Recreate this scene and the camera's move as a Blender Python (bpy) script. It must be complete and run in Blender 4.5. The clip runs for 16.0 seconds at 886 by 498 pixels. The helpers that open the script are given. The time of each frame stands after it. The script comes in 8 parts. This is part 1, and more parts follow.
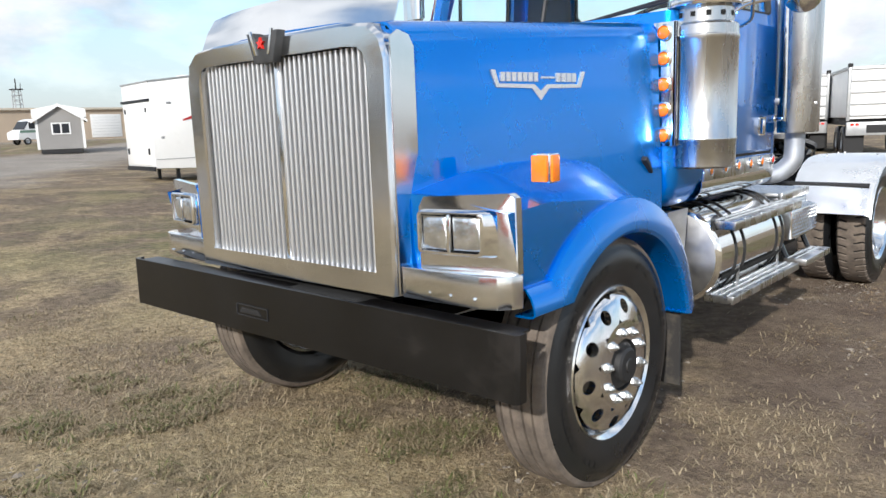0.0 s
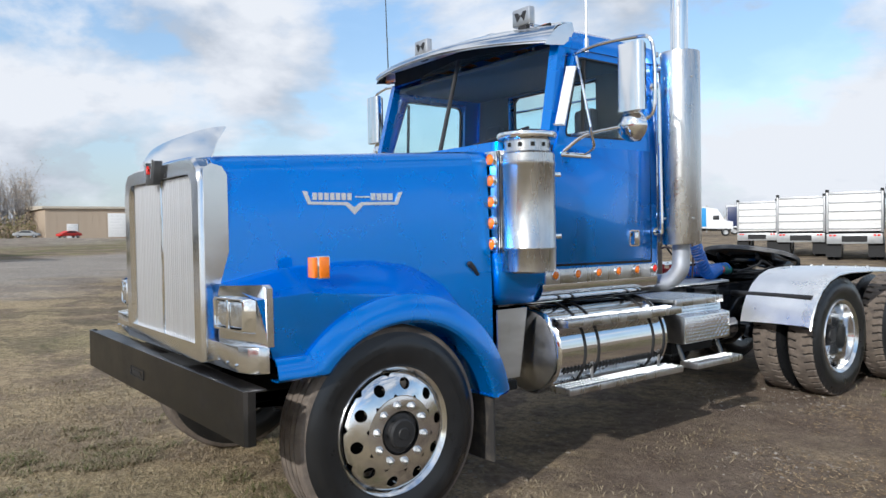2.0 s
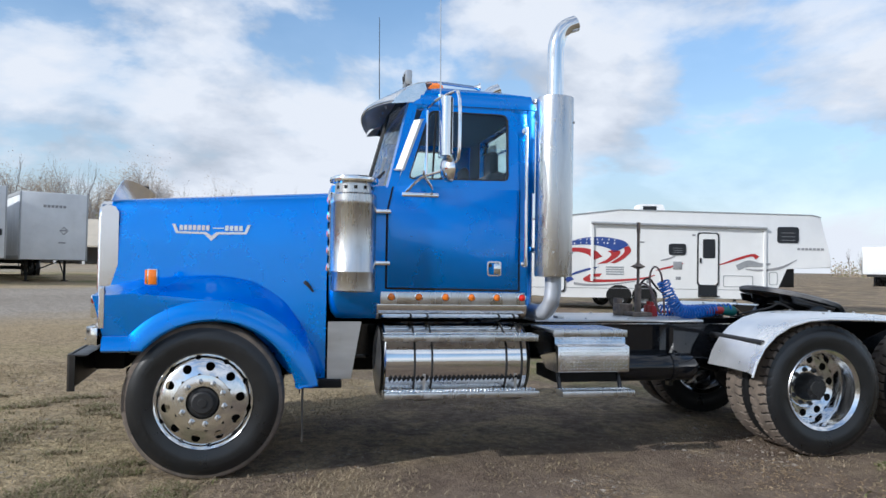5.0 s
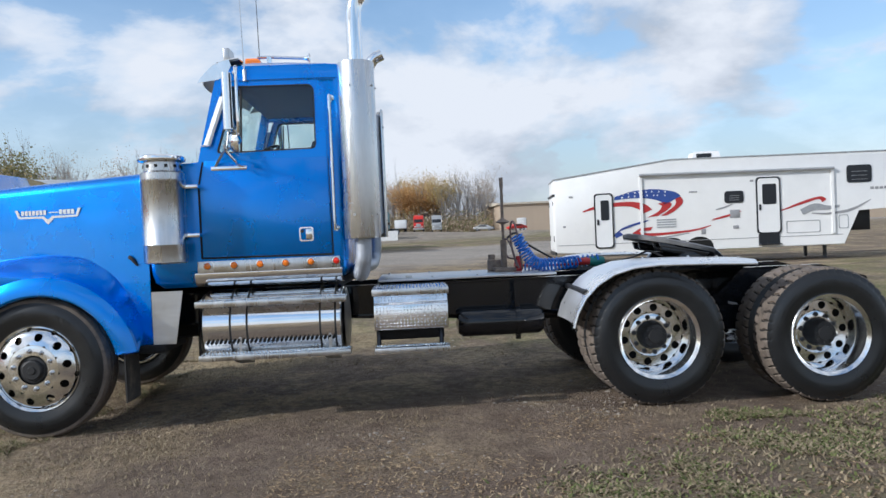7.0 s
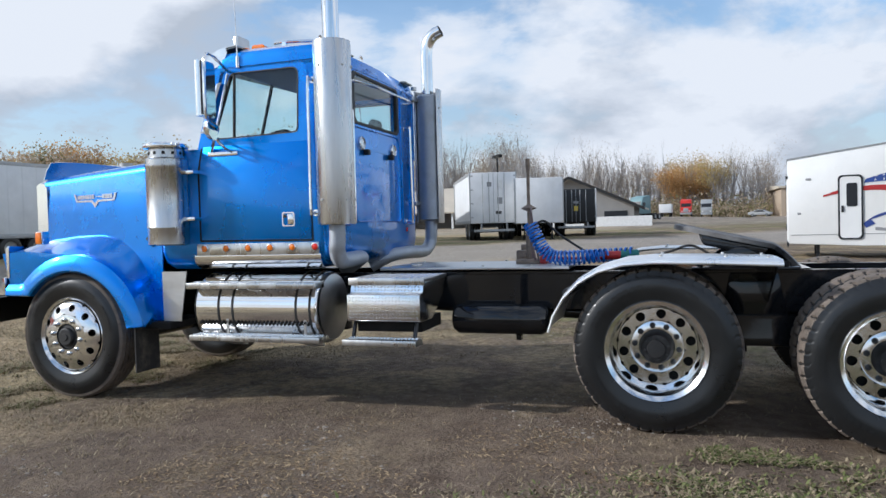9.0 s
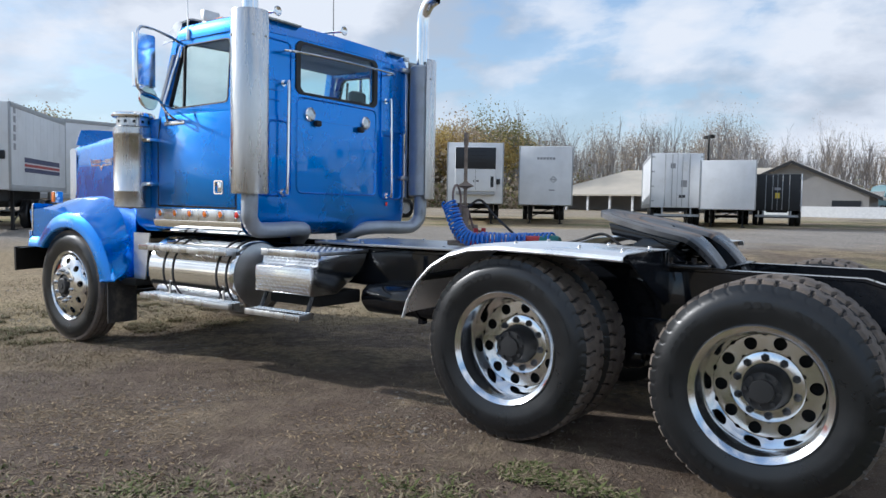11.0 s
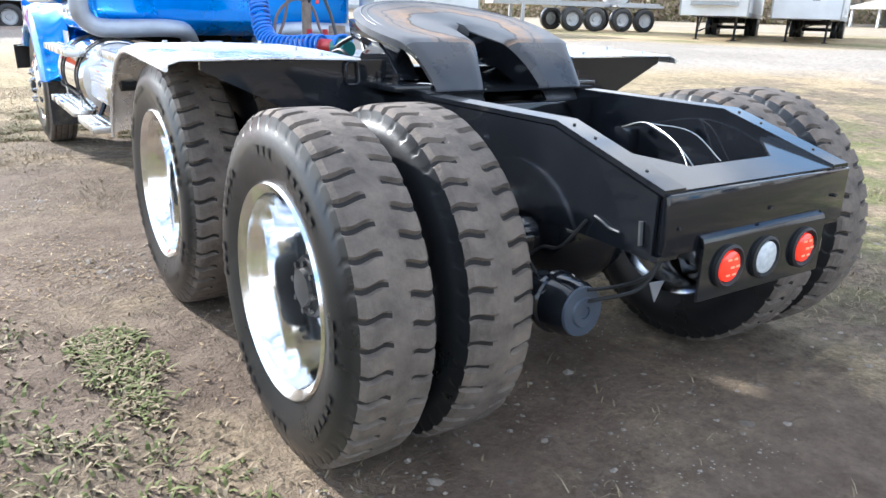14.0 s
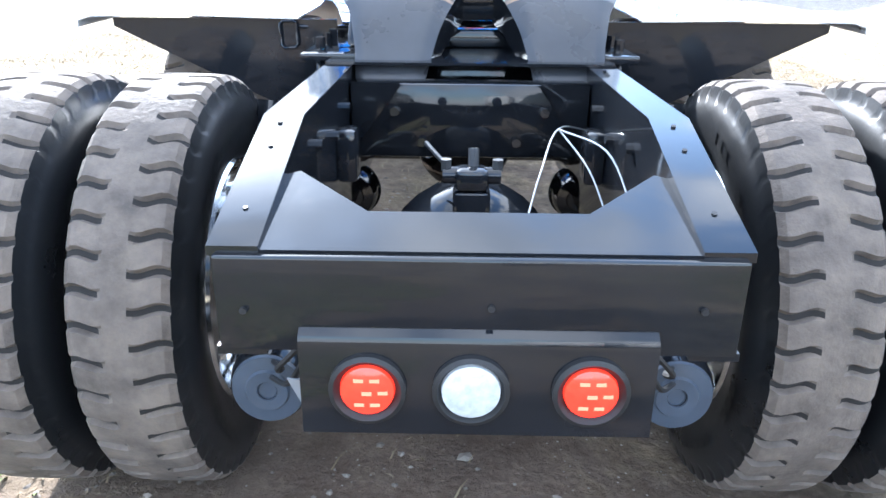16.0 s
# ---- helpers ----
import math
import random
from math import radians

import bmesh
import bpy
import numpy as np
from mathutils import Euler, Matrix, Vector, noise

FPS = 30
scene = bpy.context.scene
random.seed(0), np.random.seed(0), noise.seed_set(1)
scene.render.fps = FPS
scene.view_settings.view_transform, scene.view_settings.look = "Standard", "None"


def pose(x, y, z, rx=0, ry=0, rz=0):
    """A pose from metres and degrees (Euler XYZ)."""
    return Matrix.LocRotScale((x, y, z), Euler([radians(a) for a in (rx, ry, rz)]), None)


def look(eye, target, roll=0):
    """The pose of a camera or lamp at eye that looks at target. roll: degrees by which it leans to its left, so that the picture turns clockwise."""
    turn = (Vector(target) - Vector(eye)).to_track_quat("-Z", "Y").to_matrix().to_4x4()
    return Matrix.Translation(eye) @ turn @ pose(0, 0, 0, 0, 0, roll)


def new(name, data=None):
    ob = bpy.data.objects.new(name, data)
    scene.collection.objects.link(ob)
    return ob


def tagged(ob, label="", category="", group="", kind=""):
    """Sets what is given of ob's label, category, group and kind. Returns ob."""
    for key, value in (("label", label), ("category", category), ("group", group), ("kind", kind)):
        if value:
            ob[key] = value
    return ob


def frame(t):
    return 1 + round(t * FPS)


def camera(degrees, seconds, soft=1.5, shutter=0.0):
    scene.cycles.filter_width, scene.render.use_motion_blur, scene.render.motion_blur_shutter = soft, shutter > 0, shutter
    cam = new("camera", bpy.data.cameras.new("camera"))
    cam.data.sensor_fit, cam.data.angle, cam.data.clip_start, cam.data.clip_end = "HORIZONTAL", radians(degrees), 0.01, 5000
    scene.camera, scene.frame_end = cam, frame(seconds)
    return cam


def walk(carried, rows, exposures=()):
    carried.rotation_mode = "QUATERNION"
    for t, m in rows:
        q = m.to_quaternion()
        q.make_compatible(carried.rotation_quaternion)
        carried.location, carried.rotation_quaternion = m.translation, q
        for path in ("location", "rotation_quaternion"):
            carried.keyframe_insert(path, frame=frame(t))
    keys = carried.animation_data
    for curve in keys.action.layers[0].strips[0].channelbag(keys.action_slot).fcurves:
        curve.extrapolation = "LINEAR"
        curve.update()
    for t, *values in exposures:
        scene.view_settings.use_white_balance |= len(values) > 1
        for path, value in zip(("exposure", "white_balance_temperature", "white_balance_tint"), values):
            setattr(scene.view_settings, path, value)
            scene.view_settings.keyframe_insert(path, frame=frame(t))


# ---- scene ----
cam = camera(62.3, 16.0)
PATH = [
    (0, (2.63, -2.71, 1.568), (1.311, -1.244, 1.234), -2.1),
    (0.5, (3.113, -2.66, 1.601), (1.678, -1.297, 1.317), -0.2),
    (1, (3.566, -2.645, 1.601), (2.045, -1.367, 1.374), -2.4),
    (1.5, (3.944, -2.418, 1.514), (2.443, -1.102, 1.394), -0.9),
    (2, (4.265, -2.064, 1.557), (2.678, -0.847, 1.509), -1.0),
    (2.5, (4.67, -1.664, 1.534), (2.996, -0.57, 1.563), 0.8),
    (3, (5.083, -1.263, 1.569), (3.349, -0.266, 1.551), 0.6),
    (3.2, (5.231, -1.064, 1.58), (3.442, -0.172, 1.517), -0.2),
    (5.3, (6.549, 0.89, 1.485), (4.575, 1.215, 1.501), 0.7),
    (5.5, (6.594, 1.105, 1.483), (4.613, 1.375, 1.428), -0.6),
    (6, (6.808, 1.676, 1.478), (4.818, 1.866, 1.455), -0.2),
    (6.5, (6.888, 2.234, 1.501), (4.891, 2.34, 1.476), -0.6),
    (7, (6.909, 2.888, 1.441), (4.912, 2.985, 1.4), -2.5),
    (7.5, (6.856, 3.482, 1.443), (4.859, 3.553, 1.365), 0.4),
    (8, (6.632, 4.051, 1.445), (4.634, 4.049, 1.359), 0.3),
    (8.5, (6.449, 4.597, 1.433), (4.472, 4.297, 1.363), -1.8),
    (8.7, (6.334, 4.768, 1.396), (4.383, 4.333, 1.332), -1.9),
    (10.8, (4.99, 6.847, 1.381), (3.393, 5.646, 1.292), 1.4),
    (11, (4.869, 6.995, 1.362), (3.231, 5.853, 1.247), 1.0),
    (11.5, (4.48, 7.423, 1.336), (2.82, 6.335, 1.09), 1.5),
    (12, (4.029, 7.707, 1.291), (2.428, 6.581, 0.878), 2.6),
    (12.5, (3.501, 7.872, 1.294), (1.937, 6.738, 0.776), 1.6),
    (12.9, (3.095, 8.023, 1.311), (1.68, 6.773, 0.653), 0.1),
    (13, (2.976, 8.056, 1.303), (1.581, 6.785, 0.643), 0.7),
    (13.5, (2.468, 8.14, 1.301), (1.258, 6.692, 0.641), 2.6),
    (14, (1.929, 8.252, 1.309), (0.861, 6.675, 0.699), 1.7),
    (14.5, (1.43, 8.271, 1.338), (0.555, 6.544, 0.835), 4.2),
    (15, (0.955, 8.267, 1.347), (0.277, 6.477, 0.766), 4.6),
    (15.5, (0.505, 8.266, 1.325), (0.133, 6.411, 0.678), 4.1),
    (16, (0.043, 8.122, 1.322), (0.07, 6.265, 0.582), 0.5),
]
EXPOSURES = [(0, 0.2, 6200), (0.5, 0.18, 6150), (1, 0.08, 6100), (1.5, -0.07, 6050), (3, -0.11, 5900), (5.5, -0.13, 5820), (8.5, -0.14, 5820), (11, -0.14, 5750), (11.5, 0.02, 5820), (12, 0.26, 5880), (12.5, 0.63, 5880), (13, 1.02, 5850), (13.5, 1.24, 5800), (14.5, 1.68, 5780), (15, 1.92, 5660), (15.5, 2.08, 5570), (16, 2.34, 5480)]
walk(cam, [(t, look(eye, target, roll)) for t, eye, target, roll in PATH], EXPOSURES)

# sun from the front left of the truck, low autumn sky with broken cloud
SUN = Vector((0.38, -0.92, 0.0)).normalized() * math.cos(radians(27)) + Vector((0, 0, math.sin(radians(27))))
sun = new("sun", bpy.data.lights.new("sun", "SUN"))
sun.data.energy, sun.data.angle, sun.data.color = 4.3, radians(1.5), (1.0, 0.94, 0.85)
sun.matrix_world = look(SUN * 50, (0, 0, 0))

world = bpy.data.worlds.new("world")
scene.world = world
world.use_nodes = True
wn, wl = world.node_tree.nodes, world.node_tree.links
wn.clear()


def node(tree, kind, **values):
    n = tree.nodes.new(kind)
    for key, value in values.items():
        if key in n.inputs:
            n.inputs[key].default_value = value
    return n


def math_node(tree, op, a, b=None, clamp=False):
    n = tree.nodes.new("ShaderNodeMath")
    n.operation, n.use_clamp = op, clamp
    for i, v in enumerate((a, b)):
        if v is None:
            continue
        if isinstance(v, (int, float)):
            n.inputs[i].default_value = v
        else:
            tree.links.new(v, n.inputs[i])
    return n.outputs[0]


def ramp(tree, fac, stops):
    n = tree.nodes.new("ShaderNodeValToRGB")
    while len(n.color_ramp.elements) < len(stops):
        n.color_ramp.elements.new(0.5)
    for e, (p, c) in zip(n.color_ramp.elements, stops):
        e.position = p
        e.color = (c, c, c, 1) if isinstance(c, (int, float)) else (*c, 1)
    tree.links.new(fac, n.inputs[0])
    return n.outputs[0]


def mix(tree, fac, a, b, blend="MIX"):
    n = tree.nodes.new("ShaderNodeMix")
    n.data_type, n.blend_type = "RGBA", blend
    for i, v in ((0, fac), (6, a), (7, b)):
        if isinstance(v, (int, float)):
            n.inputs[i].default_value = v
        elif isinstance(v, tuple):
            n.inputs[i].default_value = (*v, 1)
        else:
            tree.links.new(v, n.inputs[i])
    return n.outputs[2]


wt = world.node_tree
sky = wn.new("ShaderNodeTexSky")
sky.sky_type, sky.sun_disc = "NISHITA", False
sky.sun_elevation, sky.sun_rotation = radians(27), math.atan2(SUN.x, SUN.y)
sky.air_density, sky.dust_density, sky.ozone_density = 1.0, 1.2, 1.5
place = wn.new("ShaderNodeTexCoord").outputs["Generated"]
split = wn.new("ShaderNodeSeparateXYZ")
wl.new(place, split.inputs[0])
flat = wn.new("ShaderNodeCombineXYZ")
wl.new(split.outputs[0], flat.inputs[0])
wl.new(split.outputs[1], flat.inputs[1])
wl.new(math_node(wt, "MULTIPLY", split.outputs[2], 2.1), flat.inputs[2])
lift = wn.new("ShaderNodeVectorMath")
lift.operation = "ADD"
lift.inputs[1].default_value = (SUN.x * 0.05, SUN.y * 0.05, 0.16)
wl.new(flat.outputs[0], lift.inputs[0])
puffs = []
for where in (flat.outputs[0], lift.outputs[0]):
    n = node(wt, "ShaderNodeTexNoise", Scale=2.7, Detail=10.0, Roughness=0.55, Distortion=0.15)
    wl.new(where, n.inputs["Vector"])
    puffs.append(n.outputs[0])
n2 = node(wt, "ShaderNodeTexNoise", Scale=3.4, Detail=6.0, Roughness=0.5)
wl.new(flat.outputs[0], n2.inputs["Vector"])
cover = ramp(wt, puffs[0], [(0.425, 0.0), (0.49, 0.72), (0.56, 1.0)])
low = ramp(wt, split.outputs[2], [(0.0, 0.85), (0.16, 0.35), (0.36, 0.0)])
cover = math_node(wt, "MAXIMUM", cover, low)
side = math_node(wt, "ADD", math_node(wt, "MULTIPLY", math_node(wt, "SUBTRACT", puffs[0], puffs[1]), 3.2), math_node(wt, "MULTIPLY", n2.outputs[0], 1.0))
shade = ramp(wt, side, [(0.22, (0.57, 0.60, 0.64)), (0.48, (0.76, 0.78, 0.81)), (0.74, (0.93, 0.93, 0.93))])
blue = mix(wt, 1.0, sky.outputs[0], (0.185, 0.198, 0.196), "MULTIPLY")
both = mix(wt, cover, blue, shade)
ground_side = math_node(wt, "GREATER_THAN", split.outputs[2], -0.02)
both = mix(wt, ground_side, (0.16, 0.13, 0.10), both)
bg = node(wt, "ShaderNodeBackground", Strength=1.0)
wl.new(both, bg.inputs[0])
wl.new(bg.outputs[0], wn.new("ShaderNodeOutputWorld").inputs[0])


# ---- materials ----
def pm(name, col, rough=0.5, metal=0.0, var=0.12, scale=6.0, bump=0.0, bscale=60.0, stretch=(1, 1, 1), coat=0.0,
       dirt=None, dirt_amount=0.0, dirt_scale=3.0, rvar=0.1, trans=0.0, emit=0.0, random_tint=0.0):
    """A painted, metal, rubber or plastic surface with grain, wear and dust at two scales."""
    m = bpy.data.materials.new(name)
    m.use_nodes = True
    t = m.node_tree
    b = t.nodes["Principled BSDF"]
    b.inputs["Metallic"].default_value = metal
    b.inputs["Coat Weight"].default_value = coat
    b.inputs["Coat Roughness"].default_value = 0.04
    b.inputs["Transmission Weight"].default_value = trans
    tc = t.nodes.new("ShaderNodeTexCoord")
    mp = t.nodes.new("ShaderNodeMapping")
    mp.inputs["Scale"].default_value = stretch
    t.links.new(tc.outputs["Object"], mp.inputs[0])
    big = node(t, "ShaderNodeTexNoise", Scale=scale, Detail=5.0, Roughness=0.6)
    t.links.new(mp.outputs[0], big.inputs["Vector"])
    k = ramp(t, big.outputs[0], [(0.3, 1.0 - var), (0.7, 1.0 + var * 0.5)])
    color = mix(t, 1.0, tuple(col), k, "MULTIPLY")
    if random_tint:
        info = t.nodes.new("ShaderNodeObjectInfo")
        tint = ramp(t, info.outputs["Random"], [(0.0, 1.0 - random_tint), (1.0, 1.0 + random_tint)])
        color = mix(t, 1.0, color, tint, "MULTIPLY")
    rough_out = ramp(t, big.outputs[0], [(0.3, max(0.0, rough - rvar * 0.5)), (0.75, min(1.0, rough + rvar))])
    if dirt:
        dn = node(t, "ShaderNodeTexNoise", Scale=dirt_scale, Detail=8.0, Roughness=0.68)
        t.links.new(tc.outputs["Object"], dn.inputs["Vector"])
        d = ramp(t, dn.outputs[0], [(0.62 - dirt_amount * 0.35, 0.0), (0.78, min(1.0, dirt_amount + 0.2))])
        color = mix(t, d, color, tuple(dirt))
        rough_out = mix(t, d, rough_out, (0.85, 0.85, 0.85))
    t.links.new(color, b.inputs["Base Color"])
    t.links.new(rough_out, b.inputs["Roughness"])
    if emit:
        b.inputs["Emission Color"].default_value = (*col, 1)
        b.inputs["Emission Strength"].default_value = emit
    if bump:
        fine = node(t, "ShaderNodeTexNoise", Scale=bscale, Detail=4.0, Roughness=0.6)
        t.links.new(mp.outputs[0], fine.inputs["Vector"])
        bp = node(t, "ShaderNodeBump", Strength=bump, Distance=0.01)
        t.links.new(fine.outputs[0], bp.inputs["Height"])
        t.links.new(bp.outputs[0], b.inputs["Normal"])
    return m


def glass(name, tint=(0.75, 0.83, 0.84), clear=0.75):
    m = bpy.data.materials.new(name)
    m.use_nodes = True
    t = m.node_tree
    t.nodes.clear()
    g = node(t, "ShaderNodeBsdfGlossy", Roughness=0.015)
    tr = t.nodes.new("ShaderNodeBsdfTransparent")
    tr.inputs[0].default_value = (*[c * clear for c in tint], 1)
    lw = t.nodes.new("ShaderNodeLayerWeight")
    fr = math_node(t, "ADD", math_node(t, "MULTIPLY", math_node(t, "POWER", lw.outputs["Facing"], 4.5), 0.9), 0.03)
    mx = t.nodes.new("ShaderNodeMixShader")
    t.links.new(fr, mx.inputs[0])
    t.links.new(tr.outputs[0], mx.inputs[1])
    t.links.new(g.outputs[0], mx.inputs[2])
    t.links.new(mx.outputs[0], t.nodes.new("ShaderNodeOutputMaterial").inputs[0])
    return m


DUST = (0.30, 0.25, 0.19)
blue_paint = pm("blue_paint", (0.0, 0.215, 0.74), 0.27, 0.72, var=0.06, scale=2.2, bump=0.012, bscale=300, coat=1.0, dirt=(0.05, 0.20, 0.48), dirt_amount=0.05, dirt_scale=1.6)
blue_paint.node_tree.nodes["Principled BSDF"].inputs["Specular IOR Level"].default_value = 0.15
chrome = pm("chrome", (0.86, 0.87, 0.88), 0.07, 1.0, var=0.05, scale=5, rvar=0.06)
polished = pm("polished_aluminium", (0.84, 0.85, 0.86), 0.13, 1.0, var=0.10, scale=7, rvar=0.14, bump=0.02, bscale=90)
barrel_metal = pm("barrel_aluminium", (0.84, 0.85, 0.86), 0.08, 1.0, var=0.12, scale=7, rvar=0.05, bump=0.015, bscale=25)
stainless = pm("stainless", (0.66, 0.665, 0.67), 0.25, 1.0, var=0.30, scale=6, stretch=(1, 1, 0.15), rvar=0.2, bump=0.035, bscale=40, dirt=(0.34, 0.30, 0.26), dirt_amount=0.16, dirt_scale=4)
satin = pm("satin_chrome", (0.78, 0.79, 0.81), 0.11, 1.0, var=0.12, scale=3, rvar=0.12, bump=0.006, bscale=40)
brushed = pm("brushed_stainless", (0.62, 0.62, 0.62), 0.34, 1.0, var=0.2, scale=6, rvar=0.15, bump=0.03, bscale=120, stretch=(1, 0.2, 1), dirt=DUST, dirt_amount=0.15)
fender_metal = pm("fender_metal", (0.86, 0.87, 0.88), 0.30, 0.75, var=0.10, scale=3, rvar=0.2, bump=0.03, bscale=30, dirt=(0.55, 0.50, 0.45), dirt_amount=0.20, dirt_scale=5)
muffler_grey = pm("aluminised_pipe", (0.42, 0.45, 0.50), 0.45, 0.6, var=0.18, scale=7, bump=0.03, dirt=(0.35, 0.31, 0.28), dirt_amount=0.2)
grille_metal = pm("grille_metal", (0.60, 0.61, 0.63), 0.32, 0.8, var=0.0, rvar=0.0, random_tint=0.04)
black_paint = pm("black_paint", (0.011, 0.0125, 0.0155), 0.07, 0.0, var=0.25, scale=4, rvar=0.04, bump=0.03, bscale=12, dirt=(0.022, 0.021, 0.02), dirt_amount=0.04, dirt_scale=4)
bumper_black = pm("bumper_black", (0.005, 0.0046, 0.0046), 0.34, 0.0, var=0.3, scale=3, bump=0.03, dirt=(0.03, 0.022, 0.017), dirt_amount=0.12)
black_plastic = pm("black_plastic", (0.015, 0.015, 0.016), 0.55, var=0.2, bump=0.05)
# flat near-black that puts the dark of holes, gaps and recesses into colour
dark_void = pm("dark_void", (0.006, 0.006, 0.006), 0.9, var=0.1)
rubber = pm("tyre_rubber", (0.014, 0.0148, 0.0162), 0.30, var=0.25, scale=5, bump=0.04, bscale=90, dirt=(0.05, 0.045, 0.04), dirt_amount=0.10, dirt_scale=4)
# darker rubber: shade inside the tread slots is put into this colour
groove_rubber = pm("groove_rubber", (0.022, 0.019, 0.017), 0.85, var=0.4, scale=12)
tread_rubber = pm("tread_rubber", (0.140, 0.114, 0.094), 0.85, var=0.5, scale=11, bump=0.45, bscale=45, dirt=(0.235, 0.188, 0.142), dirt_amount=0.4, dirt_scale=7)
flap_rubber = pm("flap_rubber", (0.03, 0.028, 0.027), 0.8, var=0.3, dirt=(0.22, 0.18, 0.13), dirt_amount=0.35, dirt_scale=6)
amber = pm("amber_lens", (0.95, 0.22, 0.01), 0.12, var=0.15, scale=60, coat=0.6, bump=0.2, bscale=150)
red_lens = pm("red_lens", (0.85, 0.02, 0.01), 0.12, var=0.2, scale=60, coat=0.6, bump=0.15, bscale=150)
lit_red = pm("lit_red_lens", (0.9, 0.03, 0.012), 0.15, var=0.3, scale=45, coat=0.5, emit=0.45)
white_lens = pm("white_lens", (0.50, 0.53, 0.55), 0.18, var=0.25, scale=60, coat=0.4, emit=0.05)
chamber_grey = pm("chamber_grey", (0.05, 0.065, 0.09), 0.4, var=0.2, scale=14, dirt=(0.12, 0.11, 0.10), dirt_amount=0.2)
cast_grey = pm("cast_grey", (0.07, 0.072, 0.076), 0.5, 0.4, var=0.25, scale=20)
clear_lens = pm("lamp_glass", (0.66, 0.68, 0.70), 0.10, 0.9, var=0.35, scale=22, coat=0.8, bump=0.35, bscale=42)
window_glass = glass("window_glass", (0.89, 0.965, 0.955), 1.0)
seat_cloth = pm("seat_cloth", (0.09, 0.09, 0.1), 0.85, bump=0.2, bscale=150)
trim_dark = pm("headliner_cloth", (0.13, 0.135, 0.14), 0.9, var=0.15)
trim_grey = pm("interior_grey", (0.20, 0.205, 0.21), 0.7, bump=0.1)
hose_blue = pm("blue_hose", (0.01, 0.16, 0.62), 0.3, coat=0.4, random_tint=0.1)
hose_red = pm("red_hose", (0.45, 0.03, 0.03), 0.4)
hose_green = pm("green_grip", (0.015, 0.17, 0.16), 0.45)
under_black = pm("underframe_black", (0.009, 0.010, 0.012), 0.06, var=0.4, scale=9, rvar=0.03, bump=0.03, bscale=12, dirt=(0.02, 0.018, 0.016), dirt_amount=0.10, dirt_scale=8)
hose_brown = pm("weathered_hose", (0.16, 0.11, 0.10), 0.5, var=0.2)
rust = pm("rusty_steel", (0.27, 0.215, 0.17), 0.75, 0.3, var=0.4, scale=20, bump=0.2)
badge = pm("badge_silver", (0.75, 0.76, 0.78), 0.25, 0.8, var=0.05)


# ---- mesh helpers ----
def B():
    return bmesh.new()


def box(bm, x0, x1, y0, y1, z0, z1, bev=0.0, seg=2):
    vs = [bm.verts.new((x, y, z)) for x in (x0, x1) for y in (y0, y1) for z in (z0, z1)]
    fs = [bm.faces.new([vs[i] for i in q]) for q in ((0, 1, 3, 2), (4, 6, 7, 5), (0, 4, 5, 1), (2, 3, 7, 6), (0, 2, 6, 4), (1, 5, 7, 3))]
    if bev:
        es = list({e for f in fs for e in f.edges})
        bmesh.ops.bevel(bm, geom=es, offset=bev, segments=seg, affect="EDGES", profile=0.5)
    return bm


def frame_of(d):
    d = Vector(d).normalized()
    up = Vector((0, 0, 1)) if abs(d.z) < 0.9 else Vector((1, 0, 0))
    a = d.cross(up).normalized()
    return d, a, d.cross(a).normalized()


def lathe(bm, profile, base, axis, seg=32, arc=(0.0, 360.0), flip=False):
    """Turns (height, radius) pairs about an axis through base."""
    base = Vector(base)
    d, a, b = frame_of(axis)
    full = abs(arc[1] - arc[0]) >= 359.9
    n = seg if full else seg + 1
    rings = []
    for h, r in profile:
        if r <= 1e-6:
            rings.append([bm.verts.new(base + d * h)])
            continue
        ring = []
        for i in range(n):
            w = radians(arc[0] + (arc[1] - arc[0]) * i / seg)
            ring.append(bm.verts.new(base + d * h + (a * math.cos(w) + b * math.sin(w)) * r))
        rings.append(ring)
    for p, q in zip(rings, rings[1:]):
        m = max(len(p), len(q))
        for i in range(m if full else m - 1):
            j = (i + 1) % m
            f = [p[0]] if len(p) == 1 else [p[i], p[j]]
            g = [q[0]] if len(q) == 1 else [q[j], q[i]]
            if len(f) + len(g) > 2:
                bm.faces.new(f + g)
    return bm


def cyl(bm, a, b, r, r2=None, seg=20, caps=True, bev=0.0):
    a, b = Vector(a), Vector(b)
    r2 = r if r2 is None else r2
    h = (b - a).length
    p = [(0, r), (h, r2)]
    if bev:
        p = [(0, r - bev), (bev, r), (h - bev, r2), (h, r2 - bev)]
    if caps:
        p = [(0, 0)] + p + [(h, 0)]
    return lathe(bm, p, a, b - a, seg)


def smooth_path(pts, n=6):
    """Catmull-Rom through the points."""
    P = [Vector(p) for p in pts]
    P = [P[0] * 2 - P[1]] + P + [P[-1] * 2 - P[-2]]
    out = []
    for i in range(1, len(P) - 2):
        for k in range(n):
            t = k / n
            a, b, c, d = P[i - 1], P[i], P[i + 1], P[i + 2]
            out.append(0.5 * (2 * b + (c - a) * t + (2 * a - 5 * b + 4 * c - d) * t * t + (3 * b - a - 3 * c + d) * t ** 3))
    return out + [P[-2]]


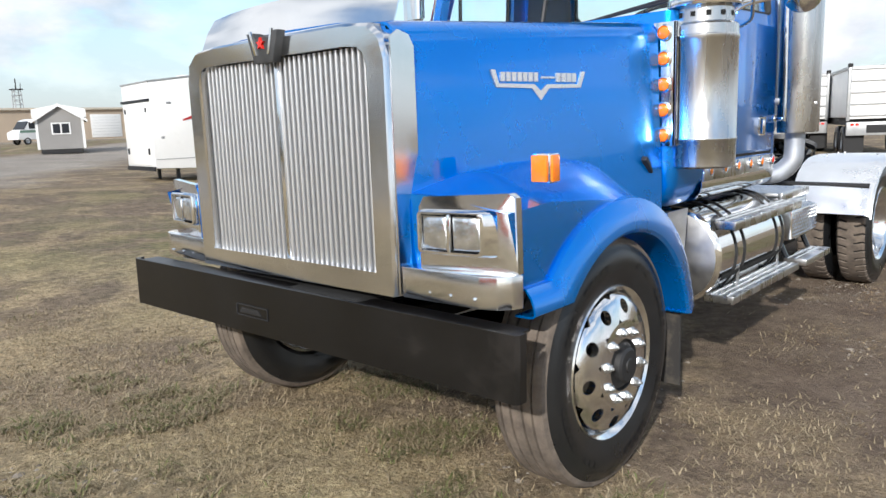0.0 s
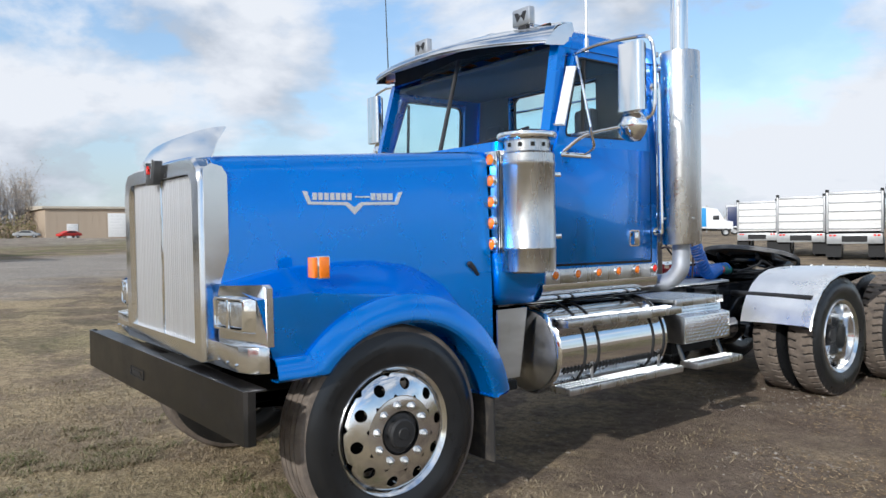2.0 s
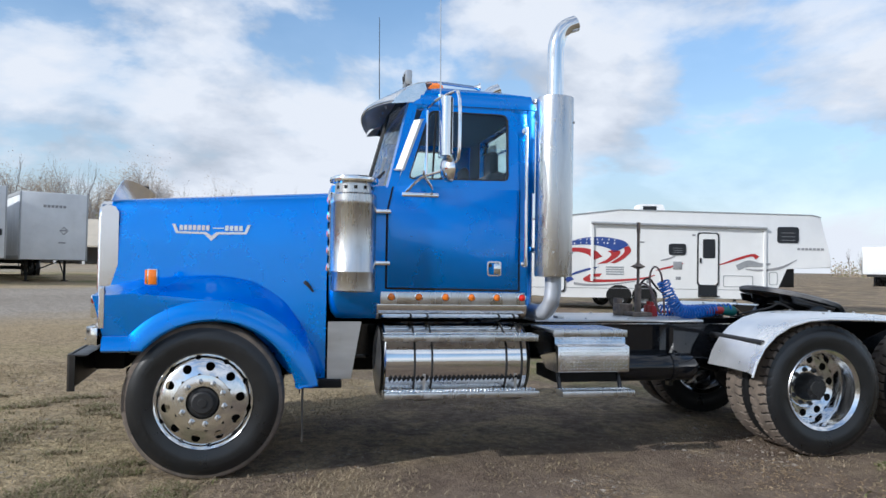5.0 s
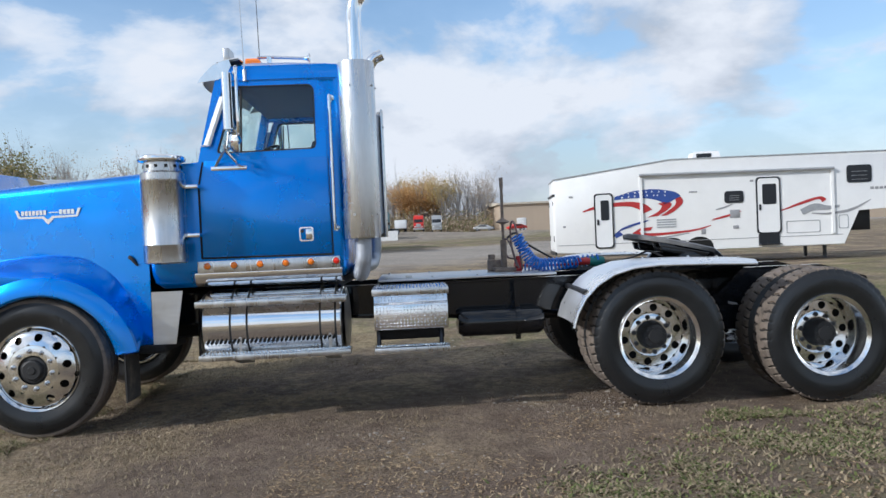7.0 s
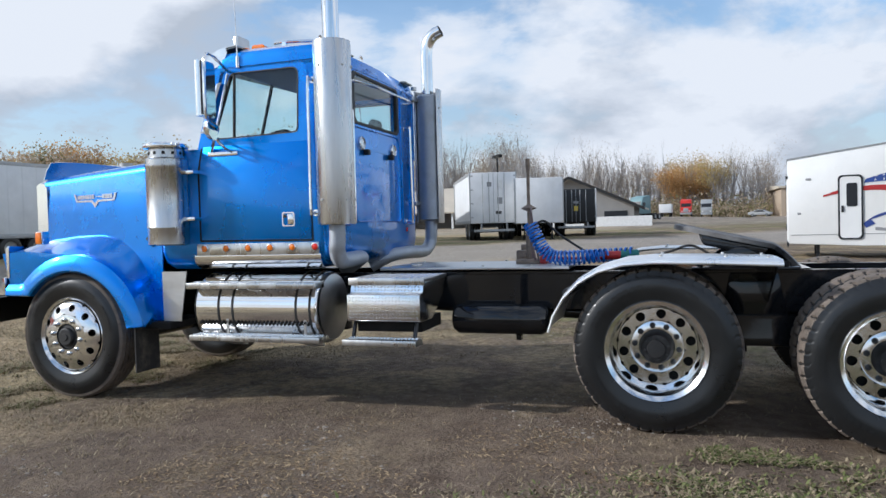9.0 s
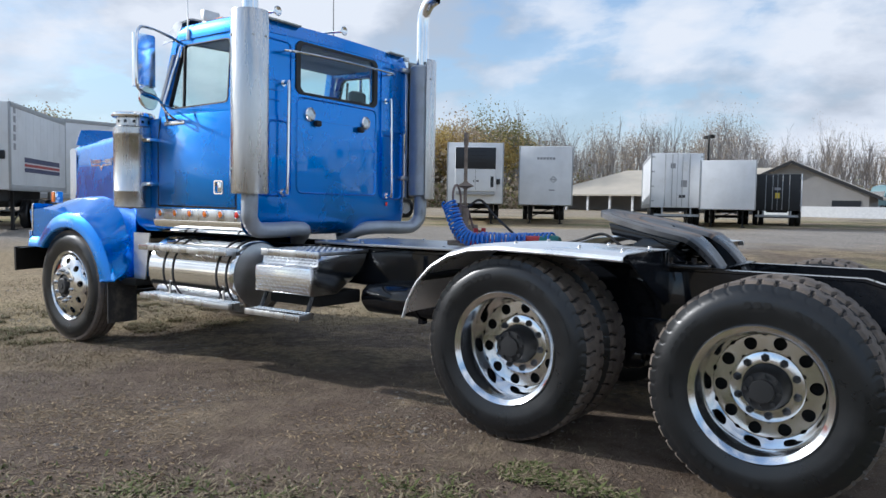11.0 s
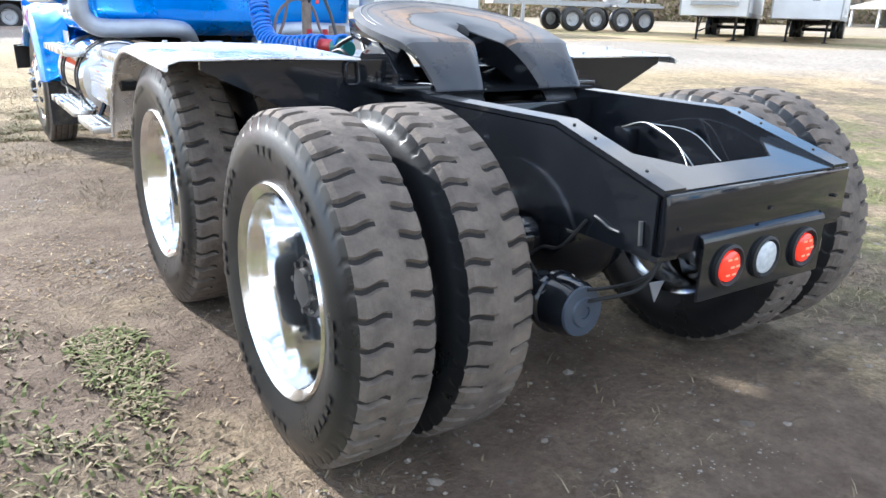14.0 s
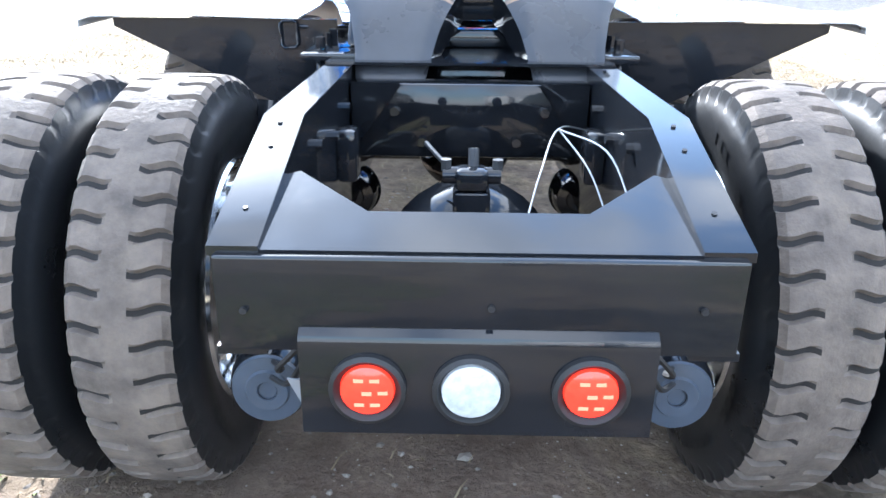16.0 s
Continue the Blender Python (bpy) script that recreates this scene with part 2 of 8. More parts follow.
def tube(bm, pts, r, seg=8, caps=True, r_end=None):
    P = [Vector(p) for p in pts]
    rings, a = [], None
    for i, p in enumerate(P):
        d = (P[min(i + 1, len(P) - 1)] - P[max(i - 1, 0)]).normalized()
        if a is None:
            _, a, _ = frame_of(d)
        a = (a - d * a.dot(d)).normalized()
        b = d.cross(a)
        rr = r if r_end is None else r + (r_end - r) * i / (len(P) - 1)
        rings.append([bm.verts.new(p + (a * math.cos(2 * math.pi * k / seg) + b * math.sin(2 * math.pi * k / seg)) * rr) for k in range(seg)])
    for p, q in zip(rings, rings[1:]):
        for k in range(seg):
            bm.faces.new((p[k], p[(k + 1) % seg], q[(k + 1) % seg], q[k]))
    if caps:
        bm.faces.new(rings[0][::-1])
        bm.faces.new(rings[-1])
    return bm


def prism(bm, poly, axis, lo, hi, bev=0.0):
    """A 2D polygon pushed along an axis; its points are the other two coordinates in order."""
    k = "xyz".index(axis)

    def at(p, v):
        c = list(p)
        c.insert(k, v)
        return bm.verts.new(c)
    a, b = [at(p, lo) for p in poly], [at(p, hi) for p in poly]
    n = len(poly)
    fs = [bm.faces.new(a), bm.faces.new(b[::-1])] + [bm.faces.new((a[i], b[i], b[(i + 1) % n], a[(i + 1) % n])) for i in range(n)]
    if bev:
        bmesh.ops.bevel(bm, geom=list({e for f in fs for e in f.edges}), offset=bev, segments=2, affect="EDGES", profile=0.5)
    return bm


def loft(bm, rings, closed=False, caps=False):
    R = [[bm.verts.new(p) for p in ring] for ring in rings]
    n = len(R[0])
    for p, q in zip(R, R[1:]):
        for i in range(n if closed else n - 1):
            j = (i + 1) % n
            bm.faces.new((p[i], p[j], q[j], q[i]))
    if caps:
        bm.faces.new(R[0][::-1])
        bm.faces.new(R[-1])
    return bm


def thicken(bm, t):
    bmesh.ops.recalc_face_normals(bm, faces=bm.faces[:])
    bmesh.ops.solidify(bm, geom=bm.faces[:], thickness=t)
    return bm


def finish(bm, name, angle=35):
    bmesh.ops.recalc_face_normals(bm, faces=bm.faces[:])
    me = bpy.data.meshes.new(name)
    bm.to_mesh(me)
    bm.free()
    for p in me.polygons:
        p.use_smooth = True
    me.set_sharp_from_angle(angle=radians(angle))
    return me


def part(name, bm, material, parent, label="", angle=35, kind=""):
    me = bm if isinstance(bm, bpy.types.Mesh) else finish(bm, name, angle)
    if material is not None and not me.materials:
        me.materials.append(material)
    ob = new(name, me)
    ob.parent = parent
    if label:
        ob["label"] = label
    if kind:
        ob["kind"] = kind
    return ob


def thing(name, label, category, group="", at=None):
    ob = new(name)
    ob.empty_display_size = 0.2
    if at is not None:
        ob.matrix_basis = at
    return tagged(ob, label, category, group)


def mirror(ob, parent=None, name=None):
    """A copy of a part on the other side of the truck's middle plane."""
    me = ob.data.copy()
    me.transform(Matrix.Diagonal((-1, 1, 1, 1)))
    me.flip_normals()
    twin = new(name or ob.name, me)
    twin.parent = parent or ob.parent
    if "label" in ob:
        twin["label"] = ob["label"]
    for c in ob.children:
        mirror(c, twin)
    return twin


# ---- ground ----
def ground_z(x, y):
    """The yard climbs gently ahead and to the right of the truck, and again beyond the lot."""
    s = -0.70 * x - 0.71 * y
    z = 1.0 * (1 - math.exp(-max(0.0, s - 3.0) / 27.0))
    r = math.hypot(x, y - 3)
    if y > 20:
        z += 0.3 * smoothstep(42, 82, r)
    z += 1.6 * smoothstep(60, 170, r) * smoothstep(40, -10, y)
    return z


def grid_lines(lo, hi, step, far):
    inner = list(np.arange(lo, hi + step * 0.5, step))
    out, d = [], step
    v = hi
    while v < far:
        d *= 1.17
        v += d
        out.append(v)
    out2, d, v = [], step, lo
    while v > -far:
        d *= 1.17
        v -= d
        out2.append(v)
    return out2[::-1] + inner + out


def smoothstep(a, b, v):
    k = max(0.0, min(1.0, (v - a) / (b - a)))
    return k * k * (3 - 2 * k)


def relief(x, y):
    """Clods, ruts and hollows close to the walk."""
    if not (-12 < x < 14 and -12 < y < 16):
        return 0.0
    n = noise.noise(Vector((x * 0.55, y * 0.55, 3.1))) * 0.022 + noise.noise(Vector((x * 1.9, y * 1.9, 7.7))) * 0.016
    n += noise.noise(Vector((x * 6.0, y * 6.0, 1.3))) * 0.011
    under = 1.0 - smoothstep(0.9, 2.0, abs(x)) * 0.75
    rut = -0.012 * math.exp(-((abs(x - 1.95) - 0.0) / 0.28) ** 2) * (1 if -3 < y < 12 else 0)
    hollow = -0.045 * math.exp(-((y - 6.3) / 0.75) ** 2) * smoothstep(2.6, 1.4, abs(x)) if abs(x) < 2.6 else 0.0
    return n * (1.0 - 0.6 * under) - 0.006 + rut + hollow


gx, gy = grid_lines(-5.0, 8.0, 0.11, 1800), grid_lines(-6.0, 12.0, 0.11, 1800)
verts = [(x, y, ground_z(x, y) + relief(x, y)) for y in gy for x in gx]
W = len(gx)
faces = [(j * W + i, j * W + i + 1, (j + 1) * W + i + 1, (j + 1) * W + i) for j in range(len(gy) - 1) for i in range(W - 1)]
me = bpy.data.meshes.new("ground")
me.from_pydata(verts, [], faces)
for p in me.polygons:
    p.use_smooth = True
ground = tagged(new("ground", me), "bare brown lot of dirt, dead grass and gravel with green patches", "ground", kind="structure")


def ground_material():
    m = bpy.data.materials.new("lot_ground")
    m.use_nodes = True
    t = m.node_tree
    b = t.nodes["Principled BSDF"]
    tc = t.nodes.new("ShaderNodeTexCoord")
    sp = t.nodes.new("ShaderNodeSeparateXYZ")
    t.links.new(tc.outputs["Object"], sp.inputs[0])
    X, Y = sp.outputs[0], sp.outputs[1]

    def nz(scale, detail=6.0, rough=0.62, dist=0.0):
        n = node(t, "ShaderNodeTexNoise", Scale=scale, Detail=detail, Roughness=rough, Distortion=dist)
        t.links.new(tc.outputs["Object"], n.inputs["Vector"])
        return n.outputs[0]
    big, mid, fine, grain = nz(0.16), nz(0.7, 8, 0.68, 0.4), nz(5.0, 8, 0.7), nz(42.0, 5, 0.7)
    dirt = mix(t, ramp(t, fine, [(0.3, 0.0), (0.7, 1.0)]), (0.120, 0.089, 0.064), (0.260, 0.200, 0.148))
    straw = mix(t, ramp(t, grain, [(0.35, 0.0), (0.65, 1.0)]), (0.25, 0.180, 0.102), (0.55, 0.435, 0.275))
    green = mix(t, ramp(t, grain, [(0.35, 0.0), (0.65, 1.0)]), (0.085, 0.098, 0.032), (0.21, 0.21, 0.085))
    gravel = mix(t, ramp(t, grain, [(0.35, 0.0), (0.7, 1.0)]), (0.25, 0.222, 0.19), (0.45, 0.41, 0.365))
    front = math_node(t, "DIVIDE", math_node(t, "SUBTRACT", 2.0, Y), 5.0, True)
    lay = math_node(t, "ADD", ramp(t, mid, [(0.44, 0.0), (0.56, 0.9)]), math_node(t, "SUBTRACT", math_node(t, "MULTIPLY", front, 1.15), 0.30), True)
    base = mix(t, lay, dirt, straw)
    # lane and lot by distance to the right front
    s = math_node(t, "ADD", math_node(t, "MULTIPLY", X, -0.64), math_node(t, "MULTIPLY", Y, -0.77))
    s = math_node(t, "ADD", s, math_node(t, "MULTIPLY", math_node(t, "SUBTRACT", big, 0.5), 9.0))
    sN = math_node(t, "DIVIDE", s, 100.0, True)
    lane = ramp(t, sN, [(0.085, 0.0), (0.125, 0.85), (0.20, 0.85), (0.225, 0.0)])
    meadow = ramp(t, sN, [(0.0, 0.15), (0.05, 0.42), (0.10, 0.05), (0.215, 0.10), (0.24, 0.85), (0.42, 0.7), (0.50, 0.2)])
    patch = ramp(t, nz(0.33, 5, 0.6), [(0.44, 0.0), (0.60, 0.9)])
    # green strips along the truck's left side and towards the caravan
    slant = math_node(t, "ADD", X, math_node(t, "MULTIPLY", math_node(t, "SUBTRACT", Y, 5.0), 0.3))
    dx = math_node(t, "DIVIDE", math_node(t, "SUBTRACT", slant, 3.9), 2.3)
    dy = math_node(t, "DIVIDE", math_node(t, "SUBTRACT", Y, 7.0), 5.0)
    near = math_node(t, "SUBTRACT", 1.0, math_node(t, "ADD", math_node(t, "MULTIPLY", dx, dx), math_node(t, "MULTIPLY", dy, dy)), True)
    rx = math_node(t, "DIVIDE", math_node(t, "SUBTRACT", X, -13.0), 9.0)
    ry = math_node(t, "DIVIDE", math_node(t, "SUBTRACT", Y, 12.0), 10.0)
    rv = math_node(t, "SUBTRACT", 1.0, math_node(t, "ADD", math_node(t, "MULTIPLY", rx, rx), math_node(t, "MULTIPLY", ry, ry)), True)
    clumps = ramp(t, nz(1.5, 7, 0.68), [(0.42, 0.0), (0.56, 0.9)])
    g = math_node(t, "MULTIPLY", meadow, patch)
    g = math_node(t, "MAXIMUM", g, math_node(t, "MULTIPLY", math_node(t, "MULTIPLY", near, 1.2, True), math_node(t, "MULTIPLY", clumps, 0.75)))
    g = math_node(t, "MAXIMUM", g, math_node(t, "MULTIPLY", rv, patch))
    qx = math_node(t, "DIVIDE", math_node(t, "SUBTRACT", X, -6.0), 5.2)
    qy = math_node(t, "DIVIDE", math_node(t, "SUBTRACT", Y, 8.0), 8.0)
    q = math_node(t, "SUBTRACT", 1.0, math_node(t, "ADD", math_node(t, "MULTIPLY", qx, qx), math_node(t, "MULTIPLY", qy, qy)), True)
    g = math_node(t, "MAXIMUM", g, math_node(t, "MULTIPLY", math_node(t, "MULTIPLY", q, 1.5, True), clumps))
    far_lot = ramp(t, sN, [(0.36, 0.0), (0.44, 0.75)])
    color = mix(t, g, base, green)
    color = mix(t, lane, color, gravel)
    color = mix(t, math_node(t, "MULTIPLY", far_lot, ramp(t, mid, [(0.4, 0.2), (0.6, 1.0)])), color, gravel)
    tone = mix(t, 1.0, ramp(t, big, [(0.3, 0.80), (0.7, 1.14)]), ramp(t, nz(11.0, 7, 0.72), [(0.30, 0.50), (0.68, 1.38)]), "MULTIPLY")
    color = mix(t, 1.0, color, tone, "MULTIPLY")
    # darker, trodden brown dirt along the truck's left side
    tr = math_node(t, "DIVIDE", math_node(t, "SUBTRACT", slant, 2.1), 2.5)
    ends = math_node(t, "MULTIPLY", ramp(t, math_node(t, "DIVIDE", math_node(t, "ADD", Y, 4.0), 20.0, True), [(0.17, 0.0), (0.30, 1.0), (0.62, 1.0), (0.85, 0.0)]), 1.0)
    track = math_node(t, "MULTIPLY", math_node(t, "SUBTRACT", 1.0, math_node(t, "MULTIPLY", tr, tr), True), 2.0, True)
    track = math_node(t, "MULTIPLY", math_node(t, "MULTIPLY", track, ends), ramp(t, nz(0.6, 6, 0.62), [(0.32, 0.25), (0.52, 0.95)]))
    brown_dirt = mix(t, ramp(t, nz(3.2, 8, 0.7), [(0.32, 0.0), (0.68, 1.0)]), (0.092, 0.064, 0.046), (0.215, 0.162, 0.122))
    brown_dirt = mix(t, 1.0, brown_dirt, ramp(t, grain, [(0.3, 0.78), (0.7, 1.18)]), "MULTIPLY")
    color = mix(t, math_node(t, "MULTIPLY", track, math_node(t, "SUBTRACT", 1.0, math_node(t, "MULTIPLY", g, 0.75))), color, brown_dirt)
    stones = node(t, "ShaderNodeTexVoronoi", Scale=34.0, Randomness=1.0)
    t.links.new(tc.outputs["Object"], stones.inputs["Vector"])
    speck = math_node(t, "MULTIPLY", ramp(t, stones.outputs["Distance"], [(0.10, 1.0), (0.17, 0.0)]), ramp(t, nz(1.1, 5), [(0.50, 0.0), (0.62, 1.0)]))
    color = mix(t, speck, color, (0.42, 0.38, 0.33))
    t.links.new(color, b.inputs["Base Color"])
    b.inputs["Roughness"].default_value = 0.95
    b.inputs["Specular IOR Level"].default_value = 0.2
    h = math_node(t, "ADD", math_node(t, "MULTIPLY", fine, 0.7), math_node(t, "MULTIPLY", grain, 0.5))
    h = math_node(t, "ADD", h, math_node(t, "MULTIPLY", nz(17.0, 6, 0.7), 0.8))
    bp = node(t, "ShaderNodeBump", Strength=0.9, Distance=0.038)
    t.links.new(h, bp.inputs["Height"])
    t.links.new(bp.outputs[0], b.inputs["Normal"])
    return m


ground.data.materials.append(ground_material())

# ---- loose grass, leaves and pebbles round the walk ----
def scatter_mesh(name, count, spot, shape, materials, label, category):
    rng = random.Random(len(name) * 7 + count)
    V, F, M = [], [], []
    made = 0
    while made < count:
        x, y, keep = spot(rng)
        if rng.random() > keep:
            continue
        made += 1
        shape(rng, x, y, ground_z(x, y) + relief(x, y), V, F, M)
    me = bpy.data.meshes.new(name)
    me.from_pydata(V, [], F)
    for m in materials:
        me.materials.append(m)
    for p, k in zip(me.polygons, M):
        p.material_index = k
    return tagged(new(name, me), label, category, kind="stuff")


def island_mat(name, a, b, rough=0.8, trans=0.0):
    m = bpy.data.materials.new(name)
    m.use_nodes = True
    t = m.node_tree
    geo = t.nodes.new("ShaderNodeNewGeometry")
    c = mix(t, geo.outputs["Random Per Island"], a, b)
    bs = t.nodes["Principled BSDF"]
    t.links.new(c, bs.inputs["Base Color"])
    bs.inputs["Roughness"].default_value = rough
    bs.inputs["Specular IOR Level"].default_value = 0.2
    if trans:
        tl = t.nodes.new("ShaderNodeBsdfTranslucent")
        t.links.new(c, tl.inputs[0])
        mx = t.nodes.new("ShaderNodeMixShader")
        mx.inputs[0].default_value = trans
        t.links.new(bs.outputs[0], mx.inputs[1])
        t.links.new(tl.outputs[0], mx.inputs[2])
        t.links.new(mx.outputs[0], t.nodes["Material Output"].inputs[0])
    return m


def blade(rng, x, y, z, V, F, M, h0=0.03, h1=0.10, kind=0, wide=1.0):
    h = rng.uniform(h0, h1)
    a, lean = rng.uniform(0, 6.28), rng.uniform(0.8, 3.2)
    w = rng.uniform(0.0018, 0.004) * wide
    dx, dy = math.cos(a), math.sin(a)
    i = len(V)
    V.extend([(x - dy * w, y + dx * w, z - 0.004), (x + dy * w, y - dx * w, z - 0.004),
              (x + dx * h * lean * 0.45 + dy * w * 0.8, y + dy * h * lean * 0.45 - dx * w * 0.8, z + h * 0.6),
              (x + dx * h * lean * 0.45 - dy * w * 0.8, y + dy * h * lean * 0.45 + dx * w * 0.8, z + h * 0.6),
              (x + dx * h * lean, y + dy * h * lean, z + h * (1.0 if lean < 0.8 else 0.75))])
    F.extend([(i, i + 1, i + 2, i + 3), (i + 3, i + 2, i + 4)])
    M.extend([kind, kind])


def straw_spot(rng):
    x, y = rng.uniform(-4.5, 6.5), rng.uniform(-5.5, 10)
    n = noise.noise(Vector((x * 0.7, y * 0.7, 12.0))) + 0.5 * noise.noise(Vector((x * 2.6, y * 2.6, 4.0)))
    k = smoothstep(-0.15, 0.35, n)
    if y < 1.5:
        k = min(1.0, k + 0.35)
    else:
        k *= 0.55
    if 0.6 < x + 0.3 * (y - 5) < 3.9 and y > -1:
        k *= 0.35
    if abs(x) < 1.0 and 0.5 < y < 7:
        k *= 0.15
    return x, y, k


def green_spot(rng):
    x, y = rng.uniform(0.4, 6.2), rng.uniform(2.0, 12.0)
    n = noise.noise(Vector((x * 1.5, y * 1.5, 31.0))) + 0.7 * noise.noise(Vector((x * 5, y * 5, 9.0)))
    e = 1 - ((x + 0.3 * (y - 5) - 3.9) / 2.3) ** 2 - ((y - 7.0) / 5.0) ** 2
    return x, y, (0.10 + 0.90 * smoothstep(-0.10, 0.44, n) ** 1.3) * smoothstep(-0.12, 0.4, e)


def edge_spot(rng):
    """The ragged edge of the grass beside the rear wheels and past the tail."""
    x, y = rng.uniform(0.2, 3.0), rng.uniform(4.6, 10.5)
    n = noise.noise(Vector((x * 2.2, y * 2.2, 77.0))) + 0.6 * noise.noise(Vector((x * 7, y * 7, 3.0)))
    d = x + 0.35 * (y - 6.6) - 1.16 + 0.12 * n
    k = smoothstep(0.0, 0.16, d) * (1 - smoothstep(0.7, 1.7, d)) * smoothstep(6.0, 7.6, y) * smoothstep(-0.30, 0.30, n)
    island = 1 - ((x - 1.52) / 0.16) ** 2 - ((y - 5.45) / 0.42) ** 2
    return x, y, max(k, smoothstep(0.05, 0.95, island * 0.6 + 1.1 * n) * smoothstep(-1.2, 0.2, island))


def front_spot(rng):
    x, y = rng.uniform(-2.4, 1.6), rng.uniform(-2.6, 0.4)
    n = noise.noise(Vector((x * 1.9, y * 1.9, 60.0))) + 0.6 * noise.noise(Vector((x * 6, y * 6, 5.0)))
    return x, y, smoothstep(0.05, 0.5, n)


def far_spot(rng):
    a, r = rng.uniform(0, 6.28), rng.uniform(5, 16)
    x, y = r * math.cos(a), 3 + r * math.sin(a)
    n = noise.noise(Vector((x * 0.5, y * 0.5, 51.0)))
    return x, y, smoothstep(-0.2, 0.3, n)


litter = island_mat("litter", (0.15, 0.115, 0.07), (0.36, 0.29, 0.19))
straw_a = island_mat("straw", (0.18, 0.135, 0.08), (0.36, 0.295, 0.195))
grass_g = island_mat("green_grass", (0.075, 0.090, 0.028), (0.18, 0.195, 0.075))
scatter_mesh("dead_grass", 95000, straw_spot, lambda r, x, y, z, V, F, M: blade(r, x, y, z, V, F, M, 0.008, 0.034), [straw_a], "short dead straw-coloured grass over the dirt", "grass")
scatter_mesh("green_grass", 74000, green_spot, lambda r, x, y, z, V, F, M: blade(r, x, y, z, V, F, M, 0.008, 0.030, 0 if r.random() < 0.42 else 1, 2.3), [grass_g, litter], "trampled green grass patches mixed with straw", "grass")
scatter_mesh("grass_edge", 26000, edge_spot, lambda r, x, y, z, V, F, M: blade(r, x, y, z, V, F, M, 0.010, 0.034, 0 if r.random() < 0.5 else 1, 2.2), [grass_g, litter], "ragged green grass edge beside the tyres", "grass")
scatter_mesh("front_grass", 20000, front_spot, lambda r, x, y, z, V, F, M: blade(r, x, y, z, V, F, M, 0.014, 0.050, 0 if r.random() < 0.28 else 1), [grass_g, straw_a], "taller dry tufts before the bumper", "grass")
scatter_mesh("distant_grass", 14000, far_spot, lambda r, x, y, z, V, F, M: blade(r, x, y, z, V, F, M, 0.012, 0.05, 0 if r.random() < 0.35 else 1), [grass_g, straw_a], "sparse rough grass away from the truck", "grass")


def pebble(rng, x, y, z, V, F, M):
    r = rng.uniform(0.005, 0.017) if rng.random() < 0.93 else rng.uniform(0.018, 0.032)
    i = len(V)
    a = rng.uniform(0, 6.28)
    for k in range(5):
        w = a + k * 1.2566
        q = r * rng.uniform(0.75, 1.2)
        V.append((x + q * math.cos(w), y + q * math.sin(w), z - 0.003 + rng.uniform(0, 0.2) * r))
    V.append((x + rng.uniform(-0.3, 0.3) * r, y + rng.uniform(-0.3, 0.3) * r, z + r * rng.uniform(0.25, 0.5)))
    for k in range(5):
        F.append((i + k, i + (k + 1) % 5, i + 5))
        M.append(0)


def pebble_spot(rng):
    x, y = rng.uniform(-3.5, 6.5), rng.uniform(-5, 10)
    return x, y, smoothstep(-0.05, 0.4, noise.noise(Vector((x * 0.8, y * 0.8, 77.0)))) * (1.0 if x > 0.8 else 0.5)


scatter_mesh("pebbles", 9000, pebble_spot, pebble, [island_mat("pebble", (0.12, 0.098, 0.078), (0.33, 0.29, 0.245))], "scattered small pale stones", "gravel")


def leaf(rng, x, y, z, V, F, M):
    i = len(V)
    a, l = rng.uniform(0, 6.28), rng.uniform(0.008, 0.022)
    dx, dy = math.cos(a) * l, math.sin(a) * l
    t = rng.uniform(0.004, 0.016)
    V.extend([(x - dx, y - dy, z + 0.003), (x + dx * 0.2 + dy * 0.28, y + dy * 0.2 - dx * 0.28, z + t * 0.7), (x + dx, y + dy, z + 0.004 + t * 0.4), (x - dx * 0.1 - dy * 0.3, y - dy * 0.1 + dx * 0.3, z + t * 0.4)])
    F.append((i, i + 1, i + 2, i + 3))
    M.append(0)


def leaf_spot(rng):
    x, y = rng.uniform(1.2, 6.0), rng.uniform(2, 9.5)
    return x, y, smoothstep(-0.2, 0.3, noise.noise(Vector((x * 1.0, y * 1.0, 91.0))))


scatter_mesh("fallen_leaves", 19000, leaf_spot, leaf, [island_mat("dry_leaf", (0.16, 0.10, 0.055), (0.40, 0.30, 0.18))], "dry brown fallen leaves on the grass", "leaves")

# ---- the truck: x to its left side, y to its tail, front axle at y = 0 ----
truck = thing("semi_truck", "blue day-cab semi truck with chrome grille and bare rear frame", "truck")
HUB_Z, REAR = 0.54, (4.86, 6.265)

# frame rails, cross members and tail
for s in (1, -1):
    bm = B()
    prism(bm, [(-0.72, 0.78), (-0.72, 1.0), (0.8, 1.02), (6.625, 1.02), (7.05, 0.895), (7.05, 0.70), (6.2, 0.72), (1.2, 0.74)], "x", 0.352 * s, 0.36 * s)
    prism(bm, [(-0.72, 0.985), (-0.72, 1.0), (0.8, 1.02), (6.625, 1.02), (7.05, 0.895), (7.05, 0.878), (6.62, 1.004), (0.8, 1.004)], "x", 0.36 * s, 0.435 * s)
    prism(bm, [(-0.72, 0.78), (1.2, 0.74), (6.2, 0.72), (7.05, 0.70), (7.05, 0.715), (6.2, 0.735), (1.2, 0.755), (-0.72, 0.795)], "x", 0.36 * s, 0.435 * s)
    prism(bm, [(3.0, 0.75), (3.0, 1.0), (6.615, 1.0), (7.03, 0.878), (7.03, 0.715)], "x", 0.425 * s, 0.437 * s)
    part("frame_rail", bm, black_paint, truck, "glossy black steel frame rail")
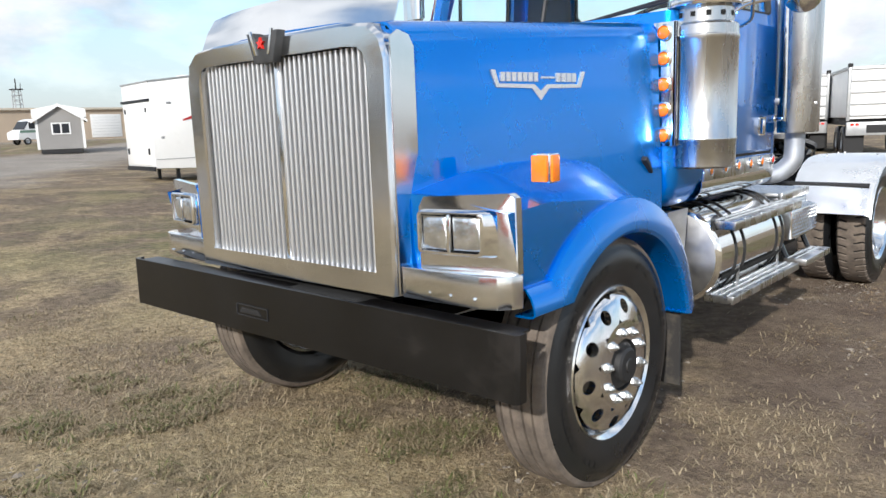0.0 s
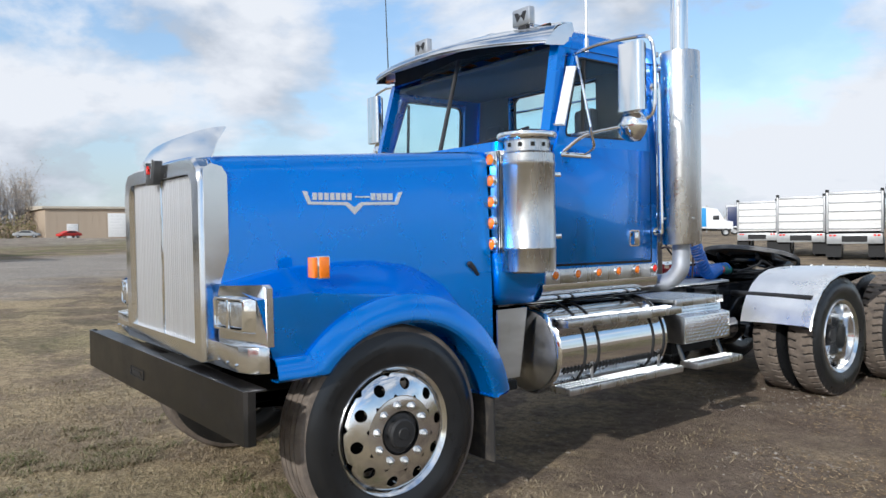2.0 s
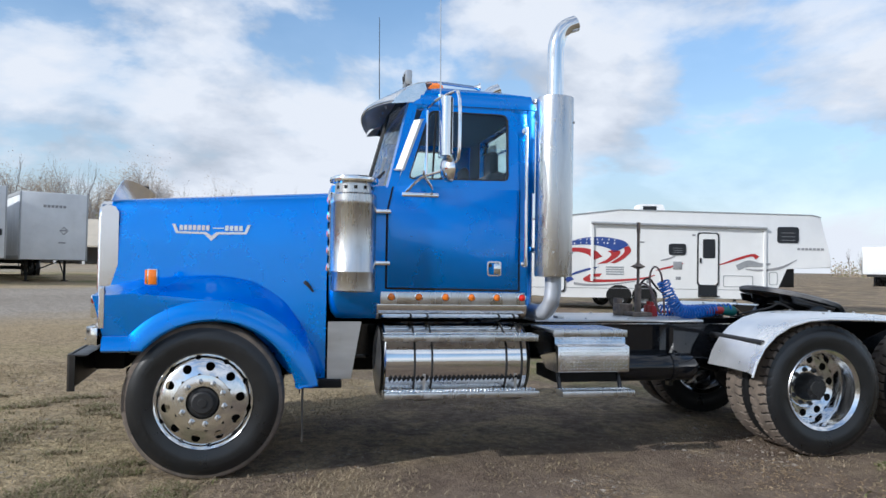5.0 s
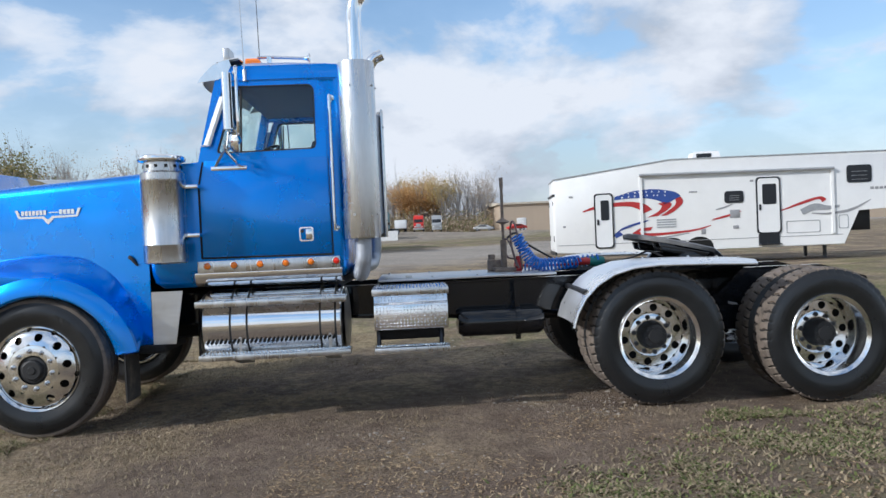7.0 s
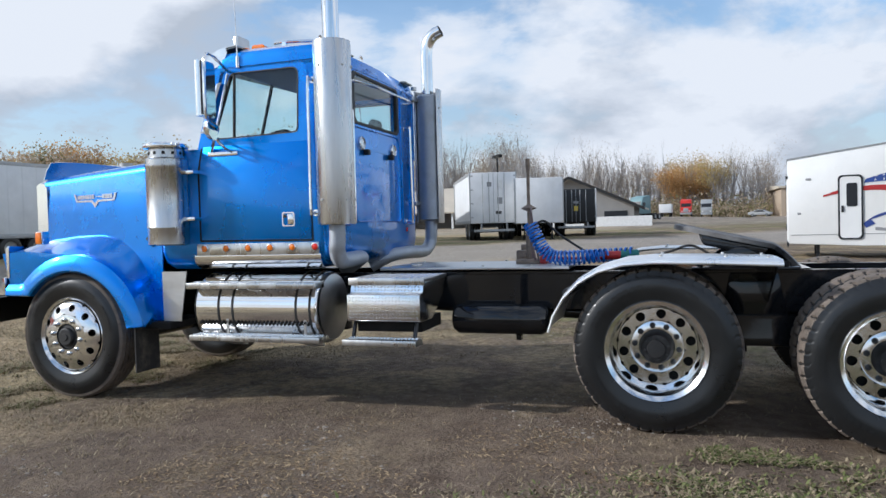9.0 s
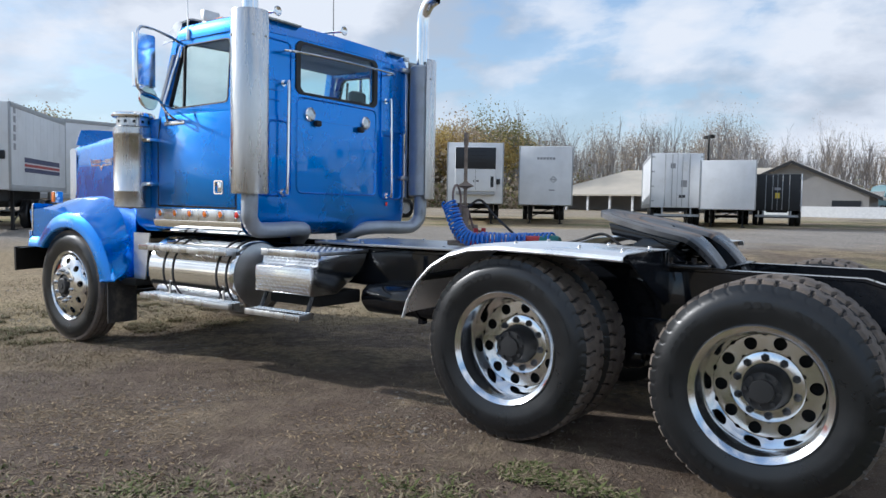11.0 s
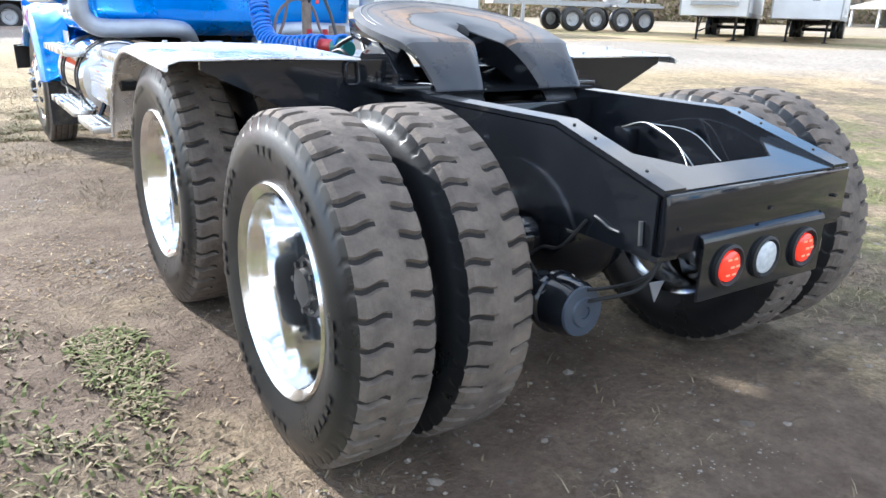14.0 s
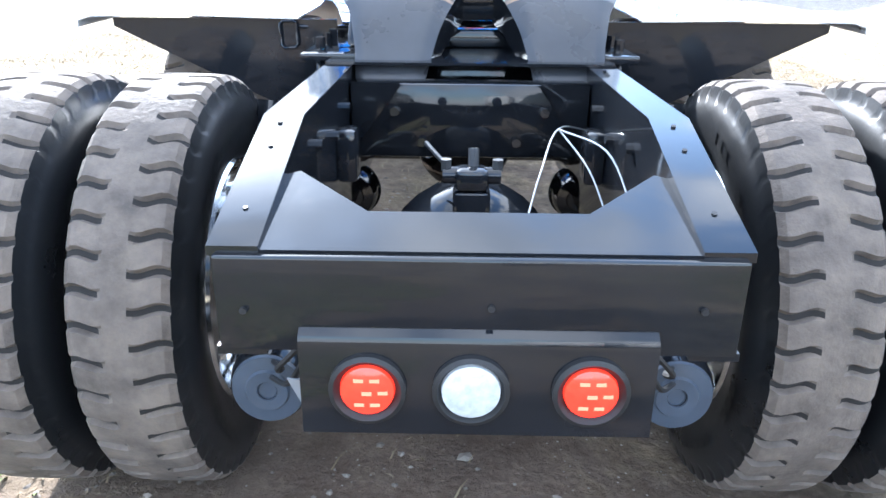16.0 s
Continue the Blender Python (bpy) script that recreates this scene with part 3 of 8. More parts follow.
for y in (-0.5, 1.6, 3.3, 4.2, 5.5, 5.92):
    part("crossmember", box(B(), -0.35, 0.35, y - 0.05, y + 0.05, 0.76, 0.98, 0.01), under_black, truck)
bm = B()
prism(bm, [(0.40, 7.02), (0.40, 6.80), (0.33, 6.76), (0.19, 6.90), (-0.19, 6.90), (-0.33, 6.76), (-0.40, 6.80), (-0.40, 7.02)], "z", 0.862, 0.872)
tail_plate = part("tail_plate", bm, black_paint, truck, "notched black steel plate closing the tail")
tail_plate.matrix_basis = Matrix.Translation((0, 7.05, 0.892)) @ pose(0, 0, 0, -13) @ Matrix.Translation((0, -7.02, -0.875))
part("end_crossmember", box(B(), -0.425, 0.425, 7.03, 7.065, 0.715, 0.884, 0.006), black_paint, truck)
bm = B()
for x, z in ((-0.36, 0.80), (0.38, 0.79), (-0.02, 0.80)):
    cyl(bm, (x, 7.06, z), (x, 7.071, z), 0.006, seg=8)
for s in (1, -1):
    for y, z in ((6.66, 1.008), (6.75, 0.98), (6.95, 0.915)):
        q = Vector((0.395 * s, y, 1.02 - (y - 6.625) * 0.294))
        cyl(bm, q, q + Vector((0, 0.306, 0.952)) * 0.0025, 0.005, seg=8)
part("bolts", bm, black_plastic, truck, kind="stuff")
bm = B()
prism(bm, [(7.036, 0.778), (7.080, 0.752), (7.086, 0.735), (7.086, 0.572), (7.078, 0.572), (7.078, 0.732), (7.074, 0.745), (7.036, 0.768)], "x", -0.292, 0.292)
light_panel = part("tail_light_panel", bm, black_paint, truck, "black folded plate holding three round tail lamps")
for x, m, lab in ((0.18, lit_red, "lit red round tail lamp"), (0.010, white_lens, "white round reversing lamp"), (-0.186, lit_red, "lit red round tail lamp")):
    rr = 0.046 if m is lit_red else 0.050
    ring = part("grommet", lathe(B(), [(0, 0.064), (0.012, 0.064), (0.016, 0.056), (0.006, rr)], (x, 7.086, 0.662), (0, 1, 0), 32), black_plastic, light_panel)
    part("tail_lamp", lathe(B(), [(0.0, rr), (0.012, rr - 0.002), (0.018, rr - 0.016), (0.020, 0.0)], (x, 7.086, 0.662), (0, 1, 0), 32), m, light_panel, lab)
    if m is lit_red:
        diode = pm("diode", (1.0, 0.16, 0.09), 0.3, emit=0.6)
        for k in range(6):
            w = k * math.pi / 3
            q = (x + 0.026 * math.cos(w), 7.103, 0.662 + 0.026 * math.sin(w)) if k else (x, 7.1055, 0.662)
            part("lamp_diode", box(B(), q[0] - 0.008, q[0] + 0.008, q[1], q[1] + 0.002, q[2] - 0.003, q[2] + 0.003), diode, light_panel)
part("wire_tag", prism(B(), [(0.285, 0.595), (0.345, 0.60), (0.315, 0.535)], "y", 6.96, 6.964), muffler_grey, truck)

# wheels
def hole_disc(bm, face, r0, r1, n, rh, hr, depth):
    """A turned disc between two radii with n round hand holes; face(r) gives its height along x."""
    steps = 24
    for k in range(n):
        mid = 2 * math.pi * k / n
        rim_pts, hole_pts, back, between = [], [], [], []
        for i in range(steps):
            w = 2 * math.pi * i / steps + math.pi / steps
            c, s = math.cos(w), math.sin(w)
            m = max(abs(c), abs(s))
            u, v = c / m, s / m
            r = rh + (u * (r1 - rh) if u > 0 else u * (rh - r0))
            t = mid + v * math.pi / n
            ra, ta = r, t
            rim_pts.append(bm.verts.new((face(r), r * math.cos(t), r * math.sin(t))))
            r, t = rh + hr * c, mid + hr * s / rh
            row = []
            for q in (0.75, 0.5, 0.25):
                rq, tq = r + (ra - r) * q, t + (ta - t) * q
                row.append(bm.verts.new((face(rq), rq * math.cos(tq), rq * math.sin(tq))))
            between.append(row)
            hole_pts.append(bm.verts.new((face(r), r * math.cos(t), r * math.sin(t))))
            back.append(bm.verts.new((face(r) - depth, r * math.cos(t), r * math.sin(t))))
        for i in range(steps):
            j = (i + 1) % steps
            run_i, run_j = [rim_pts[i]] + between[i] + [hole_pts[i]], [rim_pts[j]] + between[j] + [hole_pts[j]]
            for q in range(4):
                bm.faces.new((run_i[q], run_j[q], run_j[q + 1], run_i[q + 1]))
            bm.faces.new((hole_pts[i], hole_pts[j], back[j], back[i]))
    bmesh.ops.remove_doubles(bm, verts=bm.verts[:], dist=0.0006)
    return bm


def tyre_mesh(name, slots, half):
    """Tyre about the x axis, outer face towards +x. slots: how many lugs; 0 makes a ribbed steer tyre."""
    side = [(half - 0.035, 0.318), (half - 0.012, 0.338), (half + 0.004, 0.39), (half + 0.010, 0.435), (half - 0.002, 0.482), (half - 0.008, 0.490), (half - 0.014, 0.508)]
    if slots:
        top = [(half - 0.020, 0.528), (half - 0.034, 0.541), (half - 0.048, 0.544), (half - 0.062, 0.545), (0.054, 0.5455), (0.044, 0.5455), (0.036, 0.546), (0.026, 0.546), (0.012, 0.546), (0.0, 0.546)]
    else:
        top = [(half - 0.022, 0.530), (half - 0.036, 0.540)]
        for x in (0.075, 0.028):
            top += [(x + 0.006, 0.545), (x + 0.004, 0.533), (x - 0.004, 0.533), (x - 0.006, 0.545)]
        top += [(0.0, 0.546)]
    prof = side + top
    prof = prof + [(-x, r) for x, r in prof[-2::-1]]
    n = slots * 12 if slots else 96
    bm = B()
    rings = []
    for i in range(n):
        ring = []
        for x, r in prof:
            w = 2 * math.pi * i / n
            if slots and r > 0.50:
                # shoulder slots, slanted, staggered from side to side
                ph = (i + (6 if x < 0 else 0)) % 12
                if ph in (0, 1, 2) and abs(x) > 0.03:
                    r -= 0.006 if r < 0.535 else 0.015 * min(1.0, (abs(x) - 0.024) / 0.025)
                w += 0.05 * abs(x) / half + 0.022 * math.sin(2 * math.pi * abs(x) / half)
            ring.append(bm.verts.new((x, r * math.cos(w), r * math.sin(w))))
        rings.append(ring)
    top_i = {k for k, (x, r) in enumerate(prof) if r > (0.5405 if slots else 0.526)}
    for i in range(n):
        p, q = rings[i], rings[(i + 1) % n]
        for k in range(len(prof) - 1):
            f = bm.faces.new((p[k], p[k + 1], q[k + 1], q[k]))
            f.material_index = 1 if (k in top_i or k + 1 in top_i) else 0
            # slot floors take the dark colour that paints in their shade
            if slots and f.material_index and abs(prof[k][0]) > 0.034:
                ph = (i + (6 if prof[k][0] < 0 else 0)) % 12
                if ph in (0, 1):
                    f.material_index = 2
    for k in range(60):
        # raised sidewall marking, a broken ring of short bars
        if k % 15 in (0, 1, 2, 3, 4, 7, 8, 9):
            w0, w1 = 2 * math.pi * (k + 0.15) / 60, 2 * math.pi * (k + 0.8) / 60
            q = [(half + 0.0125, r * math.cos(w), r * math.sin(w)) for r, w in ((0.418, w0), (0.418, w1), (0.446, w1), (0.446, w0))]
            bm.faces.new([bm.verts.new(c) for c in q])
    me = finish(bm, name, 28)
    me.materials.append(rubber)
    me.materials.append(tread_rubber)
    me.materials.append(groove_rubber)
    return me


steer_tyre, drive_tyre = tyre_mesh("steer_tyre", 0, 0.135), tyre_mesh("drive_tyre", 44, 0.130)


def front_face(r):
    return 0.115 + 0.055 * max(0.0, min(1.0, (0.30 - r) / 0.11)) ** 0.6


def rear_face(r):
    return -0.100 + 0.02 * (0.27 - r)


def rim_mesh(name, front):
    bm = B()
    if front:
        lathe(bm, [(-0.12, 0.318), (-0.12, 0.300), (0.05, 0.292), (0.10, 0.300), (0.118, 0.318), (0.128, 0.330), (0.118, 0.337), (0.10, 0.330)], (0, 0, 0), (1, 0, 0), 64)
        hole_disc(bm, front_face, 0.190, 0.300, 10, 0.248, 0.030, 0.03)
        lathe(bm, [(front_face(0.19), 0.190), (0.170, 0.186), (0.172, 0.180), (0.172, 0.112), (0.150, 0.110)], (0, 0, 0), (1, 0, 0), 64)
    else:
        lathe(bm, [(-0.15, 0.318), (-0.15, 0.300), (-0.12, 0.262), (-0.102, 0.262), (-0.085, 0.268), (-0.02, 0.276), (0.06, 0.286), (0.085, 0.298), (0.105, 0.302), (0.118, 0.318), (0.126, 0.330), (0.116, 0.337), (0.10, 0.330)], (0, 0, 0), (1, 0, 0), 64)
        for f in bm.faces:
            c = f.calc_center_median()
            f.material_index = 1 if c.x < 0.05 else 0
        hole_disc(bm, rear_face, 0.180, 0.262, 10, 0.223, 0.0315, 0.03)
        lathe(bm, [(rear_face(0.180), 0.180), (-0.091, 0.178), (-0.087, 0.172), (-0.087, 0.118), (-0.12, 0.116)], (0, 0, 0), (1, 0, 0), 64)
    me = part_mesh(bm, name, polished)
    me.materials.append(barrel_metal)
    return me


def part_mesh(bm, name, material, angle=35):
    me = finish(bm, name, angle)
    me.materials.append(material)
    return me


front_rim, rear_rim = rim_mesh("front_rim", True), rim_mesh("rear_rim", False)
front_hub = part_mesh(lathe(B(), [(0.05, 0.110), (0.150, 0.108), (0.165, 0.098), (0.168, 0.080), (0.190, 0.076), (0.198, 0.066), (0.198, 0.032), (0.204, 0.028), (0.204, 0.0)], (0, 0, 0), (1, 0, 0), 32), "front_hub", black_plastic)
bm = lathe(B(), [(-0.14, 0.116), (-0.06, 0.112), (0.01, 0.100), (0.025, 0.092), (0.028, 0.060), (0.042, 0.056), (0.046, 0.0)], (0, 0, 0), (1, 0, 0), 32)
for k in range(8):
    w = 2 * math.pi * k / 8
    cyl(bm, (0.02, 0.078 * math.cos(w), 0.078 * math.sin(w)), (0.038, 0.078 * math.cos(w), 0.078 * math.sin(w)), 0.010, seg=8)
rear_hub = part_mesh(bm, "rear_hub", black_plastic)
nut = part_mesh(lathe(B(), [(0, 0.021), (0.008, 0.021), (0.010, 0.016), (0.022, 0.015), (0.026, 0.010), (0.026, 0.007), (0.034, 0.006), (0.034, 0)], (0, 0, 0), (1, 0, 0), 6), "lug_nut", stainless, 20)
dusty_nut = part_mesh(lathe(B(), [(0, 0.021), (0.008, 0.021), (0.010, 0.016), (0.022, 0.015), (0.026, 0.010), (0.026, 0.007), (0.034, 0.006), (0.034, 0)], (0, 0, 0), (1, 0, 0), 6), "dusty_lug_nut", cast_grey, 20)
# drum as a plain black disc; its colour paints the shade behind the hand holes
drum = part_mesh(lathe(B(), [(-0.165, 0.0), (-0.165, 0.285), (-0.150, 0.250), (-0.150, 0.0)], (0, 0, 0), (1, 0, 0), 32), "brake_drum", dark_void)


def hub_z(y):
    """The last axle stands in a slight hollow."""
    return HUB_Z - 0.045 * (y > 6)


def wheel(y, x, s, front, outer=True, spin=0.0):
    """One wheel; s is the side it faces."""
    m = Matrix.Translation((x * s, y, hub_z(y))) @ (pose(0, 0, 0) if s > 0 else pose(0, 0, 0, 0, 0, 180)) @ pose(0, 0, 0, spin)
    w = part("wheel", front_rim if front else rear_rim, None, truck, "polished aluminium ten-hole wheel with black tyre")
    w.matrix_basis = m
    part("tyre", steer_tyre if front else drive_tyre, None, w, "worn steer tyre" if front else "dusty lugged drive tyre")
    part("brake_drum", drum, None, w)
    if outer:
        part("hub", front_hub if front else rear_hub, None, w, "greasy black hub")
        for k in range(10):
            a = 2 * math.pi * (k + 0.5) / 10
            n = part("lug_nut", nut if front else dusty_nut, None, w)
            n.matrix_basis = Matrix.Translation((0.172 if front else -0.087, 0.146 * math.cos(a), 0.146 * math.sin(a)))
    return w


for s in (1, -1):
    wheel(0.0, 1.025, s, True, spin=8)
    for i, y in enumerate(REAR):
        wheel(y, 1.065, s, False, spin=31 * i + 10)
        w = wheel(y, 0.735, -s, False, False, spin=17 * i)
        w.matrix_basis = Matrix.Translation((0.735 * s, y, hub_z(y))) @ pose(0, 0, 0, 0, 0, 180 if s > 0 else 0) @ pose(0, 0, 0, 23 * i)

# axles, springs, brake chambers, drive shaft
for y in REAR:
    bm = B()
    cyl(bm, (-0.62, y, HUB_Z), (0.62, y, HUB_Z), 0.075, seg=20)
    lathe(bm, [(-0.26, 0.0), (-0.24, 0.10), (-0.15, 0.19), (0.0, 0.225), (0.12, 0.20), (0.2, 0.12), (0.24, 0.0)], (0, y, HUB_Z + 0.02), (0, 1, 0), 28)
    cyl(bm, (0, y - 0.24, HUB_Z + 0.05), (0, y - 0.42, HUB_Z + 0.10), 0.07, seg=16)
    part("rear_axle", bm, black_paint, truck, "black drive axle with round differential housing")
bm = box(B(), -0.045, 0.045, 6.37, 6.45, 0.60, 0.80, 0.010)
box(bm, -0.040, 0.040, 6.38, 6.45, 0.80, 0.855, 0.014)
cyl(bm, (-0.07, 6.41, 0.832), (0.07, 6.41, 0.832), 0.022, seg=14)
valve = part("levelling_valve", bm, black_paint, truck, "dark cast air valve over the rear axle")
for x in (-0.062, 0.062):
    part("valve_bolt", cyl(B(), (x, 6.41, 0.845), (x, 6.41, 0.872), 0.014, seg=6), cast_grey, valve)
part("valve_fitting", cyl(B(), (-0.004, 6.40, 0.85), (-0.004, 6.39, 0.895), 0.013, seg=8), cast_grey, valve)
part("valve_arm", tube(B(), smooth_path([(0.05, 6.40, 0.845), (0.085, 6.35, 0.865), (0.115, 6.30, 0.885)]), 0.006, 8), cast_grey, valve)
for s in (1, -1):
    bm = B()
    prism(bm, [(4.55, 0.48), (6.5, 0.48), (6.45, 0.60), (5.75, 0.70), (5.3, 0.70), (4.6, 0.60)], "x", 0.40 * s, 0.52 * s, 0.012)
    prism(bm, [(5.3, 0.68), (5.74, 0.68), (5.68, 1.0), (5.36, 1.0)], "x", 0.437 * s, 0.50 * s, 0.01)
    part("suspension_beam", bm, black_paint, truck)
    for y, tail in ((6.67, True), (5.33, False)):
        bm = lathe(B(), [(-0.16, 0.0), (-0.16, 0.05), (-0.12, 0.085), (-0.05, 0.092), (-0.045, 0.10), (-0.03, 0.10), (-0.025, 0.092), (0.04, 0.090), (0.07, 0.080), (0.075, 0.045), (0.085, 0.042), (0.085, 0.02), (0.078, 0.018), (0.078, 0.0)], (0.43 * s, y + 0.05, 0.465), (0, 1, 0.05), 32)
        chamber = part("brake_chamber", bm, black_paint, truck, "round black spring brake chamber")
        if tail:
            cap = lathe(B(), [(0.071, 0.079), (0.079, 0.076), (0.081, 0.048), (0.088, 0.044), (0.088, 0.022), (0.080, 0.018), (0.080, 0.0)], (0.43 * s, y + 0.05, 0.465), (0, 1, 0.05), 32)
            part("chamber_cap", cap, chamber_grey, chamber, "dull blue-grey end cap")
    bm = B()
    tube(bm, smooth_path([(0.30 * s, 6.98, 0.69), (0.36 * s, 6.96, 0.62), (0.38 * s, 6.86, 0.56), (0.44 * s, 6.75, 0.52)]), 0.006, 6)
    tube(bm, smooth_path([(0.30 * s, 6.96, 0.66), (0.35 * s, 6.93, 0.57), (0.42 * s, 6.8, 0.50)]), 0.006, 6)
    tube(bm, smooth_path([(0.46 * s, 6.22, 0.80), (0.50 * s, 6.34, 0.72), (0.46 * s, 6.46, 0.66), (0.47 * s, 6.58, 0.58), (0.45 * s, 6.62, 0.52)]), 0.006, 6)
    tube(bm, smooth_path([(0.45 * s, 6.80, 0.76), (0.47 * s, 6.72, 0.66), (0.44 * s, 6.60, 0.62), (0.46 * s, 6.52, 0.54)]), 0.005, 6)
    part("air_line", bm, black_plastic, truck)
bm = B()
tube(bm, smooth_path([(-0.31, 6.20, 0.90), (-0.20, 6.42, 0.95), (-0.14, 6.62, 0.90), (-0.10, 6.72, 0.80)]), 0.0021, 6)
tube(bm, smooth_path([(-0.20, 6.42, 0.95), (-0.26, 6.52, 0.88), (-0.30, 6.60, 0.78)]), 0.0021, 6)
tube(bm, smooth_path([(-0.20, 6.42, 0.95), (-0.29, 6.55, 0.93), (-0.33, 6.66, 0.84)]), 0.0021, 6)
part("tail_wiring", bm, brushed, truck, "loose grey wiring in the tail")
# fittings between the rails, ahead of the tail
for s in (1, -1):
    bm = prism(B(), [(0.345 * s, 0.985), (0.20 * s, 0.985), (0.33 * s, 0.80), (0.345 * s, 0.80)], "y", 5.972, 5.984)
    part("gusset_plate", bm, under_black, truck)
    for y, z in ((6.08, 0.93), (6.08, 0.82), (6.30, 0.90), (6.52, 0.93), (6.52, 0.80), (6.72, 0.86)):
        part("rail_bolt", cyl(B(), (0.353 * s, y, z), (0.336 * s, y, z), 0.013, seg=8), black_paint, truck)
    part("shock_bracket", box(B(), *sorted((0.30 * s, 0.353 * s)), 6.16, 6.25, 0.76, 0.90, 0.012), black_paint, truck)
for x, z in ((-0.22, 0.90), (-0.08, 0.93), (0.08, 0.93), (0.22, 0.90), (-0.14, 0.81), (0.14, 0.81)):
    part("crossmember_bolt", cyl(B(), (x, 5.968, z), (x, 5.986, z), 0.014, seg=8), black_paint, truck)
for s in (1, -1):
    # shackle, shock absorber and brake spider behind the last wheels
    loop = [(0.515 * s, 6.14 + 0.080 * math.cos(a) * 0.62 - 0.022 * math.sin(a) * 0.78, 0.835 + 0.080 * math.cos(a) * 0.78 + 0.022 * math.sin(a) * 0.62) for a in np.linspace(0, 2 * math.pi, 25)]
    part("spring_shackle", tube(B(), loop, 0.010, 6), chrome, truck, "worn bright steel shackle")
    bm = cyl(B(), (0.56 * s, 6.05, 0.94), (0.58 * s, 6.10, 0.74), 0.040, seg=16)
    cyl(bm, (0.58 * s, 6.10, 0.74), (0.59 * s, 6.13, 0.58), 0.030, seg=14)
    part("shock_absorber", bm, black_paint, truck, "glossy black shock absorber")
    bm = box(B(), *sorted((0.44 * s, 0.60 * s)), 6.26, 6.52, 0.575, 0.62, 0.012)
    prism(bm, [(6.30, 0.50), (6.50, 0.50), (6.46, 0.58), (6.34, 0.58)], "x", *sorted((0.46 * s, 0.50 * s)), 0.006)
    part("axle_seat", bm, black_paint, truck, "glossy black axle seat plate")
    for y in (6.30, 6.46):
        part("u_bolt", cyl(B(), (0.52 * s, y, 0.50), (0.52 * s, y, 0.665), 0.012, seg=8), under_black, truck)
    bm = tube(B(), smooth_path([(0.441 * s, 6.82, 0.775), (0.443 * s, 6.85, 0.768), (0.442 * s, 6.88, 0.755), (0.443 * s, 6.92, 0.752)]), 0.004, 6)
    part("rail_weld", bm, cast_grey, truck, "chipped bare-metal bead on the rail's end")
    part("rail_bracket", tube(B(), [(0.442 * s, 6.99, 0.80), (0.442 * s, 6.995, 0.735)], 0.007, 6), cast_grey, truck)
part("drive_shaft", cyl(B(), (0, 1.5, 0.78), (0, 4.45, 0.64), 0.055), black_paint, truck)
bm = B()
box(bm, -0.30, 0.30, -0.6, 1.5, 0.62, 1.10, 0.05)
box(bm, -0.25, 0.25, -0.4, 1.2, 1.10, 1.60, 0.05)
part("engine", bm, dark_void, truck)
bm = B()
cyl(bm, (-0.85, 0.03, 0.45), (0.85, 0.03, 0.45), 0.06)
prism(bm, [(-0.65, 0.62), (0.75, 0.62), (0.75, 0.68), (0.1, 0.56), (-0.65, 0.68)], "x", 0.36, 0.45)
prism(bm, [(-0.65, 0.62), (0.75, 0.62), (0.75, 0.68), (0.1, 0.56), (-0.65, 0.68)], "x", -0.45, -0.36)
part("front_axle", bm, black_paint, truck)

# bumper, slightly out of square
bm = B()
outer = [(-1.21, -0.87), (-1.208, -0.905), (-1.195, -0.92), (1.195, -0.92), (1.208, -0.905), (1.21, -0.87)]
inner = [(1.196, -0.87), (1.19, -0.905), (-1.19, -0.905), (-1.196, -0.87)]
prism(bm, outer + inner, "z", 0.675, 0.915)
bumper = part("bumper", bm, bumper_black, truck, "plain matt black steel bumper")
bumper.matrix_basis = Matrix.Translation((0, 0.015, -0.008)) @ pose(0, 0, 0, 0, 1.2, 2.6)
bm = B()
for z0, z1 in ((0.80, 0.806), (0.75, 0.756)):
    box(bm, -0.32, -0.10, -0.924, -0.90, z0, z1)
box(bm, -0.32, -0.314, -0.924, -0.90, 0.75, 0.806)
box(bm, -0.10, -0.094, -0.924, -0.90, 0.75, 0.806)
prism(bm, [(-0.30, 0.765), (-0.14, 0.765), (-0.16, 0.79), (-0.28, 0.79)], "y", -0.9225, -0.90)
part("bumper_top", box(B(), -1.18, 1.18, -0.904, -0.80, 0.900, 0.908), bumper_black, bumper)
part("tow_pin_pocket", bm, black_plastic, bumper)
part("bumper_bracket", box(B(), -0.5, 0.5, -0.87, -0.65, 0.68, 0.90, 0.02), dark_void, truck)

# grille shell, bars, emblem, bug shield
bm = B()
shell_o = [(-0.68, 0.93), (-0.685, 1.82), (-0.66, 1.90), (-0.60, 1.945), (-0.45, 1.958), (0.45, 1.958), (0.60, 1.945), (0.66, 1.90), (0.685, 1.82), (0.68, 0.93)]
shell_i = [(-0.575, 1.015), (-0.575, 1.79), (-0.56, 1.84), (-0.53, 1.865), (-0.45, 1.872), (0.45, 1.872), (0.53, 1.865), (0.56, 1.84), (0.575, 1.79), (0.575, 1.015)]
rings = []
for poly, y in ((shell_o, -0.70), (shell_o, -0.805), ([(x * 0.985, z if z < 1 else z - 0.012) for x, z in shell_o], -0.822), ([(x * 1.01, z) for x, z in shell_i], -0.822), (shell_i, -0.812), (shell_i, -0.74)):
    rings.append([(x, y, z) for x, z in poly])
loft(bm, rings, closed=True)
grille = part("grille_surround", bm, satin, truck, "bright chrome radiator surround")
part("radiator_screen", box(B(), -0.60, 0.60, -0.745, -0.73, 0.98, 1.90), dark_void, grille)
bars = 34
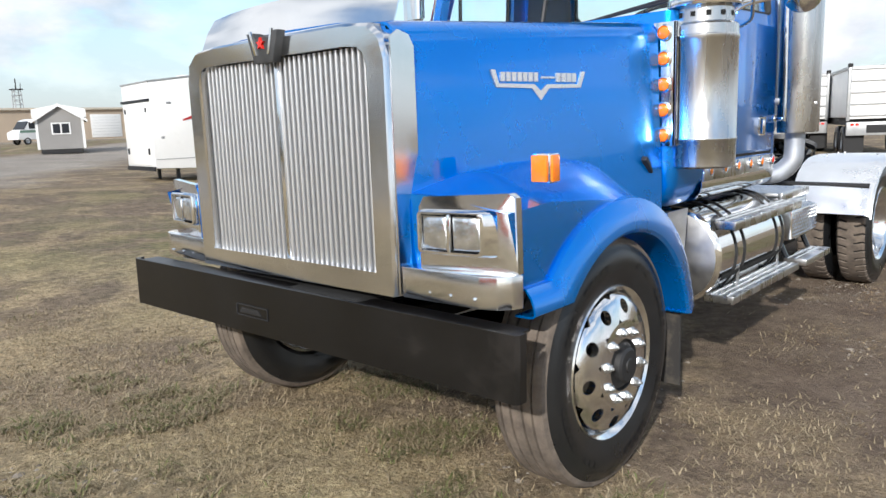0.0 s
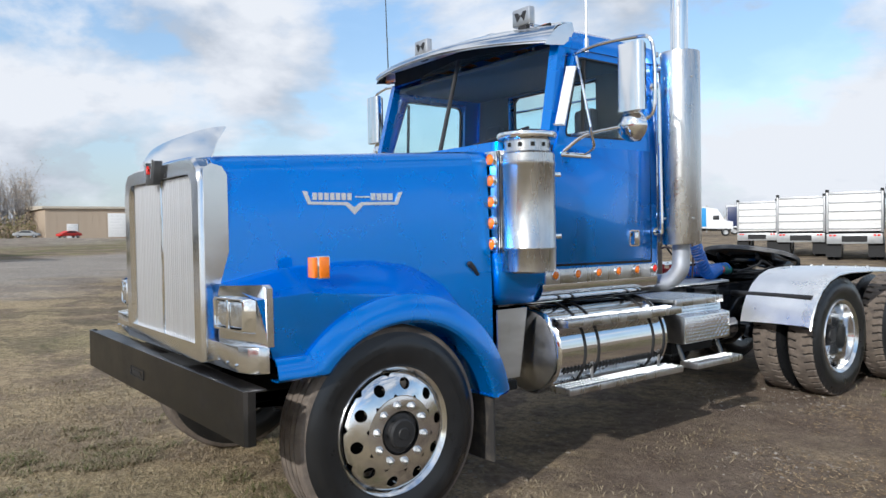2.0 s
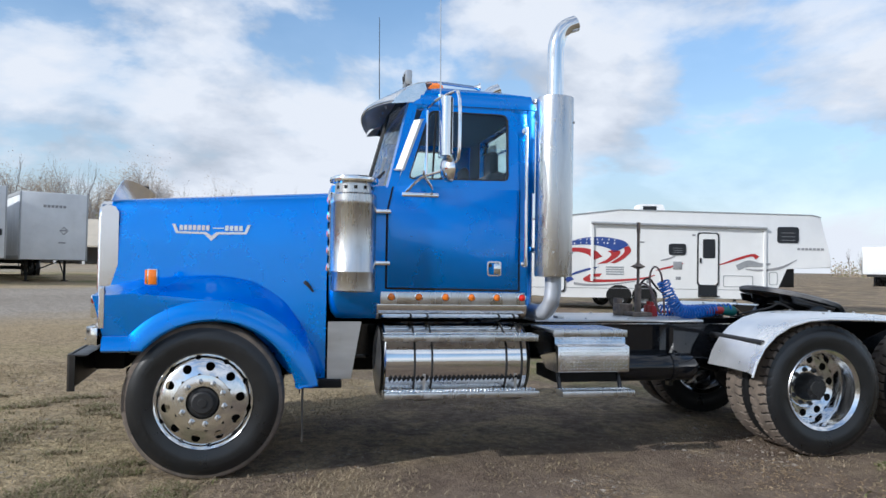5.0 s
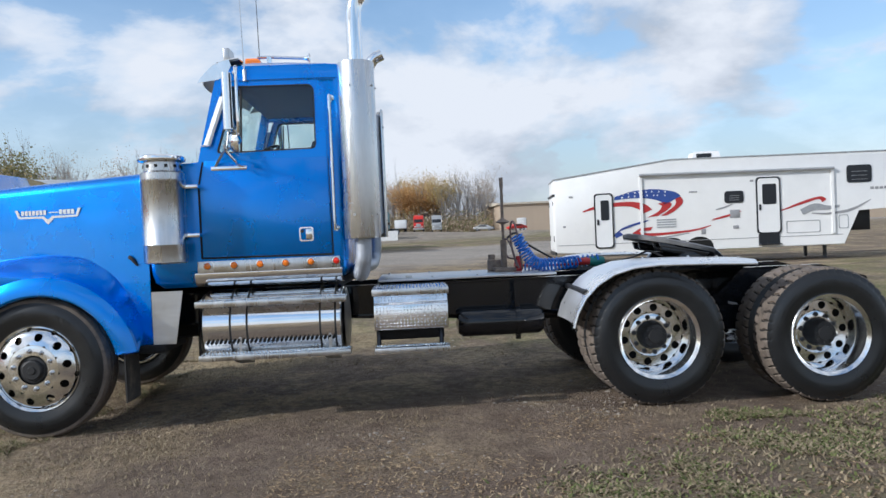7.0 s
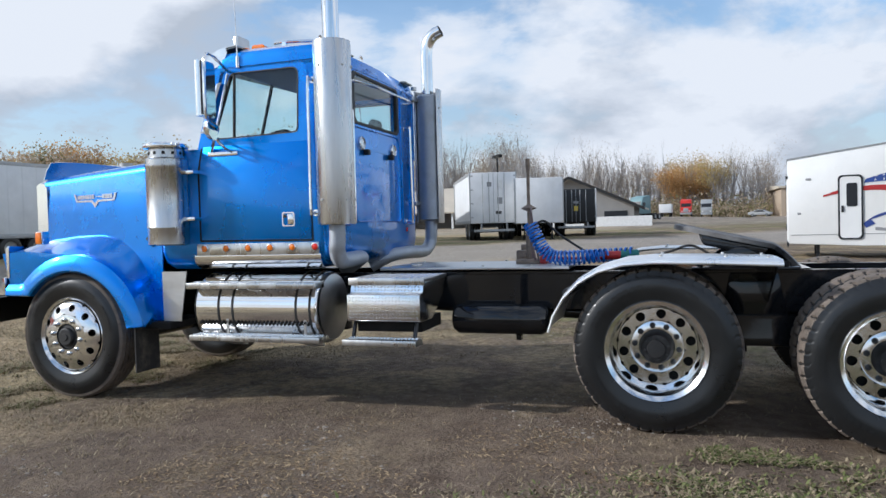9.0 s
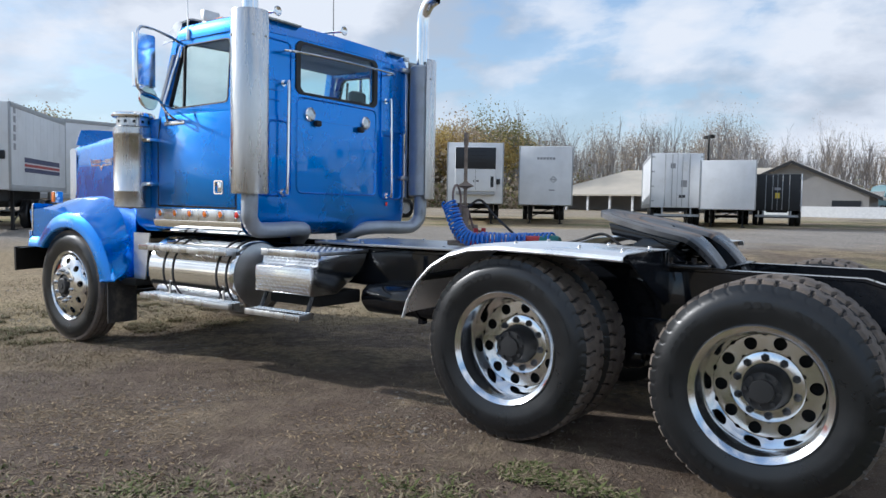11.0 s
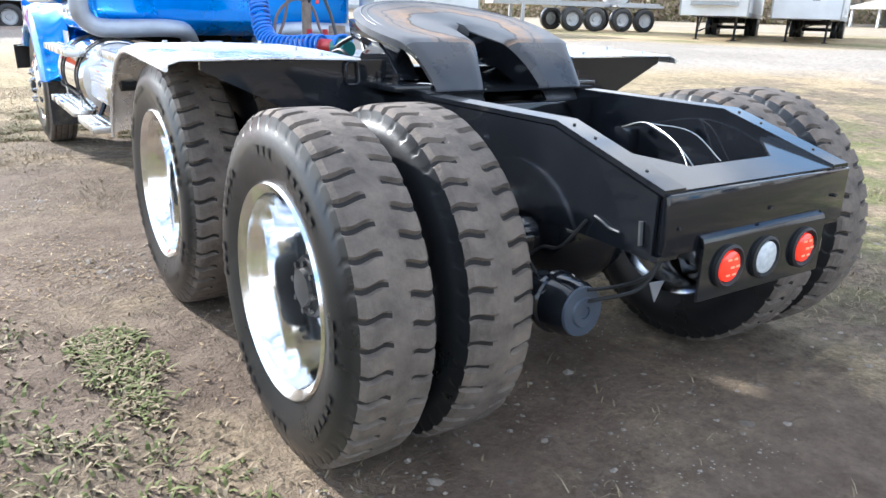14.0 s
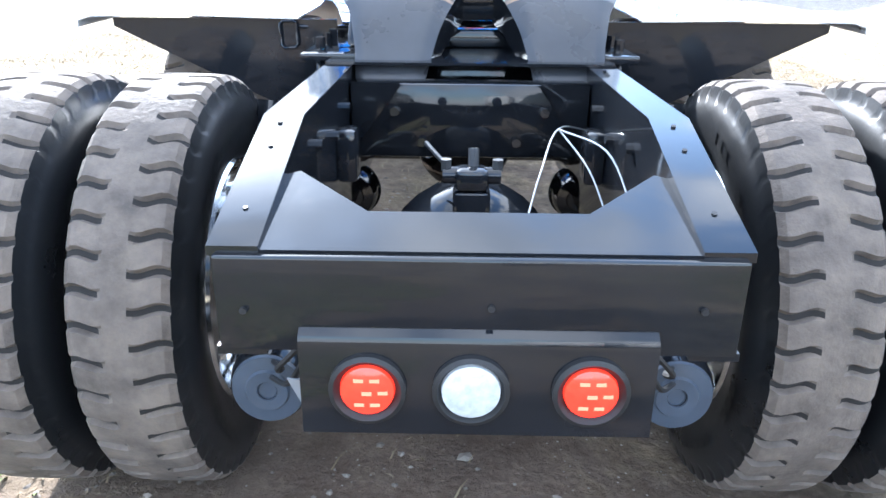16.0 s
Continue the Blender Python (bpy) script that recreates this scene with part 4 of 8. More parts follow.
for k in range(bars):
    x = -0.56 + 1.12 * (k + 0.5) / bars
    if abs(x) < 0.012:
        continue
    me = part_mesh(prism(B(), [(x - 0.0082, -0.748), (x - 0.0082, -0.784), (x - 0.0066, -0.791), (x - 0.003, -0.795), (x + 0.003, -0.795), (x + 0.0066, -0.791), (x + 0.0082, -0.784), (x + 0.0082, -0.748)], "z", 1.012, 1.868), "grille_bar", grille_metal, 50)
    part("grille_bar", me, None, grille)
part("grille_centre_bar", box(B(), -0.012, 0.012, -0.802, -0.76, 1.01, 1.87, 0.004), chrome, grille)
bm = B()
prism(bm, [(-0.108, 1.985), (-0.065, 1.86), (0.065, 1.86), (0.108, 1.985), (0.056, 1.985), (0.045, 1.95), (0.0, 1.975), (-0.045, 1.95), (-0.056, 1.985)], "y", -0.86, -0.815, 0.004)
bmesh.ops.translate(bm, verts=bm.verts[:], vec=(0, 0, -0.012))
emblem = part("hood_emblem", bm, cast_grey, grille, "black winged emblem edged in silver")
bm = B()
star = [(0.026 * math.sin(k * math.pi / 5) * (1 if k % 2 == 0 else 0.4), 1.925 + 0.026 * math.cos(k * math.pi / 5) * (1 if k % 2 == 0 else 0.4)) for k in range(10)]
prism(bm, star, "y", -0.872, -0.860)
part("emblem_star", bm, red_lens, emblem)
for q in (1, -1):
    bm = prism(B(), [(0.082 * q, 1.98), (0.05 * q, 1.88), (0.038 * q, 1.88), (0.068 * q, 1.98)], "y", -0.866, -0.858)
    part("emblem_edge", bm, chrome, emblem)
rings = []
for k in range(21):
    u = -1 + k / 10
    x = 0.66 * u
    drop = 0.012 * abs(u) ** 4
    base = (x, -0.745, 1.962 - drop)
    tip_z = 2.135 - 0.028 * abs(u) ** 3
    rings.append([base, (x, -0.73, 2.0 - drop), (x * 0.995, -0.71, 2.05 - drop), (x * 0.985, -0.665, tip_z)])
bm = loft(B(), rings)
thicken(bm, 0.006)
part("bug_shield", bm, chrome, truck, "mirror-bright bug shield over the grille")
for s in (1, -1):
    bm = B()
    prism(bm, [(-0.805, 0.94), (-0.80, 1.89), (-0.76, 1.915), (-0.705, 1.90), (-0.680, 1.86), (-0.678, 1.35), (-0.70, 1.10), (-0.745, 0.96)], "x", 0.686 * s, 0.694 * s)
    part("grille_side_trim", bm, satin, grille, "polished side trim of the radiator surround")

# hood: flat-topped, widening backwards, dropping behind the front wheels
def hood_half(y):
    return 0.665 + (y + 0.74) * 0.172


def hood_top(y):
    return 1.960 + (y + 0.74) * 0.050


rings = []
for k in range(13):
    y = -0.74 + 1.57 * k / 12
    w, t = hood_half(y), hood_top(y)
    zb = 1.00 if y < 0.30 else 1.00 - 0.34 * min(1.0, (y - 0.30) / 0.30)
    half = [(w + 0.035, zb), (w + 0.03, 1.25), (w + 0.012, 1.6), (w, t - 0.09), (w - 0.012, t - 0.045), (w - 0.040, t - 0.014), (w - 0.085, t), (w * 0.5, t + 0.018), (0.0, t + 0.025)]
    rings.append([(x, y, z) for x, z in half] + [(-x, y, z) for x, z in half[-2::-1]])
bm = loft(B(), rings)
thicken(bm, 0.012)
hood = part("hood", bm, blue_paint, truck, "long flat blue metallic hood")
for s in (1, -1):
    # stations along the arch: lip edge, crease, shelf edge and ridge against the hood
    lip, body = [], []
    cy, cz = 0.045, HUB_Z - 0.02
    for k in range(45):
        if k < 5:
            y = -0.66 + 0.16 * k / 4
            low, crease = (-0.66 + 0.26 * k / 4, 0.892), (y, 0.985)
            edge = (-0.735 + 0.255 * k / 4, 1.262 + 0.004 * k)
            ridge = (-0.735 + 0.275 * k / 4, 1.315 + 0.016 * k)
        else:
            u = (k - 5) / 39
            f0, f1 = radians(140 - 156 * u), radians(136 - 151 * u)
            r0 = 0.580 + 0.015 * max(0.0, math.cos(f0))
            low = (cy + r0 * math.cos(f0), max(cz + r0 * math.sin(f0), 0.63))
            r1 = 0.715 + 0.02 * max(0.0, math.cos(f1))
            crease = (cy + r1 * math.cos(f1), max(cz + r1 * math.sin(f1), 0.64))
            w = min(1.0, u / 0.33)
            edge = crease if w >= 1 else (-0.48 * (1 - w) + 0.095 * w, max(crease[1], 1.278 - 0.043 * w))
            at = (0, 0.2, 0.35, 0.5, 0.63, 0.77, 0.89, 1)
            ridge = (float(np.interp(u, at, (-0.46, -0.2, 0.05, 0.3, 0.5, 0.66, 0.74, 0.76))), float(np.interp(u, at, (1.379, 1.402, 1.408, 1.38, 1.30, 1.13, 0.9, 0.64))))
        m = lambda t: (low[0] * (1 - t) + crease[0] * t, low[1] * (1 - t) + crease[1] * t)
        lip.append([(x * s, *m(t)) for x, t in ((1.12 if k < 8 else 0.86, 0.0), (1.176, 0.0), (1.192, 0.02), (1.200, 0.09), (1.199, 0.30), (1.187, 0.65), (1.165, 0.97), (1.140, 1.0))])
        hx = min(hood_half(max(-0.74, min(0.8, ridge[0]))) - 0.01, 0.93)
        q = lambda t: (edge[0] * (1 - t) + ridge[0] * t, edge[1] * (1 - t) + ridge[1] * t)
        mid = (crease[0] * 0.5 + edge[0] * 0.5, crease[1] * 0.5 + edge[1] * 0.5)
        run = [(1.152, crease[0], crease[1] - 0.004), (1.154, *mid), (1.152, *edge), (1.09, *q(0.14)), (1.02, *q(0.36)), (0.95, *q(0.62)), (0.885, *q(0.88)), (0.855, *q(0.97)), (0.83, *q(1.0)), (min(hx, 0.78), *q(1.0))]
        body.append([(x * s, y, z) for x, y, z in run])
    bm = loft(B(), lip)
    thicken(bm, 0.008 * -1)
    fender = part("front_fender", bm, blue_paint, truck, "rounded blue front fender with a wide flared lip")
    bm = loft(B(), body)
    part("fender_top", bm, blue_paint, fender)
    bm = B()
    prism(bm, [(-0.738, 0.99), (-0.50, 0.99), (-0.52, 1.10), (-0.56, 1.22), (-0.735, 1.25)], "x", 0.60 * s, 1.145 * s)
    prism(bm, [(1.150, 1.0)] + [(abs(x), z) for x, y, z in body[0][2:]] + [(0.62, 1.0)], "y", -0.742, -0.730) if s > 0 else prism(bm, [(-1.150, 1.0)] + [(x, z) for x, y, z in body[0][2:]] + [(-0.62, 1.0)], "y", -0.742, -0.730)
    for v in bm.verts:
        if v.co.y < -0.70:
            v.co.y += 0.012 + 0.30 * max(0.0, abs(v.co.x) - 0.90)
    part("fender_nose", bm, blue_paint, fender)
    # headlamp pod: a flat metal surround with a chrome twin-lamp housing standing out of it
    bm = B()
    o = [(0.775, 1.045), (0.775, 1.275), (0.80, 1.312), (1.135, 1.328), (1.155, 1.312), (1.158, 1.045)]
    i = [(0.785, 1.105), (0.785, 1.25), (0.80, 1.262), (1.055, 1.262), (1.066, 1.25), (1.066, 1.105)]
    loft(bm, [[(x * s, y, z) for x, z in p] for p, y in ((o, -0.735), (o, -0.766), ([(x * 0.996, z) for x, z in o], -0.770), (i, -0.770), (i, -0.75))], closed=True)
    for v in bm.verts:
        v.co.y += 0.30 * max(0.0, abs(v.co.x) - 0.90)
    pod = part("headlamp_bezel", bm, satin, truck, "brushed metal headlamp surround")
    # housing: flared base on the surround, upright front rim, open towards the lamps
    rims = []
    for y, x0, x1, z0, z1 in ((-0.700, 0.776, 1.118, 1.094, 1.274), (-0.745, 0.780, 1.108, 1.098, 1.272), (-0.785, 0.783, 1.080, 1.104, 1.268), (-0.812, 0.786, 1.066, 1.108, 1.264),
                              (-0.816, 0.789, 1.061, 1.111, 1.261), (-0.816, 0.797, 1.053, 1.119, 1.253), (-0.795, 0.800, 1.050, 1.122, 1.250)):
        c = 0.014
        rims.append([(x * s, y, z) for x, z in ((x0 + c, z0), (x1 - c, z0), (x1 - c * 0.3, z0 + c * 0.3), (x1, z0 + c), (x1, z1 - c), (x1 - c * 0.3, z1 - c * 0.3), (x1 - c, z1), (x0 + c, z1), (x0 + c * 0.3, z1 - c * 0.3), (x0, z1 - c), (x0, z0 + c), (x0 + c * 0.3, z0 + c * 0.3))])
    part("headlamp_frame", loft(B(), rims, closed=True), chrome, pod, "chrome twin-lamp housing")
    part("headlamp_divider", box(B(), *sorted((0.920 * s, 0.932 * s)), -0.814, -0.79, 1.118, 1.254, 0.003), chrome, pod)
    part("headlamp_back", box(B(), *sorted((0.798 * s, 1.054 * s)), -0.792, -0.78, 1.116, 1.256), black_plastic, pod)
    for x in (0.803, 0.935):
        rings = []
        for y, e in ((-0.788, 0.0), (-0.800, 0.002), (-0.806, 0.008), (-0.809, 0.022), (-0.811, 0.040)):
            rings.append([(cx * s, y, cz) for cx, cz in ((x + e, 1.124 + e), (x + 0.114 - e, 1.124 + e), (x + 0.114 - e, 1.248 - e), (x + e, 1.248 - e))])
        part("headlamp", loft(B(), rings, closed=True, caps=True), clear_lens, pod, "rectangular sealed-beam headlamp")
    for ob in pod.children_recursive:
        for v in ob.data.vertices:
            v.co.y += 0.016 + 0.20 * max(0.0, abs(v.co.x) - 0.88)
    bm = B()
    prism(bm, [(0.70, -0.72), (0.70, -0.80), (1.06, -0.790), (1.125, -0.770), (1.165, -0.735), (1.180, -0.69), (1.12, -0.69)], "z", 0.930, 1.048, 0.003)
    for x in (0.83, 0.93, 1.04):
        cyl(bm, (x, -0.785, 0.962), (x, -0.799, 0.962), 0.007, seg=8)
    me = finish(bm, "headlamp_trim")
    if s < 0:
        me.transform(Matrix.Diagonal((-1, 1, 1, 1)))
        me.flip_normals()
    part("headlamp_trim", me, satin, truck, "brushed metal valance under the headlamps")
    # corner marker lamp
    bm = B()
    box(bm, *sorted((1.02 * s, 1.10 * s)), -0.40, -0.33, 1.335, 1.45, 0.008)
    marker = part("marker_lamp", bm, chrome, truck, "square amber turn signal on the fender")
    part("marker_lens", box(B(), *sorted((1.025 * s, 1.095 * s)), -0.415, -0.398, 1.342, 1.443, 0.005), amber, marker)
    part("marker_side_lens", box(B(), *sorted((1.098 * s, 1.108 * s)), -0.39, -0.338, 1.342, 1.443, 0.004), amber, marker)
    # badge: a plain silver winged plate with bars in place of letters
    def hood_x(y, out=0.0):
        return (hood_half(y) + 0.006 + out) * s
    bm = B()

    def on_hood(poly, out):
        a = [bm.verts.new((hood_x(y, 0.0), y, z)) for y, z in poly]
        b = [bm.verts.new((hood_x(y, out), y, z)) for y, z in poly]
        n = len(poly)
        bm.faces.new(b)
        for q in range(n):
            bm.faces.new((a[q], a[(q + 1) % n], b[(q + 1) % n], b[q]))
    y0, y1, zc = -0.298, 0.272, 1.742
    on_hood([(y0, zc + 0.04), (y0 + 0.025, zc + 0.04), (y0 + 0.045, zc - 0.015), (-0.05, zc - 0.017), (-0.012, zc - 0.045), (0.026, zc - 0.017), (y1 - 0.045, zc - 0.015), (y1 - 0.025, zc + 0.04), (y1, zc + 0.04), (y1 - 0.03, zc - 0.03), (0.04, zc - 0.034), (-0.012, zc - 0.085), (-0.064, zc - 0.034), (y0 + 0.03, zc - 0.03)], 0.008)
    for k in range(7):
        q = y0 + 0.055 + k * 0.032
        on_hood([(q, zc - 0.006), (q + 0.024, zc - 0.006), (q + 0.024, zc + 0.032), (q, zc + 0.032)], 0.007)
    for k in range(4):
        q = 0.085 + k * 0.034
        on_hood([(q, zc - 0.006), (q + 0.026, zc - 0.006), (q + 0.026, zc + 0.032), (q, zc + 0.032)], 0.007)
    on_hood([(-0.005, zc + 0.008), (0.078, zc + 0.008), (0.078, zc + 0.016), (-0.005, zc + 0.016)], 0.006)
    part("hood_badge", bm, badge, hood, "silver winged maker's badge")
    bm = B()
    prism(bm, [(0.66, 1.36), (0.69, 1.335), (0.73, 1.29), (0.74, 1.30), (0.70, 1.36), (0.675, 1.38)], "x", (hood_half(0.7) + 0.02) * s, (hood_half(0.7) + 0.05) * s, 0.004)
    part("hood_latch", bm, black_plastic, hood)
    # mud flap behind the steer tyre
    bm = B()
    box(bm, *sorted((0.86 * s, 1.15 * s)), 0.665, 0.677, 0.24, 0.72)
    part("mud_flap", bm, flap_rubber, truck, "muddy black rubber mud flap")
    bm = B()
    prism(bm, [(0.845, 1.08), (1.09, 1.08), (1.02, 0.66), (0.845, 0.66)], "x", 0.985 * s, 0.995 * s)
    part("splash_panel", bm, brushed, truck, "dull stainless splash panel")
    part("flap_bracket", box(B(), *sorted((0.5 * s, 1.05 * s)), 0.70, 0.95, 0.60, 0.66, 0.01), dark_void, truck)

# air cleaners with lamp strips
for s in (1, -1):
    cx, cy = 1.095 * s, 1.01
    bm = lathe(B(), [(1.305, 0.0), (1.305, 0.150), (1.315, 0.163), (1.44, 0.165), (1.445, 0.168), (1.455, 0.168), (1.46, 0.165), (1.93, 0.165), (1.935, 0.168), (1.955, 0.168), (1.96, 0.164), (2.005, 0.163), (2.015, 0.150), (2.02, 0.140), (2.10, 0.138)], (cx, cy, 0), (0, 0, 1), 40)
    cleaner = part("air_cleaner", bm, stainless, truck, "scuffed stainless canister air cleaner")
    bm = lathe(B(), [(2.085, 0.14), (2.095, 0.175), (2.110, 0.180), (2.128, 0.176), (2.140, 0.150), (2.148, 0.0)], (cx, cy, 0), (0, 0, 1), 40)
    part("cleaner_cap", bm, chrome, cleaner)
    bm = B()
    for k in range(12):
        w = 2 * math.pi * k / 12
        q = Vector((cx + 0.1395 * math.cos(w), cy + 0.1395 * math.sin(w), 2.055))
        t_ = Vector((-math.sin(w), math.cos(w), 0)) * 0.012
        n_ = Vector((math.cos(w), math.sin(w), 0)) * 0.002
        bm.faces.new([bm.verts.new(q + n_ + t_ * a_ + Vector((0, 0, b_))) for a_, b_ in ((-1, -0.012), (1, -0.012), (1, 0.012), (-1, 0.012))])
    part("intake_slots", bm, dark_void, cleaner, kind="stuff")
    bm = B()
    box(bm, *sorted(((abs(cx) - 0.190) * s, (abs(cx) - 0.070) * s)), 0.842, 0.860, 1.42, 2.03, 0.003)
    box(bm, *sorted(((abs(cx) - 0.083) * s, (abs(cx) - 0.070) * s)), 0.842, 0.94, 1.42, 2.03)
    strip = part("cleaner_lamp_strip", bm, chrome, cleaner, "chrome strip of five round amber lamps")
    for k in range(5):
        z = 1.475 + 0.126 * k
        x = (abs(cx) - 0.131) * s
        part("lamp_rim", lathe(B(), [(0, 0.042), (0.010, 0.041), (0.014, 0.033), (0.004, 0.030)], (x, 0.842, z), (0, -1, 0), 24), chrome, strip)
        part("amber_lamp", lathe(B(), [(0, 0.031), (0.012, 0.028), (0.019, 0.014), (0.020, 0.0)], (x, 0.842, z), (0, -1, 0), 20), amber, strip)
    bm = B()
    cyl(bm, (0.80 * s, 0.97, 1.72), (0.97 * s, 0.99, 1.72), 0.085, seg=24)
    part("intake_elbow", bm, black_plastic, cleaner)
    bm = lathe(B(), [(-0.03, 0.092), (-0.03, 0.096), (0.03, 0.096), (0.03, 0.092)], (0.90 * s, 0.98, 1.72), (1, 0.1, 0), 24)
    part("intake_clamp", bm, chrome, cleaner)
    for z in (1.50, 1.88):
        bm = box(B(), *sorted(((abs(cx) - 0.08) * s, (abs(cx) + 0.02) * s)), 1.165, 1.28, z, z + 0.03, 0.004)
        part("cleaner_bracket", bm, chrome, cleaner)

# cab: lower body with cowl, door skins, roof
CW = 1.02
def cab_ring(z, w, yf, yr, r=0.07):
    """A rounded rectangle in plan at height z."""
    pts = []
    for cx, cy, a0 in ((w - r, yr - r, 0), (-w + r, yr - r, 90), (-w + r, yf + r, 180), (w - r, yf + r, 270)):
        for k in range(5):
            a = radians(a0 + 90 * k / 4)
            pts.append((cx + r * math.cos(a), cy + r * math.sin(a), z))
    return pts


bm = B()
loft(bm, [cab_ring(1.10, 0.93, 0.90, 2.32), cab_ring(1.15, 0.985, 0.86, 2.385), cab_ring(1.22, CW - 0.006, 0.85, 2.41), cab_ring(1.30, CW, 0.845, 2.42), cab_ring(2.05, CW, 0.845, 2.42), cab_ring(2.085, CW - 0.002, 0.85, 2.42)], closed=True, caps=True)
cab = part("cab", bm, blue_paint, truck, "glossy blue day cab with flat rear wall")


def side_z(z):
    return CW - 0.045 * max(0.0, (z - 2.1)) / 0.7


# upper cab: posts and rails around the glass
for s in (1, -1):
    bm = B()
    # A post
    loft(bm, [[(side_z(z) * s * 1.0, y - 0.035, z), (side_z(z) * s, y + 0.035, z), ((side_z(z) - 0.07) * s, y + 0.035, z), ((side_z(z) - 0.07) * s, y - 0.045, z)] for y, z in ((1.30, 2.08), (1.375, 2.40), (1.47, 2.80))], closed=True, caps=True)
    # B post and rear corner
    loft(bm, [[(side_z(z) * s, 2.20, z), (side_z(z) * s, 2.35, z), ((side_z(z) - 0.02) * s, 2.40, z), ((side_z(z) - 0.07) * s, 2.42, z), ((side_z(z) - 0.20) * s, 2.42, z), ((side_z(z) - 0.20) * s, 2.36, z), ((side_z(z) - 0.06) * s, 2.35, z), ((side_z(z) - 0.06) * s, 2.20, z)] for z in (2.08, 2.40, 2.78)], closed=True, caps=True)
    # header rail over the side window
    box(bm, *sorted((0.92 * s, side_z(2.7) * s)), 1.47, 2.36, 2.695, 2.80, 0.01)
    part("cab_pillar", bm, blue_paint, cab)
rings = []
for y, z, w in ((1.44, 2.79, 0.93), (1.46, 2.835, 0.94), (1.52, 2.865, 0.945), (1.70, 2.882, 0.95), (2.0, 2.878, 0.955), (2.30, 2.862, 0.955), (2.39, 2.84, 0.95), (2.43, 2.73, 0.955)):
    row = [(w + 0.045, min(z, 2.73)), (w + 0.044, min(z, 2.80)), (w + 0.025, min(z, 2.845)), (w - 0.04, z)]
    row += [(w * 0.6, z + 0.014), (0.0, z + 0.022)]
    rings.append([(x, y, zz) for x, zz in row] + [(-x, y, zz) for x, zz in row[-2::-1]])
bm = loft(B(), rings)
thicken(bm, 0.02)
part("roof", bm, blue_paint, cab, "low blue cab roof with faded rear edge")
part("headliner", box(B(), -0.94, 0.94, 1.47, 2.36, 2.735, 2.765, 0.01), trim_dark, cab)
faded = pm("faded_paint", (0.50, 0.52, 0.46), 0.8, var=0.4, scale=20)
for x0, x1 in ((0.45, 0.85), (-0.95, -0.72)):
    part("faded_roof_edge", box(B(), x0, x1, 2.36, 2.434, 2.842, 2.856, 0.004), faded, cab)
# rear wall around its window
win = [(-0.48, 2.30), (0.44, 2.30), (0.48, 2.34), (0.48, 2.68), (0.44, 2.72), (-0.48, 2.72), (-0.52, 2.68), (-0.52, 2.34)]
outer = [(-0.985, 2.084), (0.985, 2.084), (0.985, 2.755), (-0.985, 2.755)]
inner = [(-0.52, 2.30), (0.48, 2.30), (0.48, 2.72), (-0.52, 2.72)]
bm = loft(B(), [[(x, y, z) for x, z in loop + loop[:1]] for loop, y in ((outer, 2.424), (inner, 2.42), (inner, 2.36), (outer, 2.36), (outer, 2.424))])
bmesh.ops.remove_doubles(bm, verts=bm.verts[:], dist=0.0005)
bmesh.ops.recalc_face_normals(bm, faces=bm.faces[:])
part("rear_wall", bm, blue_paint, cab)
lining = [[(x, y, z) for x, z in loop + loop[:1]] for loop, y in (([(-0.93, 2.10), (0.93, 2.10), (0.93, 2.735), (-0.93, 2.735)], 2.352), (inner, 2.352), (inner, 2.358))]
part("rear_lining", loft(B(), lining), trim_dark, cab)
bm = B()
loft(bm, [[(x * f - 0.02 * (1 - f), y, (z - 2.51) * f + 2.51) for x, z in win] for f, y in ((1.05, 2.418), (1.05, 2.43), (0.95, 2.43), (0.95, 2.40))], closed=True)
part("rear_window_seal", bm, black_plastic, cab)
bm = B()
box(bm, -0.50, 0.46, 2.408, 2.414, 2.32, 2.70)
part("rear_window", bm, window_glass, cab, "dark rear window glass")

def rounded(x0, x1, z0, z1, r, n=4):
    pts = []
    for cx, cz, a0 in ((x1 - r, z1 - r, 0), (x0 + r, z1 - r, 90), (x0 + r, z0 + r, 180), (x1 - r, z0 + r, 270)):
        for k in range(n + 1):
            a = radians(a0 + 90 * k / n)
            pts.append((cx + r * math.cos(a), cz + r * math.sin(a)))
    return pts


def rib(bm, poly, y, w=0.012, h=0.008):
    """A raised bead along a closed outline on the rear wall."""
    n = len(poly)
    c = Vector((sum(p[0] for p in poly) / n, sum(p[1] for p in poly) / n))
    ins = []
    for x, z in poly:
        d = (Vector((x, z)) - c).normalized() * w
        ins.append((x - d.x, z - d.y))
    mid = [((a[0] + b[0]) / 2, (a[1] + b[1]) / 2) for a, b in zip(poly, ins)]
    loft(bm, [[(x, y, z) for x, z in poly], [(x, y + h, z) for x, z in mid], [(x, y, z) for x, z in ins]], closed=True)


for x0, x1, z0, z1, r, w, h in ((0.56, 0.92, 1.42, 2.70, 0.05, 0.022, 0.012), (0.59, 0.80, 1.42, 2.05, 0.04, 0.02, 0.010), (-0.93, -0.60, 1.42, 2.70, 0.05, 0.022, 0.012), (-0.82, -0.62, 1.42, 2.05, 0.04, 0.02, 0.010), (-0.54, 0.50, 1.45, 2.27, 0.06, 0.024, 0.014)):
    bm = B()
    rib(bm, rounded(x0, x1, z0, z1, r), 2.419, w, h)
    part("pressed_bead", bm, blue_paint, cab)
for z in (2.20, 2.28, 2.36):
    for x0, x1 in ((0.68, 0.88), (-0.90, -0.70)):
        part("pressed_line", box(B(), x0, x1, 2.418, 2.428, z, z + 0.012, 0.004), blue_paint, cab)
